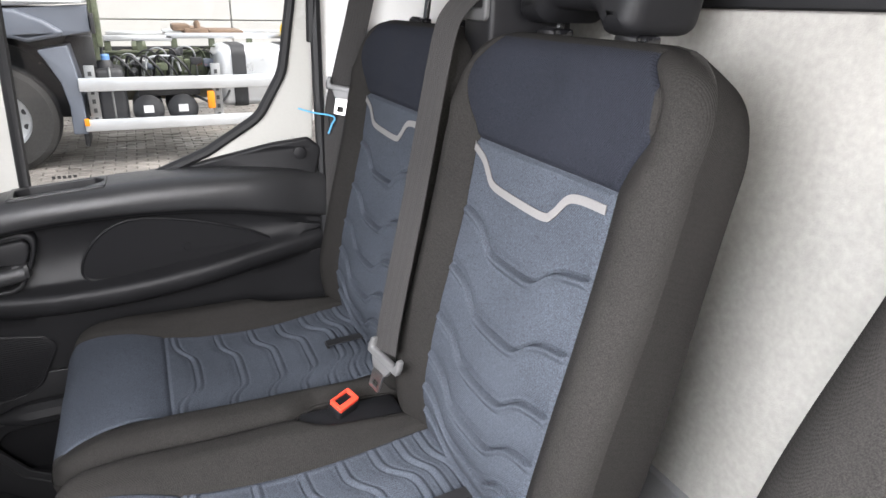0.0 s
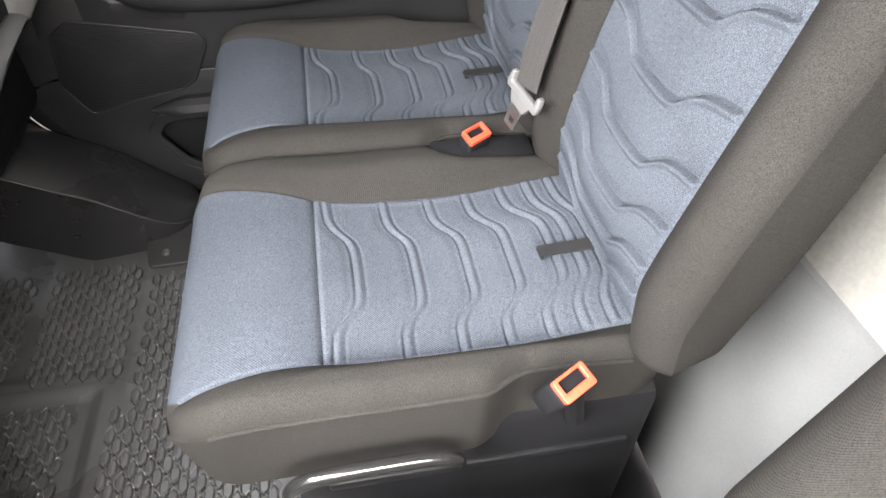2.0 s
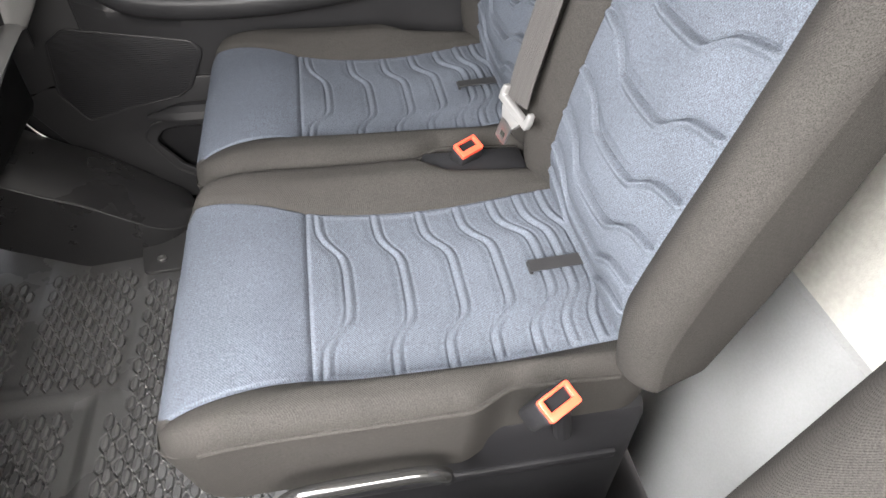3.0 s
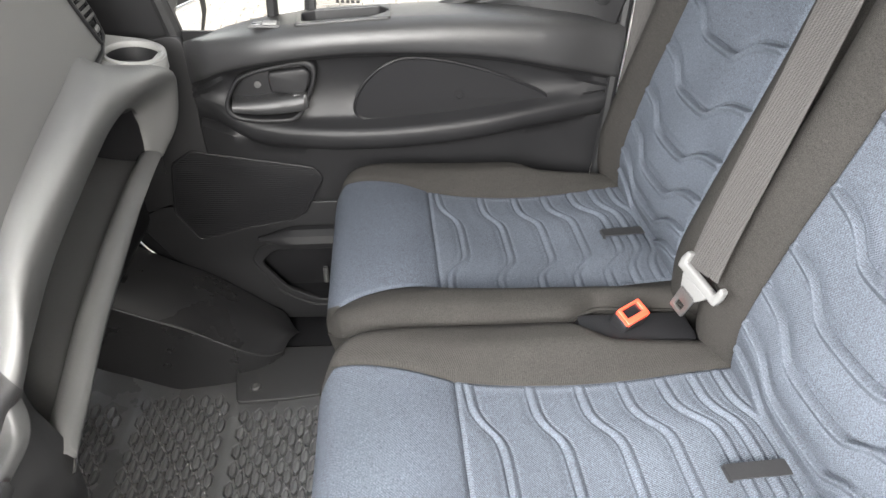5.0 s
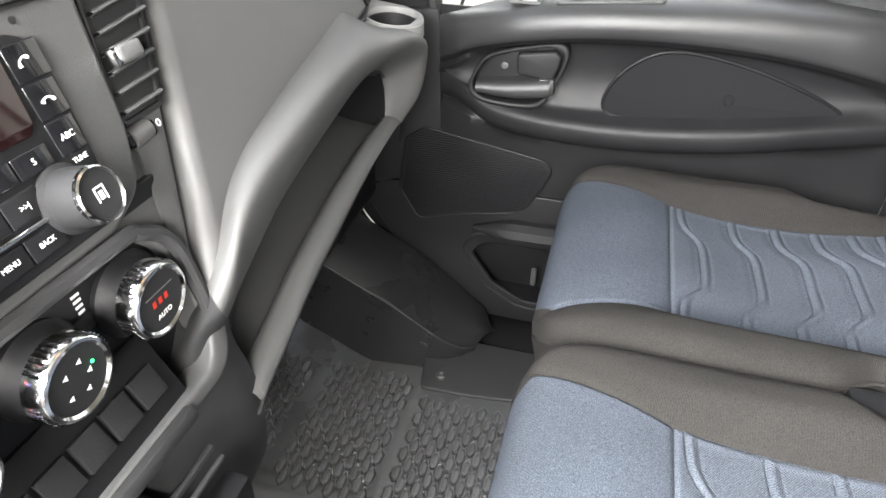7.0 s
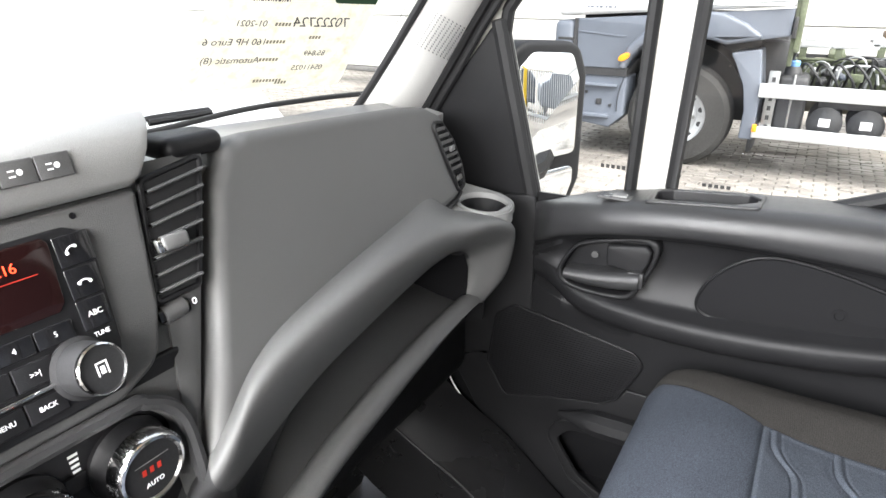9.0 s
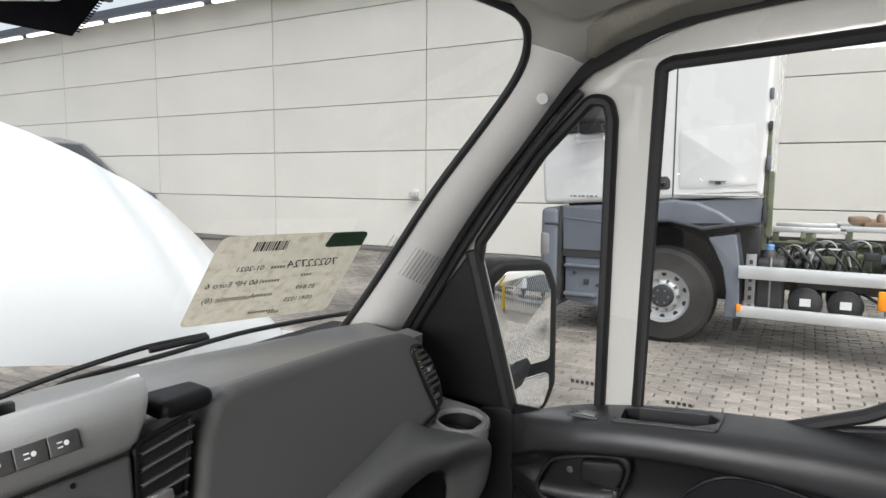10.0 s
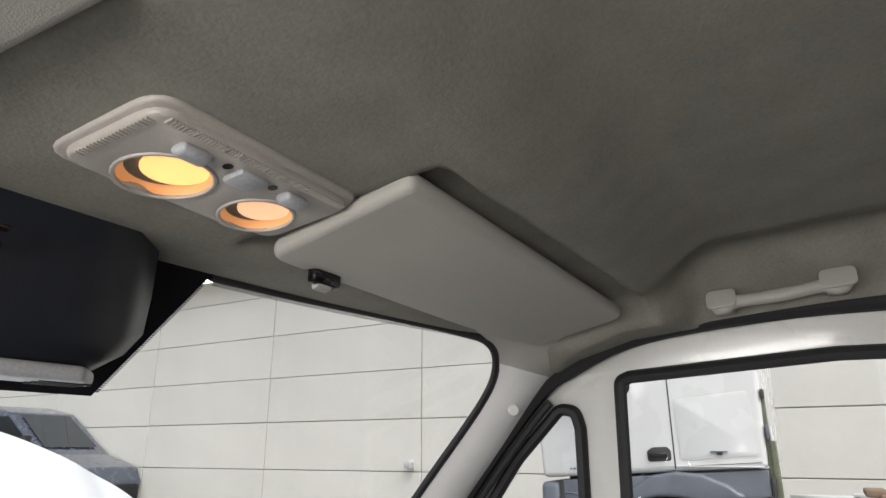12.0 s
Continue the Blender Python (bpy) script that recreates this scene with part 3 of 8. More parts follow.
# ---- seats ----
def pillow(V0, V1, width, border, height, rows_v, n_in, n_out, r, R0, R1, skirt, tuck=0.012):
    """A padded block: width(v) and border(v) give its half width and the seam between centre panel and bolsters; height(x, v) its relief.
    Returns the sheets by column group: left bolster, centre, right bolster, and the skirt."""
    def half(v):
        w = width(v)
        if R1 and V1 - v < R1:
            w -= R1 - math.sqrt(max(R1 * R1 - (R1 - (V1 - v)) ** 2, 0.0))
        if R0 and v - V0 < R0:
            w -= R0 - math.sqrt(max(R0 * R0 - (R0 - (v - V0)) ** 2, 0.0))
        return w

    def surf(x, v, w):
        a, b, c = max(0, r - (w - abs(x))), max(0, r - (V1 - v)), max(0, r - (v - V0))
        q = min(math.sqrt(a * a + b * b + c * c), r)
        return height(x, v) - (r - math.sqrt(max(r * r - q * q, 0)))

    grid = []
    for v in rows_v:
        w = half(v)
        b = min(border(v), w * 0.8)
        out = [b + (w - b) * math.sin(math.pi / 2 * k / n_out) for k in range(1, n_out + 1)]
        xs = [-q for q in out[::-1]] + list(np.linspace(-b, b, n_in + 1)) + out
        grid.append([(x, v, surf(x, v, w)) for x in xs])
    n = len(grid[0])
    cut_at = (0, n_out, n_out + n_in, n - 1)
    sheets = [[row[cut_at[k]:cut_at[k + 1] + 1] for row in grid] for k in range(3)]
    ring = [row[0] for row in grid] + grid[-1][1:] + [row[-1] for row in grid[::-1]][1:] + grid[0][::-1][1:-1]
    cx, cv = 0.0, (V0 + V1) / 2
    down = []
    for k in range(6):
        t = k / 5
        f = 1 - tuck * t / 0.22
        down.append([(x * f, cv + (v - cv) * f, h + (-skirt - h) * t) for x, v, h in ring])
    return sheets, loft(down, True)


def wave_of(xs, ys):
    def f(x):
        return float(np.interp(x, xs, ys))
    return f


def smooth_wave(pts):
    c = curve_pts([(x, y, 0) for x, y in pts], 8)
    c = sorted((p.x, p.y) for p in c)
    return wave_of([p[0] for p in c], [p[1] for p in c])


def even_wave(pts):
    """A wave that is the same on both sides of the middle."""
    return smooth_wave([(-x, y) for x, y in pts[::-1]] + [(x, y) for x, y in pts])


WAVE_C = even_wave([(0.018, -0.0275), (0.042, -0.0265), (0.058, -0.0225), (0.074, -0.0115), (0.088, -0.0045), (0.108, -0.001), (0.19, 0.001)])
WAVE_B = even_wave([(0.015, -0.0415), (0.036, -0.0405), (0.052, -0.0365), (0.064, -0.0275), (0.079, -0.0165), (0.10, -0.0085), (0.15, 0.0), (0.19, 0.006)])


def quilt(v, x, wave, lines, sgn):
    """Stitched channels: a sharp groove, a rolled ridge beside it and a faint second line; lines are (place, depth of the wave)."""
    h = 0.0
    for l, deep in lines:
        d = (v - (l + deep * wave(x))) * sgn
        h += -0.0042 * math.exp(-(d / 0.0021) ** 2) + 0.0022 * math.exp(-((d - 0.0060) / 0.0034) ** 2) - 0.0011 * math.exp(-((d - 0.0125) / 0.0019) ** 2)
        h -= 0.0016 * math.exp(-((d + 0.006) / 0.006) ** 2)
    return h


C_LINES = ((0.677, 1.15), (0.600, 1.0), (0.538, 1.15), (0.485, 1.25), (0.438, 1.45), (0.400, 1.0), (0.368, 0.8))
C_SEAM = 0.688
PANEL_Z = smooth_wave([(0.27, 0.492), (0.31, 0.490), (0.37, 0.484), (0.45, 0.471), (0.50, 0.465), (0.56, 0.464), (0.62, 0.468), (0.66, 0.474), (0.688, 0.481), (0.73, 0.493), (0.77, 0.496), (0.81, 0.490), (0.86, 0.468)])
BOLSTER_Z = smooth_wave([(0.27, 0.486), (0.31, 0.490), (0.37, 0.497), (0.45, 0.503), (0.52, 0.506), (0.60, 0.507), (0.70, 0.509), (0.77, 0.507), (0.82, 0.496), (0.86, 0.476)])


def cushion_border(v):
    return 0.137 if v < C_SEAM else 0.137 + 0.032 * ((v - C_SEAM) / 0.14) ** 1.2


def cushion_height(x, v):
    b = cushion_border(v)
    a = abs(x)
    lo, hi = PANEL_Z(v), BOLSTER_Z(v)
    h = lo + (hi - lo) * sstep(b - 0.012, b + 0.040, a)
    h -= 0.0055 * math.exp(-((a - b) / 0.0032) ** 2)
    h -= 0.0045 * math.exp(-((v - C_SEAM) / 0.0028) ** 2) * sstep(b + 0.004, b - 0.004, a)
    # slack of the cloth
    h += 0.0015 * math.sin(23 * v + 9 * x) * math.sin(31 * x + 2.0)
    if v < C_SEAM and a < b + 0.002:
        h += 0.85 * quilt(v, x, WAVE_C, C_LINES, -1) * sstep(b + 0.002, b - 0.010, a)
        h -= 0.004 * math.exp(-(x / 0.06) ** 2) * sstep(0.68, 0.6, v)
    return h


B_LINES = ((0.337, 1.0), (0.255, 1.05), (0.182, 1.0), (0.123, 1.0), (0.072, 0.9), (0.032, 0.75))
B_SEAM = 0.424
BACK_H = smooth_wave([(-0.06, -0.062), (-0.03, -0.050), (0.0, -0.033), (0.047, -0.014), (0.085, -0.008), (0.17, -0.003), (0.26, 0.0), (0.34, 0.004), (0.424, 0.012), (0.46, 0.023), (0.50, 0.029), (0.54, 0.024), (0.58, 0.014)])


def back_border(v):
    return 0.137 + 0.004 * sstep(0.0, 0.42, v) + 0.036 * sstep(0.42, 0.490, v) - 0.040 * sstep(0.500, 0.556, v)


def back_height(x, v):
    b = back_border(v)
    a = abs(x)
    h = BACK_H(v) + 0.022 * sstep(b - 0.004, b + 0.042, a) * sstep(0.54, 0.40, v)
    h -= 0.0055 * math.exp(-((a - b) / 0.0032) ** 2)
    h -= 0.006 * math.exp(-((v - B_SEAM) / 0.0035) ** 2) * sstep(b + 0.004, b - 0.004, a)
    h += 0.0014 * math.sin(19 * v + 11 * x) * math.sin(27 * x + 1.0)
    if v < B_SEAM and a < b + 0.002:
        h += 1.6 * quilt(v, x, WAVE_B, B_LINES, -1) * sstep(b - 0.001, b - 0.010, a)
    return h


BK = Vector((0, -0.267, 0.964))
BN = Vector((0, 0.964, 0.267))


def back_at(x, v, h):
    if h < -0.062:
        # the back is thinner towards its top
        h = -0.062 + (h + 0.062) * (1.0 - 0.85 * sstep(0.12, 0.52, v))
    p = Vector((0, 0.38, 0.505)) + BK * v + BN * h
    return x, p.y, p.z


def basis(o, ex, ez):
    """A pose from an origin, the way of x and (nearly) the way of z."""
    x = Vector(ex).normalized()
    z = Vector(ez)
    z = (z - x * z.dot(x)).normalized()
    y = z.cross(x)
    return Matrix(((x.x, y.x, z.x, o[0]), (x.y, y.y, z.y, o[1]), (x.z, y.z, z.z, o[2]), (0, 0, 0, 1)))


def red_buckle(parent, m):
    """A belt buckle; its long way is z, its face looks up."""
    b = part("buckle", moved(box(-0.021, 0.021, -0.014, 0.014, -0.075, 0.0, 0.006, 3), m), M_PLASTIC_D, parent, "black buckle with red button")
    part("red_button", moved(cut([rounded([(-0.019, -0.0125), (0.019, -0.0125), (0.019, 0.0125), (-0.019, 0.0125)], 0.003),
                                  rounded([(-0.0135, -0.004), (0.0135, -0.004), (0.0135, 0.009), (-0.0135, 0.009)], 0.001)], 0.008, 0.001, lambda u, v, h: (u, v, h + 0.005)), m), M_RED, b, "bright red button")
    part("slot", moved(box(-0.014, 0.014, -0.0045, 0.0095, -0.002, 0.0002), m), M_GLOSS, b)
    return b


def bench_seat(label, slim_left, slim_right, head_up):
    """One seat of the bench, its middle at x = 0. slim: how far each side of the cushion is drawn in; head_up lifts the headrest."""
    s = thing("passenger_seat", label, "seat", "passenger bench seats")

    def at(x, v, h):
        if x < -0.14:
            x = -0.14 + (x + 0.14) * (0.082 - slim_left) / 0.082
        if x > 0.14:
            x = 0.14 + (x - 0.14) * (0.082 - slim_right) / 0.082
        return x, v, h

    vs = list(np.linspace(0.29, C_SEAM, 300)) + list(np.linspace(C_SEAM, 0.852, 44))[1:]
    sheets, skirt = pillow(0.29, 0.852, lambda v: 0.222 - 0.030 * sstep(0.535, 0.475, v), cushion_border, cushion_height, vs, 110, 18, 0.030, 0.05, 0.06, -0.362)
    lo = [r for r in sheets[1] if r[0][1] <= C_SEAM + 1e-6]
    hi = [r for r in sheets[1] if r[0][1] >= C_SEAM - 1e-6]
    part("seat_panel", mapped(loft(lo), at), M_BLUE, s, "quilted blue cloth panel", 80)
    part("seat_front", mapped(loft(hi), at), M_BLUE_RIB, s, "ribbed blue cloth front", 80)
    part("seat_bolster", mapped(loft(sheets[0]), at), M_DARK, s, "charcoal cloth bolster", 80)
    part("seat_bolster", mapped(loft(sheets[2]), at), M_DARK, s, "charcoal cloth bolster", 80)
    part("seat_side", mapped(skirt, at), M_DARK, s, "charcoal cloth side", 50)
    pipe = [at(-0.2225 + 0.030 * sstep(0.535, 0.475, v), v, BOLSTER_Z(v) - 0.0265 + 0.004 * sstep(0.8, 0.5, v)) for v in np.linspace(0.36, 0.80, 40)]
    part("piping", tube(pipe, 0.0030, 6), M_DARK, s)
    vs = list(np.linspace(-0.035, B_SEAM, 320)) + list(np.linspace(B_SEAM, 0.565, 44))[1:]
    sheets, skirt = pillow(-0.035, 0.565, lambda v: 0.216, back_border, back_height, vs, 150, 18, 0.034, 0.045, 0.09, 0.098, 0.014)
    lo = [r for r in sheets[1] if r[0][1] <= B_SEAM + 1e-6]
    hi = [r for r in sheets[1] if B_SEAM - 1e-6 <= r[0][1] <= 0.553]
    edge = [r for r in sheets[1] if r[0][1] >= hi[-1][0][1] - 1e-6]
    part("back_edge", mapped(loft(edge), back_at), M_DARK, s, "charcoal cloth top edge", 80)
    part("back_panel", mapped(loft(lo), back_at), M_BLUE, s, "quilted blue cloth panel", 80)
    part("back_top", mapped(loft(hi), back_at), M_BLUE_UP, s, "plain navy cloth shoulder panel", 80)
    part("back_bolster", mapped(loft(sheets[0]), back_at), M_DARK, s, "charcoal cloth bolster", 80)
    part("back_bolster", mapped(loft(sheets[2]), back_at), M_DARK, s, "charcoal cloth bolster", 80)
    part("back_side", mapped(skirt, back_at), M_DARK, s, "charcoal cloth side", 50)
    rear = [[back_at(x, v, -0.096) for x in (-0.185, 0.185)] for v in np.linspace(0.01, 0.47, 12)]
    part("back_shell", loft(rear), M_PLASTIC_D, s)
    # pale zigzag strip
    c = curve_pts([(0.139, 0.414, 0), (0.108, 0.402, 0), (0.090, 0.388, 0), (0.072, 0.376, 0), (0.030, 0.372, 0), (-0.040, 0.370, 0), (-0.058, 0.378, 0), (-0.076, 0.398, 0), (-0.098, 0.404, 0), (-0.136, 0.405, 0)], 6)
    rows = []
    for i, p in enumerate(c):
        d = (c[min(i + 1, len(c) - 1)] - c[max(i - 1, 0)]).normalized()
        o = Vector((-d.y, d.x, 0)) * 0.0047
        rows.append([back_at(q.x, q.y, back_height(q.x, q.y) + 0.0018) for q in (p - o, p - o * 0.4, p + o * 0.4, p + o)])
    part("strip", thicken(loft(rows), -0.0012), M_STRIP, s, "pale silver zigzag strip")
    # loop tag in the seat fold
    tag = []
    for v, lift in ((0.345, 0.004), (0.375, 0.006), (0.405, 0.009), (0.4165, 0.010), (0.4175, 0.005), (0.413, 0.003)):
        tag.append([(x, v, PANEL_Z(v) + lift) for x in (-0.022, -0.013, -0.003)])
    part("loop_tag", thicken(loft(tag), 0.0016), M_RUBBER, s, "black webbing loop")
    # headrest on two posts
    ho = rounded([(-0.092, 0.0), (-0.045, 0.0), (-0.024, 0.024), (0.058, 0.026), (0.078, 0.008), (0.135, 0.008), (0.15, 0.2), (-0.125, 0.2)], [0.02, 0.01, 0.015, 0.015, 0.01, 0.02, 0.05, 0.05])
    part("headrest", cut([ho], 0.11, 0.025, lambda u, v, h: (u + 0.055, 0.205 + h - 0.2 * v * 0.3, 1.048 + head_up + v), 4), M_PLASTIC_D, s, "black vinyl headrest")
    for x in (-0.010, 0.148):
        part("headrest_post", tube([(x, 0.165, 0.98), (x, 0.150 - 0.2 * head_up, 1.12 + head_up)], 0.006, 10), M_TUBE, s)
        part("post_sleeve", lathe([(0.021, -0.01), (0.021, 0.004), (0.017, 0.009), (0.010, 0.010)], (x, 0.168, 1.040), (0, -0.2, 1), 22), M_PLASTIC_D, s)
        part("sleeve_button", box(x - 0.034, x - 0.016, 0.158, 0.180, 1.036, 1.050, 0.004), M_GLOSS, s)
    # plinth under the cushion
    part("seat_base", box(-0.18, 0.19, 0.30, 0.74, 0.0, 0.40, 0.02), M_PLASTIC_D, s, "black moulded plinth")
    part("base_rib", box(-0.187, -0.178, 0.33, 0.70, 0.30, 0.315, 0.003), M_PLASTIC_D, s)
    part("back_hinge", lathe([(0.012, -0.03), (0.034, -0.028), (0.036, 0.0), (0.030, 0.006), (0.012, 0.007)], (-0.168, 0.345, 0.452), (-1, 0, 0), 26), M_PLASTIC_D, s)
    return s


seat_mid = bench_seat("middle passenger seat in blue quilted cloth with charcoal bolsters", 0.020, 0.0, 0.0)
seat_mid.location = (0.02, 0, 0)
seat_out = bench_seat("outer passenger seat beside the door in blue quilted cloth", 0.0, 0.008, 0.06)
seat_out.location = (0.470, 0, 0)

# grab bar, buckles and details of the middle seat
bar = tube(curve_pts([(-0.205, 0.735, 0.36), (-0.212, 0.732, 0.405), (-0.214, 0.70, 0.428), (-0.214, 0.60, 0.432), (-0.212, 0.565, 0.42), (-0.20, 0.556, 0.385)], 7), 0.0085, 12)
solid("seat_grab_bar", bar, M_TUBE, "glossy black tubular handle on the seat side", "handle")
b1 = thing("seat_belt_buckle", "red buckle standing beside the middle seat", "buckle", "belt buckles")
red_buckle(b1, basis((-0.212, 0.455, 0.528), (0.42, -0.88, 0.18), (-0.55, 0.30, 0.78)))
part("stalk", tube([(-0.178, 0.437, 0.478), (-0.172, 0.425, 0.44), (-0.170, 0.415, 0.39)], 0.011, 10), M_PLASTIC_D, b1)
b2 = thing("seat_belt_buckle", "red buckle lying between the two passenger seats", "buckle", "belt buckles")
red_buckle(b2, basis((0.232, 0.448, 0.512), (0.45, -0.87, 0.12), (-0.50, 0.25, 0.83)))
part("stalk", tube([(0.235, 0.40, 0.46), (0.24, 0.36, 0.41)], 0.012, 10), M_PLASTIC_D, b2)
part("pocket", box(0.205, 0.262, 0.36, 0.515, 0.455, 0.490, 0.010), M_PLASTIC_D, b2)


def belt_run(points, width, wide, n=10, thick=0.0016):
    """A flat webbing along the points; wide is the way of its width."""
    c = curve_pts(points, n)
    w = Vector(wide).normalized()
    rows = []
    for i, p in enumerate(c):
        d = (c[min(i + 1, len(c) - 1)] - c[max(i - 1, 0)]).normalized()
        q = (w - d * w.dot(d)).normalized()
        nn = d.cross(q)
        r = []
        for k in range(9):
            t = (k / 8 - 0.5)
            ridge = 0.0006 * math.cos(k * math.pi)
            r.append(p + q * (t * width) + nn * ridge)
        rows.append(r)
    return thicken(loft(rows), thick)


def belt_tongue(parent, m):
    """Plate with a slot; webbing goes through the wide end."""
    t = part("tongue", moved(cut([rounded([(-0.034, 0.0), (0.034, 0.0), (0.036, 0.012), (0.034, 0.024), (0.027, 0.026), (0.026, 0.012), (-0.026, 0.012), (-0.027, 0.026), (-0.034, 0.024), (-0.036, 0.012)], 0.003)], 0.011, 0.003), m), M_TAB, parent, "grey moulded belt tongue")
    part("tongue_body", moved(cut([rounded([(-0.024, 0.003), (0.024, 0.003), (0.013, -0.017), (-0.013, -0.017)], 0.004)], 0.009, 0.002), m), M_TAB, t)
    part("tongue_plate", moved(cut([rounded([(-0.0125, -0.012), (0.0125, -0.012), (0.0115, -0.046), (-0.0115, -0.046)], 0.003),
                                    rounded([(-0.006, -0.030), (0.006, -0.030), (0.006, -0.040), (-0.006, -0.040)], 0.001)], 0.003, 0.0004), m), M_STEEL, t, "zinc plate with a square slot")
    return t


belt1 = thing("seat_belt", "charcoal webbing seat belt of the middle seat", "seat belt", "seat belts")
part("webbing", belt_run([(0.268, 0.225, 1.10), (0.268, 0.262, 1.07), (0.262, 0.285, 1.02), (0.232, 0.335, 0.83), (0.204, 0.383, 0.66), (0.194, 0.396, 0.605)], 0.048, (1, 0.25, 0.16)), M_BELT, belt1)
belt_tongue(belt1, basis((0.190, 0.404, 0.590), (-0.93, -0.30, -0.22), (-0.28, 0.94, 0.15)))
guide = thing("belt_guide", "black plastic belt guide between the seat backs", "belt guide")
part("housing", box(0.222, 0.302, 0.10, 0.232, 0.985, 1.25, 0.008, 3), M_PLASTIC_D, guide)
part("slot_frame", cut([rounded([(-0.038, -0.03), (0.038, -0.03), (0.038, 0.03), (-0.038, 0.03)], 0.01), rounded([(-0.028, -0.012), (0.028, -0.012), (0.028, 0.012), (-0.028, 0.012)], 0.004)], 0.016, 0.004, lambda u, v, h: (0.265 + u, 0.238 + h, 1.085 + v)), M_PLASTIC, guide)
belt2 = thing("seat_belt", "stowed charcoal seat belt hanging by the door pillar", "seat belt", "seat belts")
part("webbing", belt_run([(0.725, 0.205, 1.30), (0.722, 0.245, 1.10), (0.715, 0.285, 0.96), (0.70, 0.315, 0.86), (0.675, 0.325, 0.70), (0.655, 0.34, 0.56)], 0.048, (0.45, 0.89, 0.0)), M_BELT, belt2)
belt_tongue(belt2, basis((0.690, 0.303, 0.908), (-0.45, -0.87, -0.15), (-0.88, 0.44, 0.15)))
part("cable_tie", tube(curve_pts([(0.705, 0.390, 0.877), (0.700, 0.360, 0.868), (0.695, 0.328, 0.862), (0.694, 0.320, 0.855), (0.694, 0.326, 0.845), (0.695, 0.334, 0.826)], 5), 0.0018, 6), material("pale_blue_tie", (0.12, 0.42, 0.65), 0.4), belt2, "pale blue cable tie")
part("clip", box(0.698, 0.716, 0.308, 0.330, 0.808, 0.862, 0.005), M_PLASTIC_D, belt2)

# driver's seat back, seen at the edge
dseat = thing("driver_seat", "driver's seat in charcoal cloth", "seat")


def dback_at(x, v, h):
    p = Vector((0, 0.36, 0.45)) + BK * v + BN * h
    return -0.55 + x, p.y, p.z


sheets, skirt = pillow(0.0, 0.60, lambda v: 0.235 - 0.035 * sstep(0.25, 0.6, v), lambda v: 0.13, lambda x, v: 0.02 * sstep(0.11, 0.19, abs(x)), list(np.linspace(0, 0.6, 60)), 40, 16, 0.05, 0.03, 0.12, 0.13)
part("back_panel", mapped(loft(sheets[1]), dback_at), M_BLUE, dseat, "blue cloth panel", 80)
part("back_bolster", mapped(loft(sheets[0]), dback_at), M_DARK, dseat, "charcoal cloth bolster", 80)
part("back_bolster", mapped(loft(sheets[2]), dback_at), M_DARK, dseat, "charcoal cloth bolster", 80)
part("back_side", mapped(skirt, dback_at), M_DARK, dseat, "charcoal cloth side", 50)
part("cushion", box(-0.78, -0.33, 0.30, 0.84, 0.36, 0.50, 0.05, 4), M_DARK, dseat)
part("seat_base", box(-0.73, -0.37, 0.30, 0.75, 0.0, 0.37, 0.02), M_PLASTIC_D, dseat)

# ---- passenger door ----
door = thing("door_1", "closed passenger door with black trim, cream painted window frame and armrest ledge", "door", kind="structure")


def curve_fn(pts):
    c = sorted((p.x, p.y) for p in curve_pts([(a, b, 0) for a, b in pts], 8))
    return wave_of([p[0] for p in c], [p[1] for p in c])


ledge_z = curve_fn([(0.33, 0.735), (0.45, 0.752), (0.60, 0.758), (0.75, 0.752), (0.90, 0.739), (1.00, 0.720), (1.08, 0.695), (1.13, 0.675)])
ledge_x = curve_fn([(0.33, 0.728), (0.45, 0.704), (0.60, 0.694), (0.80, 0.692), (0.95, 0.700), (1.05, 0.722), (1.13, 0.760)])
brow_z = curve_fn([(0.33, 0.640), (0.45, 0.668), (0.60, 0.692), (0.78, 0.696), (0.92, 0.682), (1.03, 0.655), (1.08, 0.630), (1.13, 0.60)])
arm_z = curve_fn([(0.33, 0.600), (0.45, 0.586), (0.60, 0.562), (0.75, 0.545), (0.90, 0.540), (1.00, 0.548), (1.06, 0.572), (1.13, 0.59)])
arm_x = curve_fn([(0.33, 0.748), (0.45, 0.728), (0.60, 0.712), (0.80, 0.714), (0.95, 0.728), (1.03, 0.745), (1.08, 0.768), (1.13, 0.774)])

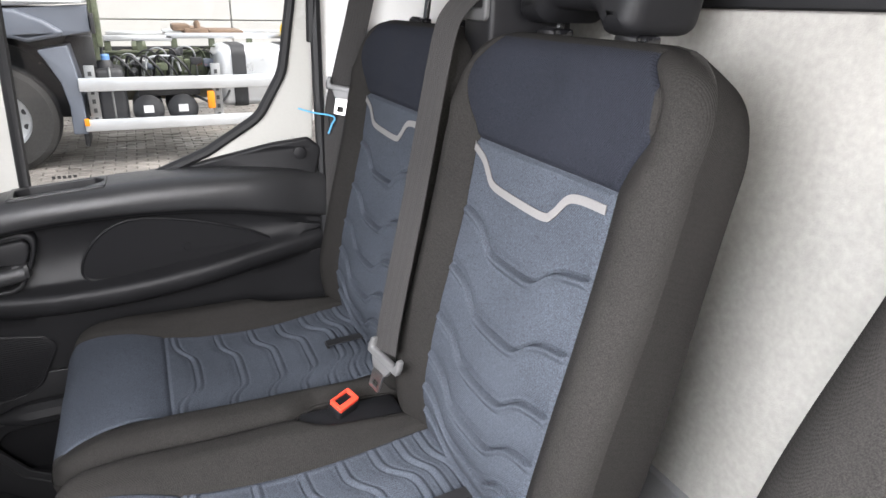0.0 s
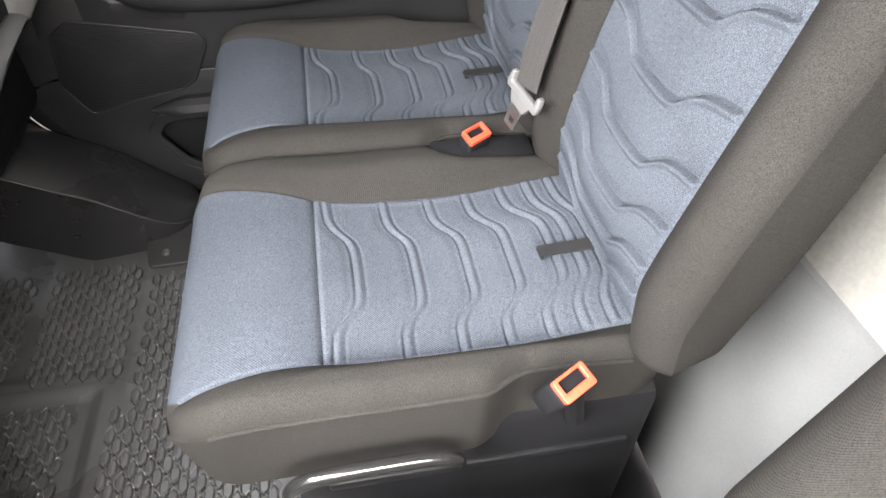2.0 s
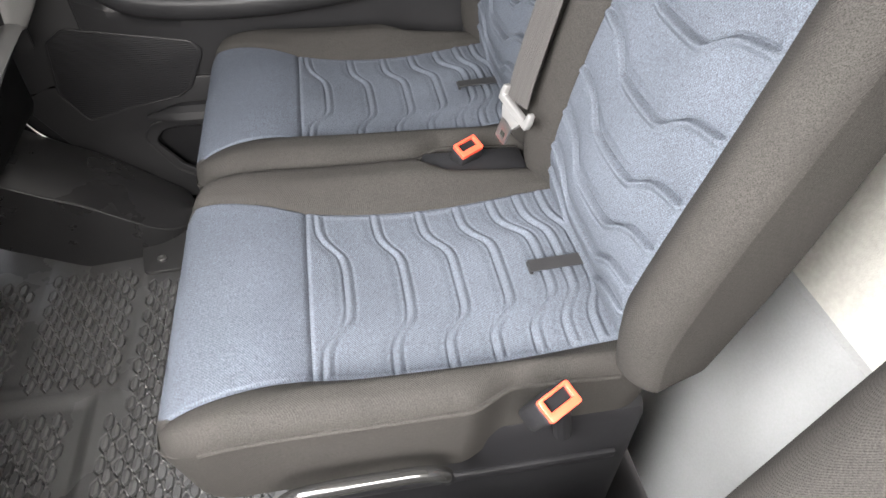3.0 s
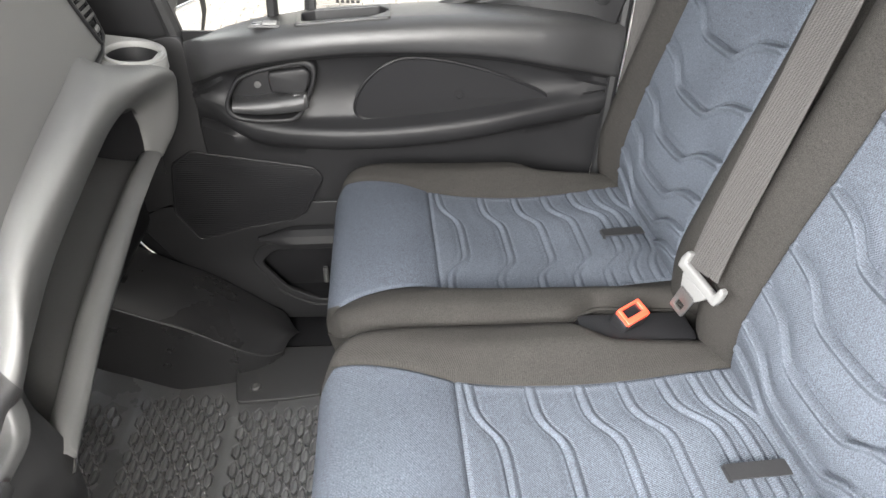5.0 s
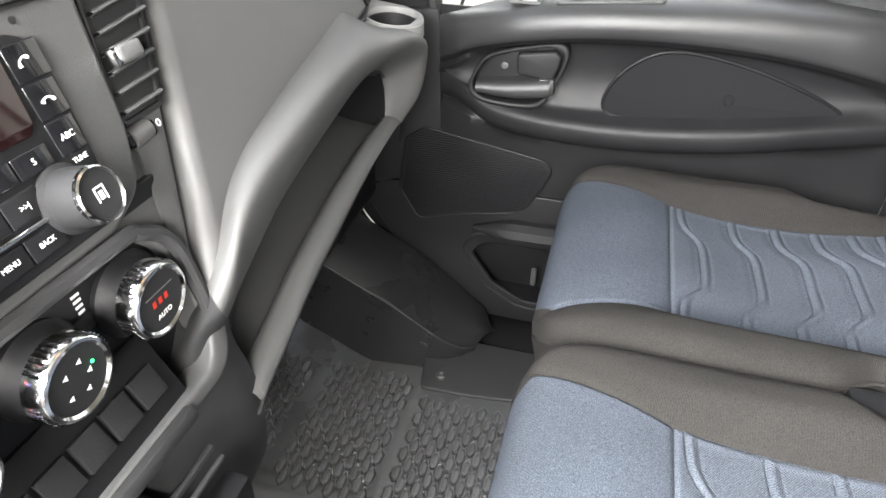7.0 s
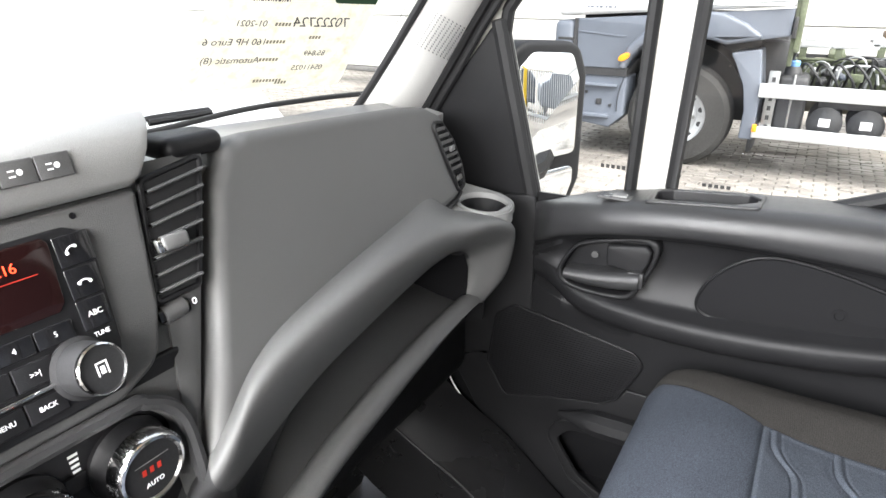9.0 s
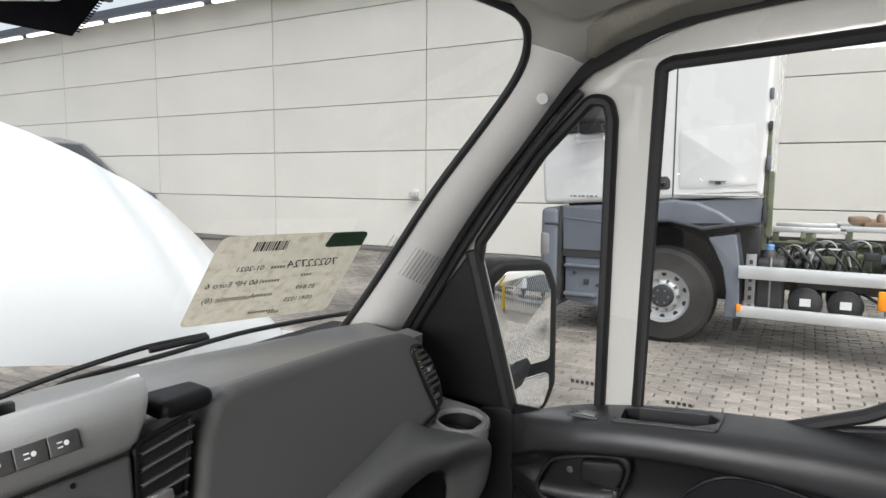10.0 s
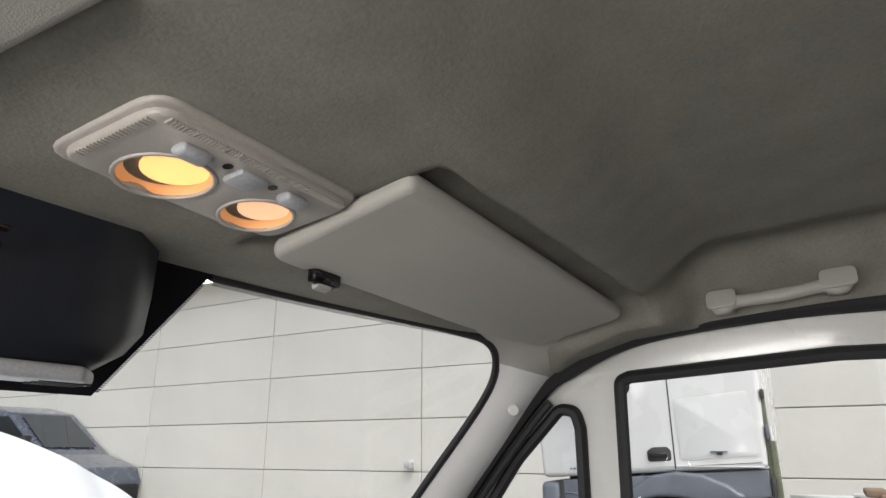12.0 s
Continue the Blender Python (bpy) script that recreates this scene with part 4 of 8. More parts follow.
rows = []
for y in np.linspace(0.335, 1.13, 90):
    lz, lx, bz, az, axx = ledge_z(y), ledge_x(y), brow_z(y), arm_z(y), arm_x(y)
    inset = sstep(1.08, 0.95, y) * sstep(0.36, 0.5, y)
    lx, bz = lx - 0.018 * inset, bz + 0.006 * inset
    gap_x = 0.757
    end = sstep(1.08, 1.03, y) * sstep(0.34, 0.42, y)
    p = [(0.812, lz - 0.004), (0.776, lz), (lx + 0.035, lz + 0.002), (lx + 0.016, lz - 0.002), (lx + 0.005, lz - 0.012), (lx, lz - 0.028)]
    p += [(lx + 0.002, bz + 0.010), (lx + 0.006, bz + 0.003), (lx + 0.012, bz - 0.001), (lx + 0.020, bz - 0.003), (lx + 0.024, bz - 0.008), (lx + 0.030, bz - 0.012), (gap_x - 0.01, bz - 0.020), (gap_x, bz - 0.030)]
    p += [(gap_x + 0.002, (bz + az) / 2), (gap_x, az + 0.022), (gap_x - 0.008, az + 0.014), (axx + 0.012, az + 0.008), (axx + 0.003, az + 0.003), (axx, az - 0.006)]
    p += [(axx + 0.002, az - 0.022), (axx + 0.012, az - 0.036), (axx + 0.03, az - 0.046), (0.772, az - 0.055), (0.777, az - 0.075)]
    p += [(0.783, 0.42), (0.785, 0.37), (0.790, 0.34)]
    nose = sstep(1.045, 1.128, y) ** 1.5
    rows.append([(x + max(0.0, 0.787 - x) * nose, y, z) for x, z in p])
V, F = loft([r[:9] for r in rows])
n = 9
F = [f for f in F if not (f[0] % n == 1 and 0.755 < (V[f[0]][1] + V[f[2]][1]) / 2 < 0.897)]
part("armrest_ledge", (V, F), M_LEDGE, door, "charcoal grained plastic ledge below the window", 50)
part("upper_trim", loft([r[8:] for r in rows]), M_DOORPL, door, "dark grained plastic armrest trim", 50)

# lower panel with the pocket opening
low = rounded([(0.335, 0.36), (1.20, 0.36), (1.275, 0.32), (1.21, 0.215), (1.13, 0.155), (1.06, 0.095), (1.0, 0.045), (0.335, 0.03)], [0, 0, 0.03, 0.1, 0.1, 0.1, 0.03, 0])
pocket = rounded([(0.45, 0.235), (0.90, 0.250), (1.01, 0.235), (1.035, 0.205), (0.985, 0.135), (0.92, 0.10), (0.45, 0.085)], [0.02, 0.02, 0.03, 0.02, 0.05, 0.03, 0.02])
dx = lambda u, v, h: (0.780 - h, u, v)
part("lower_panel", cut([low, pocket], 0.012, 0.003, dx), M_DOORPL, door, "dark grained plastic lower panel")
part("front_panel", cut([rounded([(1.10, 0.365), (1.275, 0.335), (1.30, 0.45), (1.26, 0.62), (1.17, 0.69), (1.11, 0.70)], 0.02)], 0.012, 0.003, dx), M_DOORPL, door)
part("pocket_floor", box(0.782, 0.85, 0.45, 1.03, 0.08, 0.10), M_PLASTIC_D, door)
part("pocket_back", box(0.84, 0.85, 0.42, 1.05, 0.08, 0.26), M_PLASTIC_D, door)
rim = [Vector((0.779, u, v)) for u, v in rounded([(0.45, 0.255), (0.90, 0.272), (1.03, 0.255), (1.055, 0.215), (1.0, 0.125), (0.93, 0.085), (0.45, 0.07)], [0.02, 0.04, 0.04, 0.03, 0.06, 0.04, 0.02], 6)]
part("pocket_brow", tube([(0.768, y, 0.275 + 0.006 * math.sin((y - 0.45) * 5)) for y in np.linspace(0.45, 1.03, 24)], [0.022 * sstep(1.04, 0.95, y) + 0.004 for y in np.linspace(0.45, 1.03, 24)], 10), M_DOORPL, door)
part("pocket_rim", tube(rim, 0.0028, 6, True), M_DOORPL, door)
part("bottle", lathe([(0.006, 0), (0.006, 0.035), (0.005, 0.04)], (0.80, 0.90, 0.135), (0, 0, 1), 10), M_PLASTIC, door)

# speaker grille with raised outline and ribs
gr = rounded([(1.135, 0.478), (0.905, 0.440), (0.885, 0.42), (0.925, 0.338), (0.955, 0.318), (1.05, 0.30), (1.15, 0.272), (1.19, 0.34), (1.175, 0.45)], 0.02)
part("speaker_grille", cut([gr], 0.008, 0.002, lambda u, v, h: (0.7772 - h, u, v)), M_PLASTIC_D, door, "ribbed speaker grille")
gx0 = [Vector((0.7765, u, v)) for u, v in gr]
part("grille_outline", tube(gx0, 0.002, 6, True), M_PLASTIC_D, door)


def inside(poly, x, y):
    c = False
    for i in range(len(poly)):
        (x0, y0), (x1, y1) = poly[i - 1], poly[i]
        if (y0 > y) != (y1 > y) and x < (x1 - x0) * (y - y0) / (y1 - y0) + x0:
            c = not c
    return c


ribs = []
for k in range(44):
    v = 0.275 + k * 0.0047
    us = [u for u in np.linspace(0.87, 1.2, 80) if inside(gr, u, v)]
    if len(us) > 4:
        ribs.append(tube([(0.7768, us[0] + 0.006, v), (0.7768, us[-1] - 0.006, v)], 0.0012, 5))
tagged(part("grille_ribs", join(*ribs), M_PLASTIC_D, door), kind="stuff")

# cloth insert between the ledge and the armrest
ov = [(q.x, q.y) for q in curve_pts([(a, b, 0) for a, b in ((0.815, 0.572), (0.800, 0.618), (0.757, 0.658), (0.70, 0.671), (0.60, 0.655), (0.50, 0.622), (0.458, 0.598), (0.50, 0.583), (0.60, 0.570), (0.70, 0.560), (0.785, 0.554))], 6, True)]
part("cloth_insert", cut([ov], 0.012, 0.004, lambda u, v, h: (0.749 - h, u, v)), M_CLOTH, door, "charcoal cloth insert")
part("push_button", lathe([(0.010, -0.002), (0.010, 0.002), (0.007, 0.0025), (0.006, 0.001)], (0.749, 0.622, 0.602), (-1, 0, 0), 20), M_CLOTH, door)
part("insert_gap", tube([Vector((0.750, u, v)) for u, v in ov], 0.003, 6, True), M_PLASTIC_D, door)

# door opener in its bezel
bez = [(q.x, q.y) for q in curve_pts([(a, b, 0) for a, b in ((1.044, 0.585), (1.036, 0.610), (1.018, 0.638), (0.990, 0.652), (0.945, 0.664), (0.898, 0.672), (0.879, 0.660), (0.883, 0.628), (0.899, 0.590), (0.916, 0.563), (0.945, 0.555), (1.0, 0.556), (1.034, 0.565))], 5, True)]
bez_in = [(0.965 + (a - 0.965) * 0.89, 0.612 + (b - 0.612) * 0.84) for a, b in bez]
part("opener_bezel", cut([bez, bez_in], 0.03, 0.004, lambda u, v, h: (0.731 - h, u, v)), M_DOORPL, door, "raised plastic bezel")
part("opener_bowl", cut([bez_in], 0.004, 0.001, lambda u, v, h: (0.752 - h, u, v)), M_PLASTIC_D, door)
part("opener_cover", cut([rounded([(0.964, 0.648), (0.900, 0.657), (0.890, 0.648), (0.893, 0.628), (0.903, 0.606), (0.962, 0.612)], 0.009)], 0.018, 0.005, lambda u, v, h: (0.735 - h, u, v)), M_DOORPL, door)
lever_rows = []
for t in np.linspace(0, 1, 14):
    y = 1.028 - 0.125 * t
    hgt = 0.010 + 0.006 * t + 0.002 * math.sin(t * 3)
    zc = 0.588 + 0.010 * t - 0.004 * math.sin(t * math.pi)
    depth = 0.030
    lever_rows.append([(0.722 + depth / 2 * (1 - math.cos(a)) - 0.006, y, zc + hgt * math.sin(a)) for a in np.linspace(-math.pi / 2, math.pi / 2, 9)] + [(0.752, y, zc + hgt), (0.752, y, zc - hgt)])
part("opener_lever", loft(lever_rows, True), M_LEDGE, door, "curved plastic door lever", 60)
part("lever_end", box(0.724, 0.748, 0.896, 0.925, 0.584, 0.614, 0.006), M_LEDGE, door)
part("lock_screw", lathe([(0.006, -0.002), (0.006, 0.001), (0.003, 0.0015)], (0.749, 0.985, 0.622), (-1, 0, 0), 14), M_PLASTIC, door)

# ledge details: wedge, switch, tray
sw_m = Matrix.Translation((0.722, 0.955, 0.7345)) @ pose(0, 0, 0, 0, 0, 0)
part("switch_bezel", moved(cut([rounded([(-0.014, -0.026), (0.014, -0.026), (0.014, 0.026), (-0.014, 0.026)], 0.004)], 0.004, 0.001), sw_m @ Matrix.Translation((0, 0, 0.003))), M_PLASTIC, door)
part("window_switch", moved(box(-0.009, 0.009, -0.020, 0.003, 0, 0.006, 0.002), sw_m), M_PLASTIC_L, door)
part("switch_dip", moved(box(-0.009, 0.009, 0.004, 0.021, 0, 0.0036, 0.001), sw_m), M_GLOSS, door)
tray = rounded([(0.700, 0.748), (0.700, 0.906), (0.780, 0.906), (0.780, 0.746)], 0.008)
tray_in = rounded([(0.707, 0.782), (0.711, 0.894), (0.762, 0.898), (0.772, 0.876), (0.769, 0.766), (0.748, 0.750), (0.732, 0.752)], 0.010)
lift = lambda u, v, h: (u, v, ledge_z(v) + 0.0045 + h)
part("tray_rim", cut([tray, tray_in], 0.005, 0.0015, lift), M_LEDGE, door)
part("tray_bowl", join(loft([[(u, v, ledge_z(v) + 0.002) for u, v in tray_in], [(0.742 + (u - 0.742) * 0.85, 0.825 + (v - 0.825) * 0.93, 0.712) for u, v in tray_in]], True), cut([tray_in], 0.001, 0, lambda u, v, h: (u, v, 0.713 + h))), M_PLASTIC_D, door, "dark recessed tray")

# triangular trim at the rear of the ledge
capo = rounded([(0.36, 0.70), (0.338, 0.79), (0.365, 0.812), (0.44, 0.803), (0.52, 0.780), (0.625, 0.752), (0.60, 0.744)], [0.01, 0.015, 0.015, 0.06, 0.08, 0.01, 0.02])
part("corner_trim", cut([capo], 0.02, 0.006, lambda u, v, h: (0.738 + 0.06 * sstep(0.40, 0.62, u) - h, u, v)), M_DOORPL, door, "triangular dark trim with a round cap")
part("trim_cap", lathe([(0.013, -0.002), (0.013, 0.002), (0.011, 0.003)], (0.736, 0.385, 0.782), (-1, 0, 0), 22), M_DOORPL, door)

# painted window frame with black seals
def glass_at(u, v, h):
    return 0.80 - 0.16 * (v - 0.75) - h, u, v


outer = rounded([(0.345, 0.62), (0.335, 1.30), (0.36, 1.36), (0.55, 1.372), (0.80, 1.352), (0.93, 1.305), (0.985, 1.268), (1.135, 1.105), (1.265, 0.928), (1.335, 0.83), (1.30, 0.62)], [0.01, 0.03, 0.03, 0.1, 0.1, 0.06, 0.06, 0.2, 0.2, 0.02, 0.02])
main_w = rounded([(0.890, 0.68), (0.852, 1.288), (0.835, 1.294), (0.542, 1.311), (0.40, 1.308), (0.372, 1.27), (0.384, 1.082), (0.405, 0.94), (0.455, 0.852), (0.56, 0.785), (0.66, 0.745), (0.74, 0.69)], [0, 0.012, 0.012, 0.1, 0.04, 0.04, 0.1, 0.1, 0.08, 0.1, 0.1, 0.02])
quarter = rounded([(0.955, 0.665), (0.926, 1.215), (0.932, 1.243), (0.958, 1.248), (1.045, 1.165), (1.168, 1.008), (1.175, 0.97), (1.11, 0.64)], [0, 0.02, 0.015, 0.02, 0.1, 0.02, 0.02, 0])
part("window_frame", cut([outer, main_w, quarter], 0.03, 0.006, glass_at, 3), M_PAINT, door, "cream painted steel frame")
for nm, poly in (("window_seal", main_w), ("quarter_seal", quarter)):
    part(nm, tube([Vector(glass_at(u, v, 0.002)) for u, v in poly], 0.0105, 8, True), M_RUBBER, door, "black rubber seal")
edge = curve_pts([glass_at(0.345, 1.0, 0.012), glass_at(0.348, 1.25, 0.012), glass_at(0.37, 1.355, 0.012), glass_at(0.55, 1.374, 0.012), glass_at(0.80, 1.354, 0.014), glass_at(0.93, 1.306, 0.016), glass_at(0.98, 1.275, 0.018), glass_at(1.058, 1.195, 0.018), glass_at(1.135, 1.107, 0.018), glass_at(1.21, 1.01, 0.018), glass_at(1.265, 0.932, 0.018), glass_at(1.335, 0.832, 0.018), glass_at(1.36, 0.77, 0.018)], 6)
part("frame_seal", tube(edge, 0.0115, 8), M_RUBBER, door, "black rubber door seal")
part("inner_seal", tube([p + Vector((-0.002, -0.012, -0.018)) for p in edge[36:]], 0.0075, 8), M_RUBBER, door)
part("sail_panel", cut([rounded([(1.19, 0.985), (1.31, 0.84), (1.33, 0.70), (1.11, 0.68), (1.18, 0.97)], 0.01)], 0.014, 0.004, lambda u, v, h: glass_at(u, v, h + 0.016)), M_DOORPL, door, "black triangular mirror panel")
part("sail_bar", tube([glass_at(1.182, 0.992, 0.012), glass_at(1.165, 0.90, 0.012), glass_at(1.125, 0.69, 0.012)], 0.013, 8), M_RUBBER, door)
for nm, poly in (("window_pane", main_w), ("quarter_pane", quarter)):
    gl = part(nm, cut([poly], 0.0, 0, lambda u, v, h: glass_at(u, v, -0.012)), M_GLASS, door)
    gl.visible_shadow = False
part("inner_skin", box(0.80, 0.806, 1.04, 1.42, -0.05, 0.70), M_PLASTIC_D, door)
part("outer_skin", box(0.86, 0.88, 0.33, 1.33, -0.05, 0.645, 0.005), M_PAINT, door)
part("glass_mark", join(*[cut([[(0.80 + i * 0.009, 0.748), (0.806 + i * 0.009, 0.748), (0.806 + i * 0.009, 0.754), (0.80 + i * 0.009, 0.754)]], 0.0004, 0, lambda u, v, h: glass_at(u, v, -0.009)) for i in range(5)]), M_INK, door)
part("glass_mark", join(*[cut([[(0.965 + i * 0.009, 0.758), (0.971 + i * 0.009, 0.758), (0.971 + i * 0.009, 0.765), (0.965 + i * 0.009, 0.765)]], 0.0004, 0, lambda u, v, h: glass_at(u, v, -0.009)) for i in range(5)]), M_INK, door)

# door mirror outside
M_MIRROR = material("mirror_glass", (0.9, 0.92, 0.92), 0.0, 1.0, grain=(10, 0.0), blotch=(3, 0.0), rough_var=0.0)
mirror = thing("door_mirror", "tall black door mirror with two glasses outside the passenger door", "mirror", at=(0.97, 1.18, 0.83))
mm = Matrix.Translation((-0.97, -1.18, -0.83))


def mir(u, v, h):
    # u across, v up, facing the driver
    c = Vector((0.981, 1.176, 0.762))
    across = Vector((0.9, -0.42, 0.0)).normalized()
    out = Vector((-0.42, -0.9, 0.0)).normalized()
    p = c + across * u * 1.485 + (Vector((0, 0, 1)) - out * 0.03) * v + (out + Vector((0, 0, 0.03))) * h
    return p.x, p.y, p.z


shell = rounded([(-0.068, -0.165), (0.052, -0.165), (0.075, -0.10), (0.078, 0.12), (0.06, 0.185), (-0.04, 0.19), (-0.068, 0.16)], [0.04, 0.05, 0.05, 0.06, 0.04, 0.04, 0.04])
part("housing", moved(cut([shell], 0.09, 0.012, mir, 4), mm), M_PLASTIC_D, mirror)
g1 = rounded([(-0.055, -0.058), (0.060, -0.050), (0.062, 0.115), (0.046, 0.168), (-0.030, 0.174), (-0.055, 0.145)], 0.015)
g2 = rounded([(-0.055, -0.148), (0.044, -0.148), (0.058, -0.105), (0.059, -0.066), (-0.055, -0.075)], 0.015)
part("upper_glass", moved(cut([g1], 0.004, 0.001, lambda u, v, h: mir(u * 0.94, 0.006 + v * 0.93, h + 0.003)), mm), M_MIRROR, mirror, "flat mirror glass")
part("lower_glass", moved(cut([g2], 0.004, 0.001, lambda u, v, h: mir(u * 0.94, -0.004 + v * 0.95, h + 0.003)), mm), M_MIRROR, mirror, "small wide-angle mirror glass")
part("arm", moved(tube([(0.90, 1.19, 0.70), (0.96, 1.19, 0.70), (1.0, 1.19, 0.72)], 0.03, 10), mm), M_PLASTIC_D, mirror)

# ---- dashboard ----
dash = thing("dashboard", "charcoal grained plastic dashboard with shelf and airbag cover", "dashboard")


def stack(u, v, h):
    """The centre stack: u is x, v is z, h stands out to the rear."""
    return u, 1.135 + 0.3 * (v - 0.86) - h * 0.958, v + h * 0.287


def bag(u, v, h):
    return u, 1.135 + 0.148 * (u - 0.1) + 0.3 * (v - 0.85) - h * 0.95, v + h * 0.29


# top pad from the stack to the windscreen
rows = []
for k in range(41):
    t = k / 40
    r = []
    for y, z, xe in [(*stack(0, v, h)[1:], e) for v, h, e in ((0.886, -0.03, 0.030), (0.8875, 0.003, 0.033), (0.893, 0.008, 0.040), (0.910, 0.011, 0.050), (0.922, 0.010, 0.056), (0.929, 0.004, 0.062))] + [(1.164, 0.9365, 0.068), (1.180, 0.936, 0.076), (1.215, 0.924, 0.088), (1.30, 0.890, 0.10), (1.42, 0.840, 0.10), (1.58, 0.76, 0.10)]:
        x = -0.94 + (xe + 0.94) * (1 - (1 - t) ** 2)
        # the end rounds away
        y += 0.016 * sstep(0.93, 1.0, t) ** 2
        r.append((x, y, z - 0.006 * sstep(0.985, 1.0, t)))
    rows.append(r)
rows.append([(x + 0.001, y + 0.006, z - 0.03) for x, y, z in rows[-1]])
part("top_pad", loft(rows), M_PLASTIC_L, dash, "grey grained top pad", 50)
rows = []
for x in np.linspace(0.07, 0.672, 30):
    zt = 0.890 - 0.034 * sstep(0.10, 0.70, x)
    rows.append([bag(x, zt - 0.03, -0.03), bag(x, zt - 0.004, -0.02), (x, bag(x, zt, 0)[1] + 0.05, zt - 0.004), (x, 1.30, zt - 0.014), (x, min(1.40, screen_y(x, 0.85) - 0.02), 0.853), (x, min(1.50, screen_y(x, 0.845) - 0.008), 0.846)])
part("top_pad_side", thicken(loft(rows), -0.004), M_PLASTIC_L, dash, "grey grained top pad", 50)
# dark storage lid and tray on top
part("top_lid", mapped(cut([rounded([(0.072, 0.0), (0.136, 0.006), (0.146, 0.052), (0.085, 0.060)], 0.012)], 0.020, 0.009, None, 3), lambda u, v, h: (u, 1.150 + v, 0.9135 + h - 0.05 * v)), M_PLASTIC_D, dash)
part("top_tray", mapped(cut([rounded([(-0.55, 0.0), (-0.04, 0.0), (-0.015, 0.03), (-0.05, 0.10), (-0.55, 0.10)], 0.03)], 0.014, 0.004), lambda u, v, h: (u, 1.185 + v, 0.944 + h - 0.30 * v)), M_PLASTIC_D, dash)

# centre stack
panel = rounded([(-0.42, 0.60), (0.018, 0.60), (0.035, 0.66), (0.030, 0.735), (0.032, 0.80), (0.042, 0.888), (-0.42, 0.888)], [0, 0.04, 0.02, 0.02, 0.03, 0.0, 0])
hole = rounded([(-0.40, 0.612), (-0.005, 0.614), (0.010, 0.64), (0.010, 0.712), (-0.02, 0.740), (-0.40, 0.743)], [0, 0.03, 0.02, 0.03, 0.03, 0])
part("stack_panel", cut([panel, hole], 0.03, 0.004, lambda u, v, h: stack(u, v, h - 0.012)), M_PLASTIC, dash, "charcoal centre stack panel")
radio_rim = rounded([(-0.36, 0.748), (-0.030, 0.748), (0.006, 0.762), (0.021, 0.800), (0.034, 0.884), (-0.36, 0.884)], [0, 0.03, 0.03, 0.04, 0.004, 0])
part("radio_surround", cut([radio_rim], 0.014, 0.005, lambda u, v, h: stack(u, v, h + 0.002)), M_PLASTIC, dash, "charcoal radio surround")
part("microphone_hole", mapped(lathe([(0.0022, 0), (0.0022, 0.0008)], (0, 0, 0), (0, 0, 1), 12), lambda u, v, h: stack(-0.019 + u, 0.878 + v, h + 0.002)), M_GLOSS, dash)

radio = thing("radio", "car radio with dark display, push buttons and two knobs", "radio")
part("face", cut([rounded([(-0.235, 0.757), (-0.026, 0.757), (-0.018, 0.79), (-0.014, 0.845), (-0.018, 0.868), (-0.030, 0.873), (-0.235, 0.873)], [0, 0.006, 0.01, 0.01, 0.012, 0.006, 0])], 0.012, 0.002, lambda u, v, h: stack(u, v, h + 0.0055)), M_PLASTIC_D, radio, "black radio face")
scr = rounded([(-0.21, 0.822), (-0.051, 0.822), (-0.046, 0.827), (-0.043, 0.866), (-0.046, 0.870), (-0.21, 0.870)], 0.003)
part("display", cut([scr], 0.002, 0.0006, lambda u, v, h: stack(u, v, h + 0.0072)), M_SCREEN, radio, "dark red-lit display")


def on_stack(u, v, h=0.0):
    """Text lying on the stack, its x along x and its y upwards."""
    x, y, z = stack(u, v, h)
    return Matrix.Translation((x, y, z)) @ Matrix(((1, 0, 0, 0), (0, 0.287, -0.958, 0), (0, 0.958, 0.287, 0), (0, 0, 0, 1)))


words("21:16", 0.0092, M_REDLIT, radio, on_stack(-0.077, 0.857, 0.0078), "clock_digits")
part("display_line", cut([[(-0.2, 0.849), (-0.056, 0.849), (-0.056, 0.8497), (-0.2, 0.8497)]], 0.0004, 0, lambda u, v, h: stack(u, v, h + 0.0078)), M_REDDIM, radio)
words("FM", 0.007, M_REDDIM, radio, on_stack(-0.118, 0.843, 0.0078), "display_text")
for i in range(6):
    part("display_text", cut([[(-0.128 + i * 0.006, 0.831), (-0.124 + i * 0.006, 0.831), (-0.124 + i * 0.006, 0.8355), (-0.128 + i * 0.006, 0.8355)]], 0.0004, 0, lambda u, v, h: stack(u, v, h + 0.0078)), M_REDDIM, radio)
part("display_dot", mapped(lathe([(0.003, 0), (0.003, 0.0004)], (0, 0, 0), (0, 0, 1), 14), lambda u, v, h: stack(-0.152 + u, 0.846 + v, h + 0.0075)), M_REDLIT, radio)


def key(u0, u1, v0, v1, parent, mat=M_GLOSS, name="button", text=None, size=0.005, h=0.0072, skew=0.0):
    pl = rounded([(u0, v0), (u1, v0), (u1 + skew, v1), (u0 + skew, v1)], 0.0012, 3)
    k = part(name, cut([pl], 0.004, 0.0008, lambda u, v, q: stack(u, v, q + h)), mat, parent)
    if text:
        words(text, size, M_WHITE, k, on_stack((u0 + u1) / 2, (v0 + v1) / 2, h + 0.0003))
    return k


for k, tx in enumerate(("ABC", None, None)):
    v0 = 0.8035 + k * 0.0218
    key(-0.0405, -0.0195 + 0.002 * k, v0, v0 + 0.0208, radio, M_GLOSS, "button", tx, 0.0055)
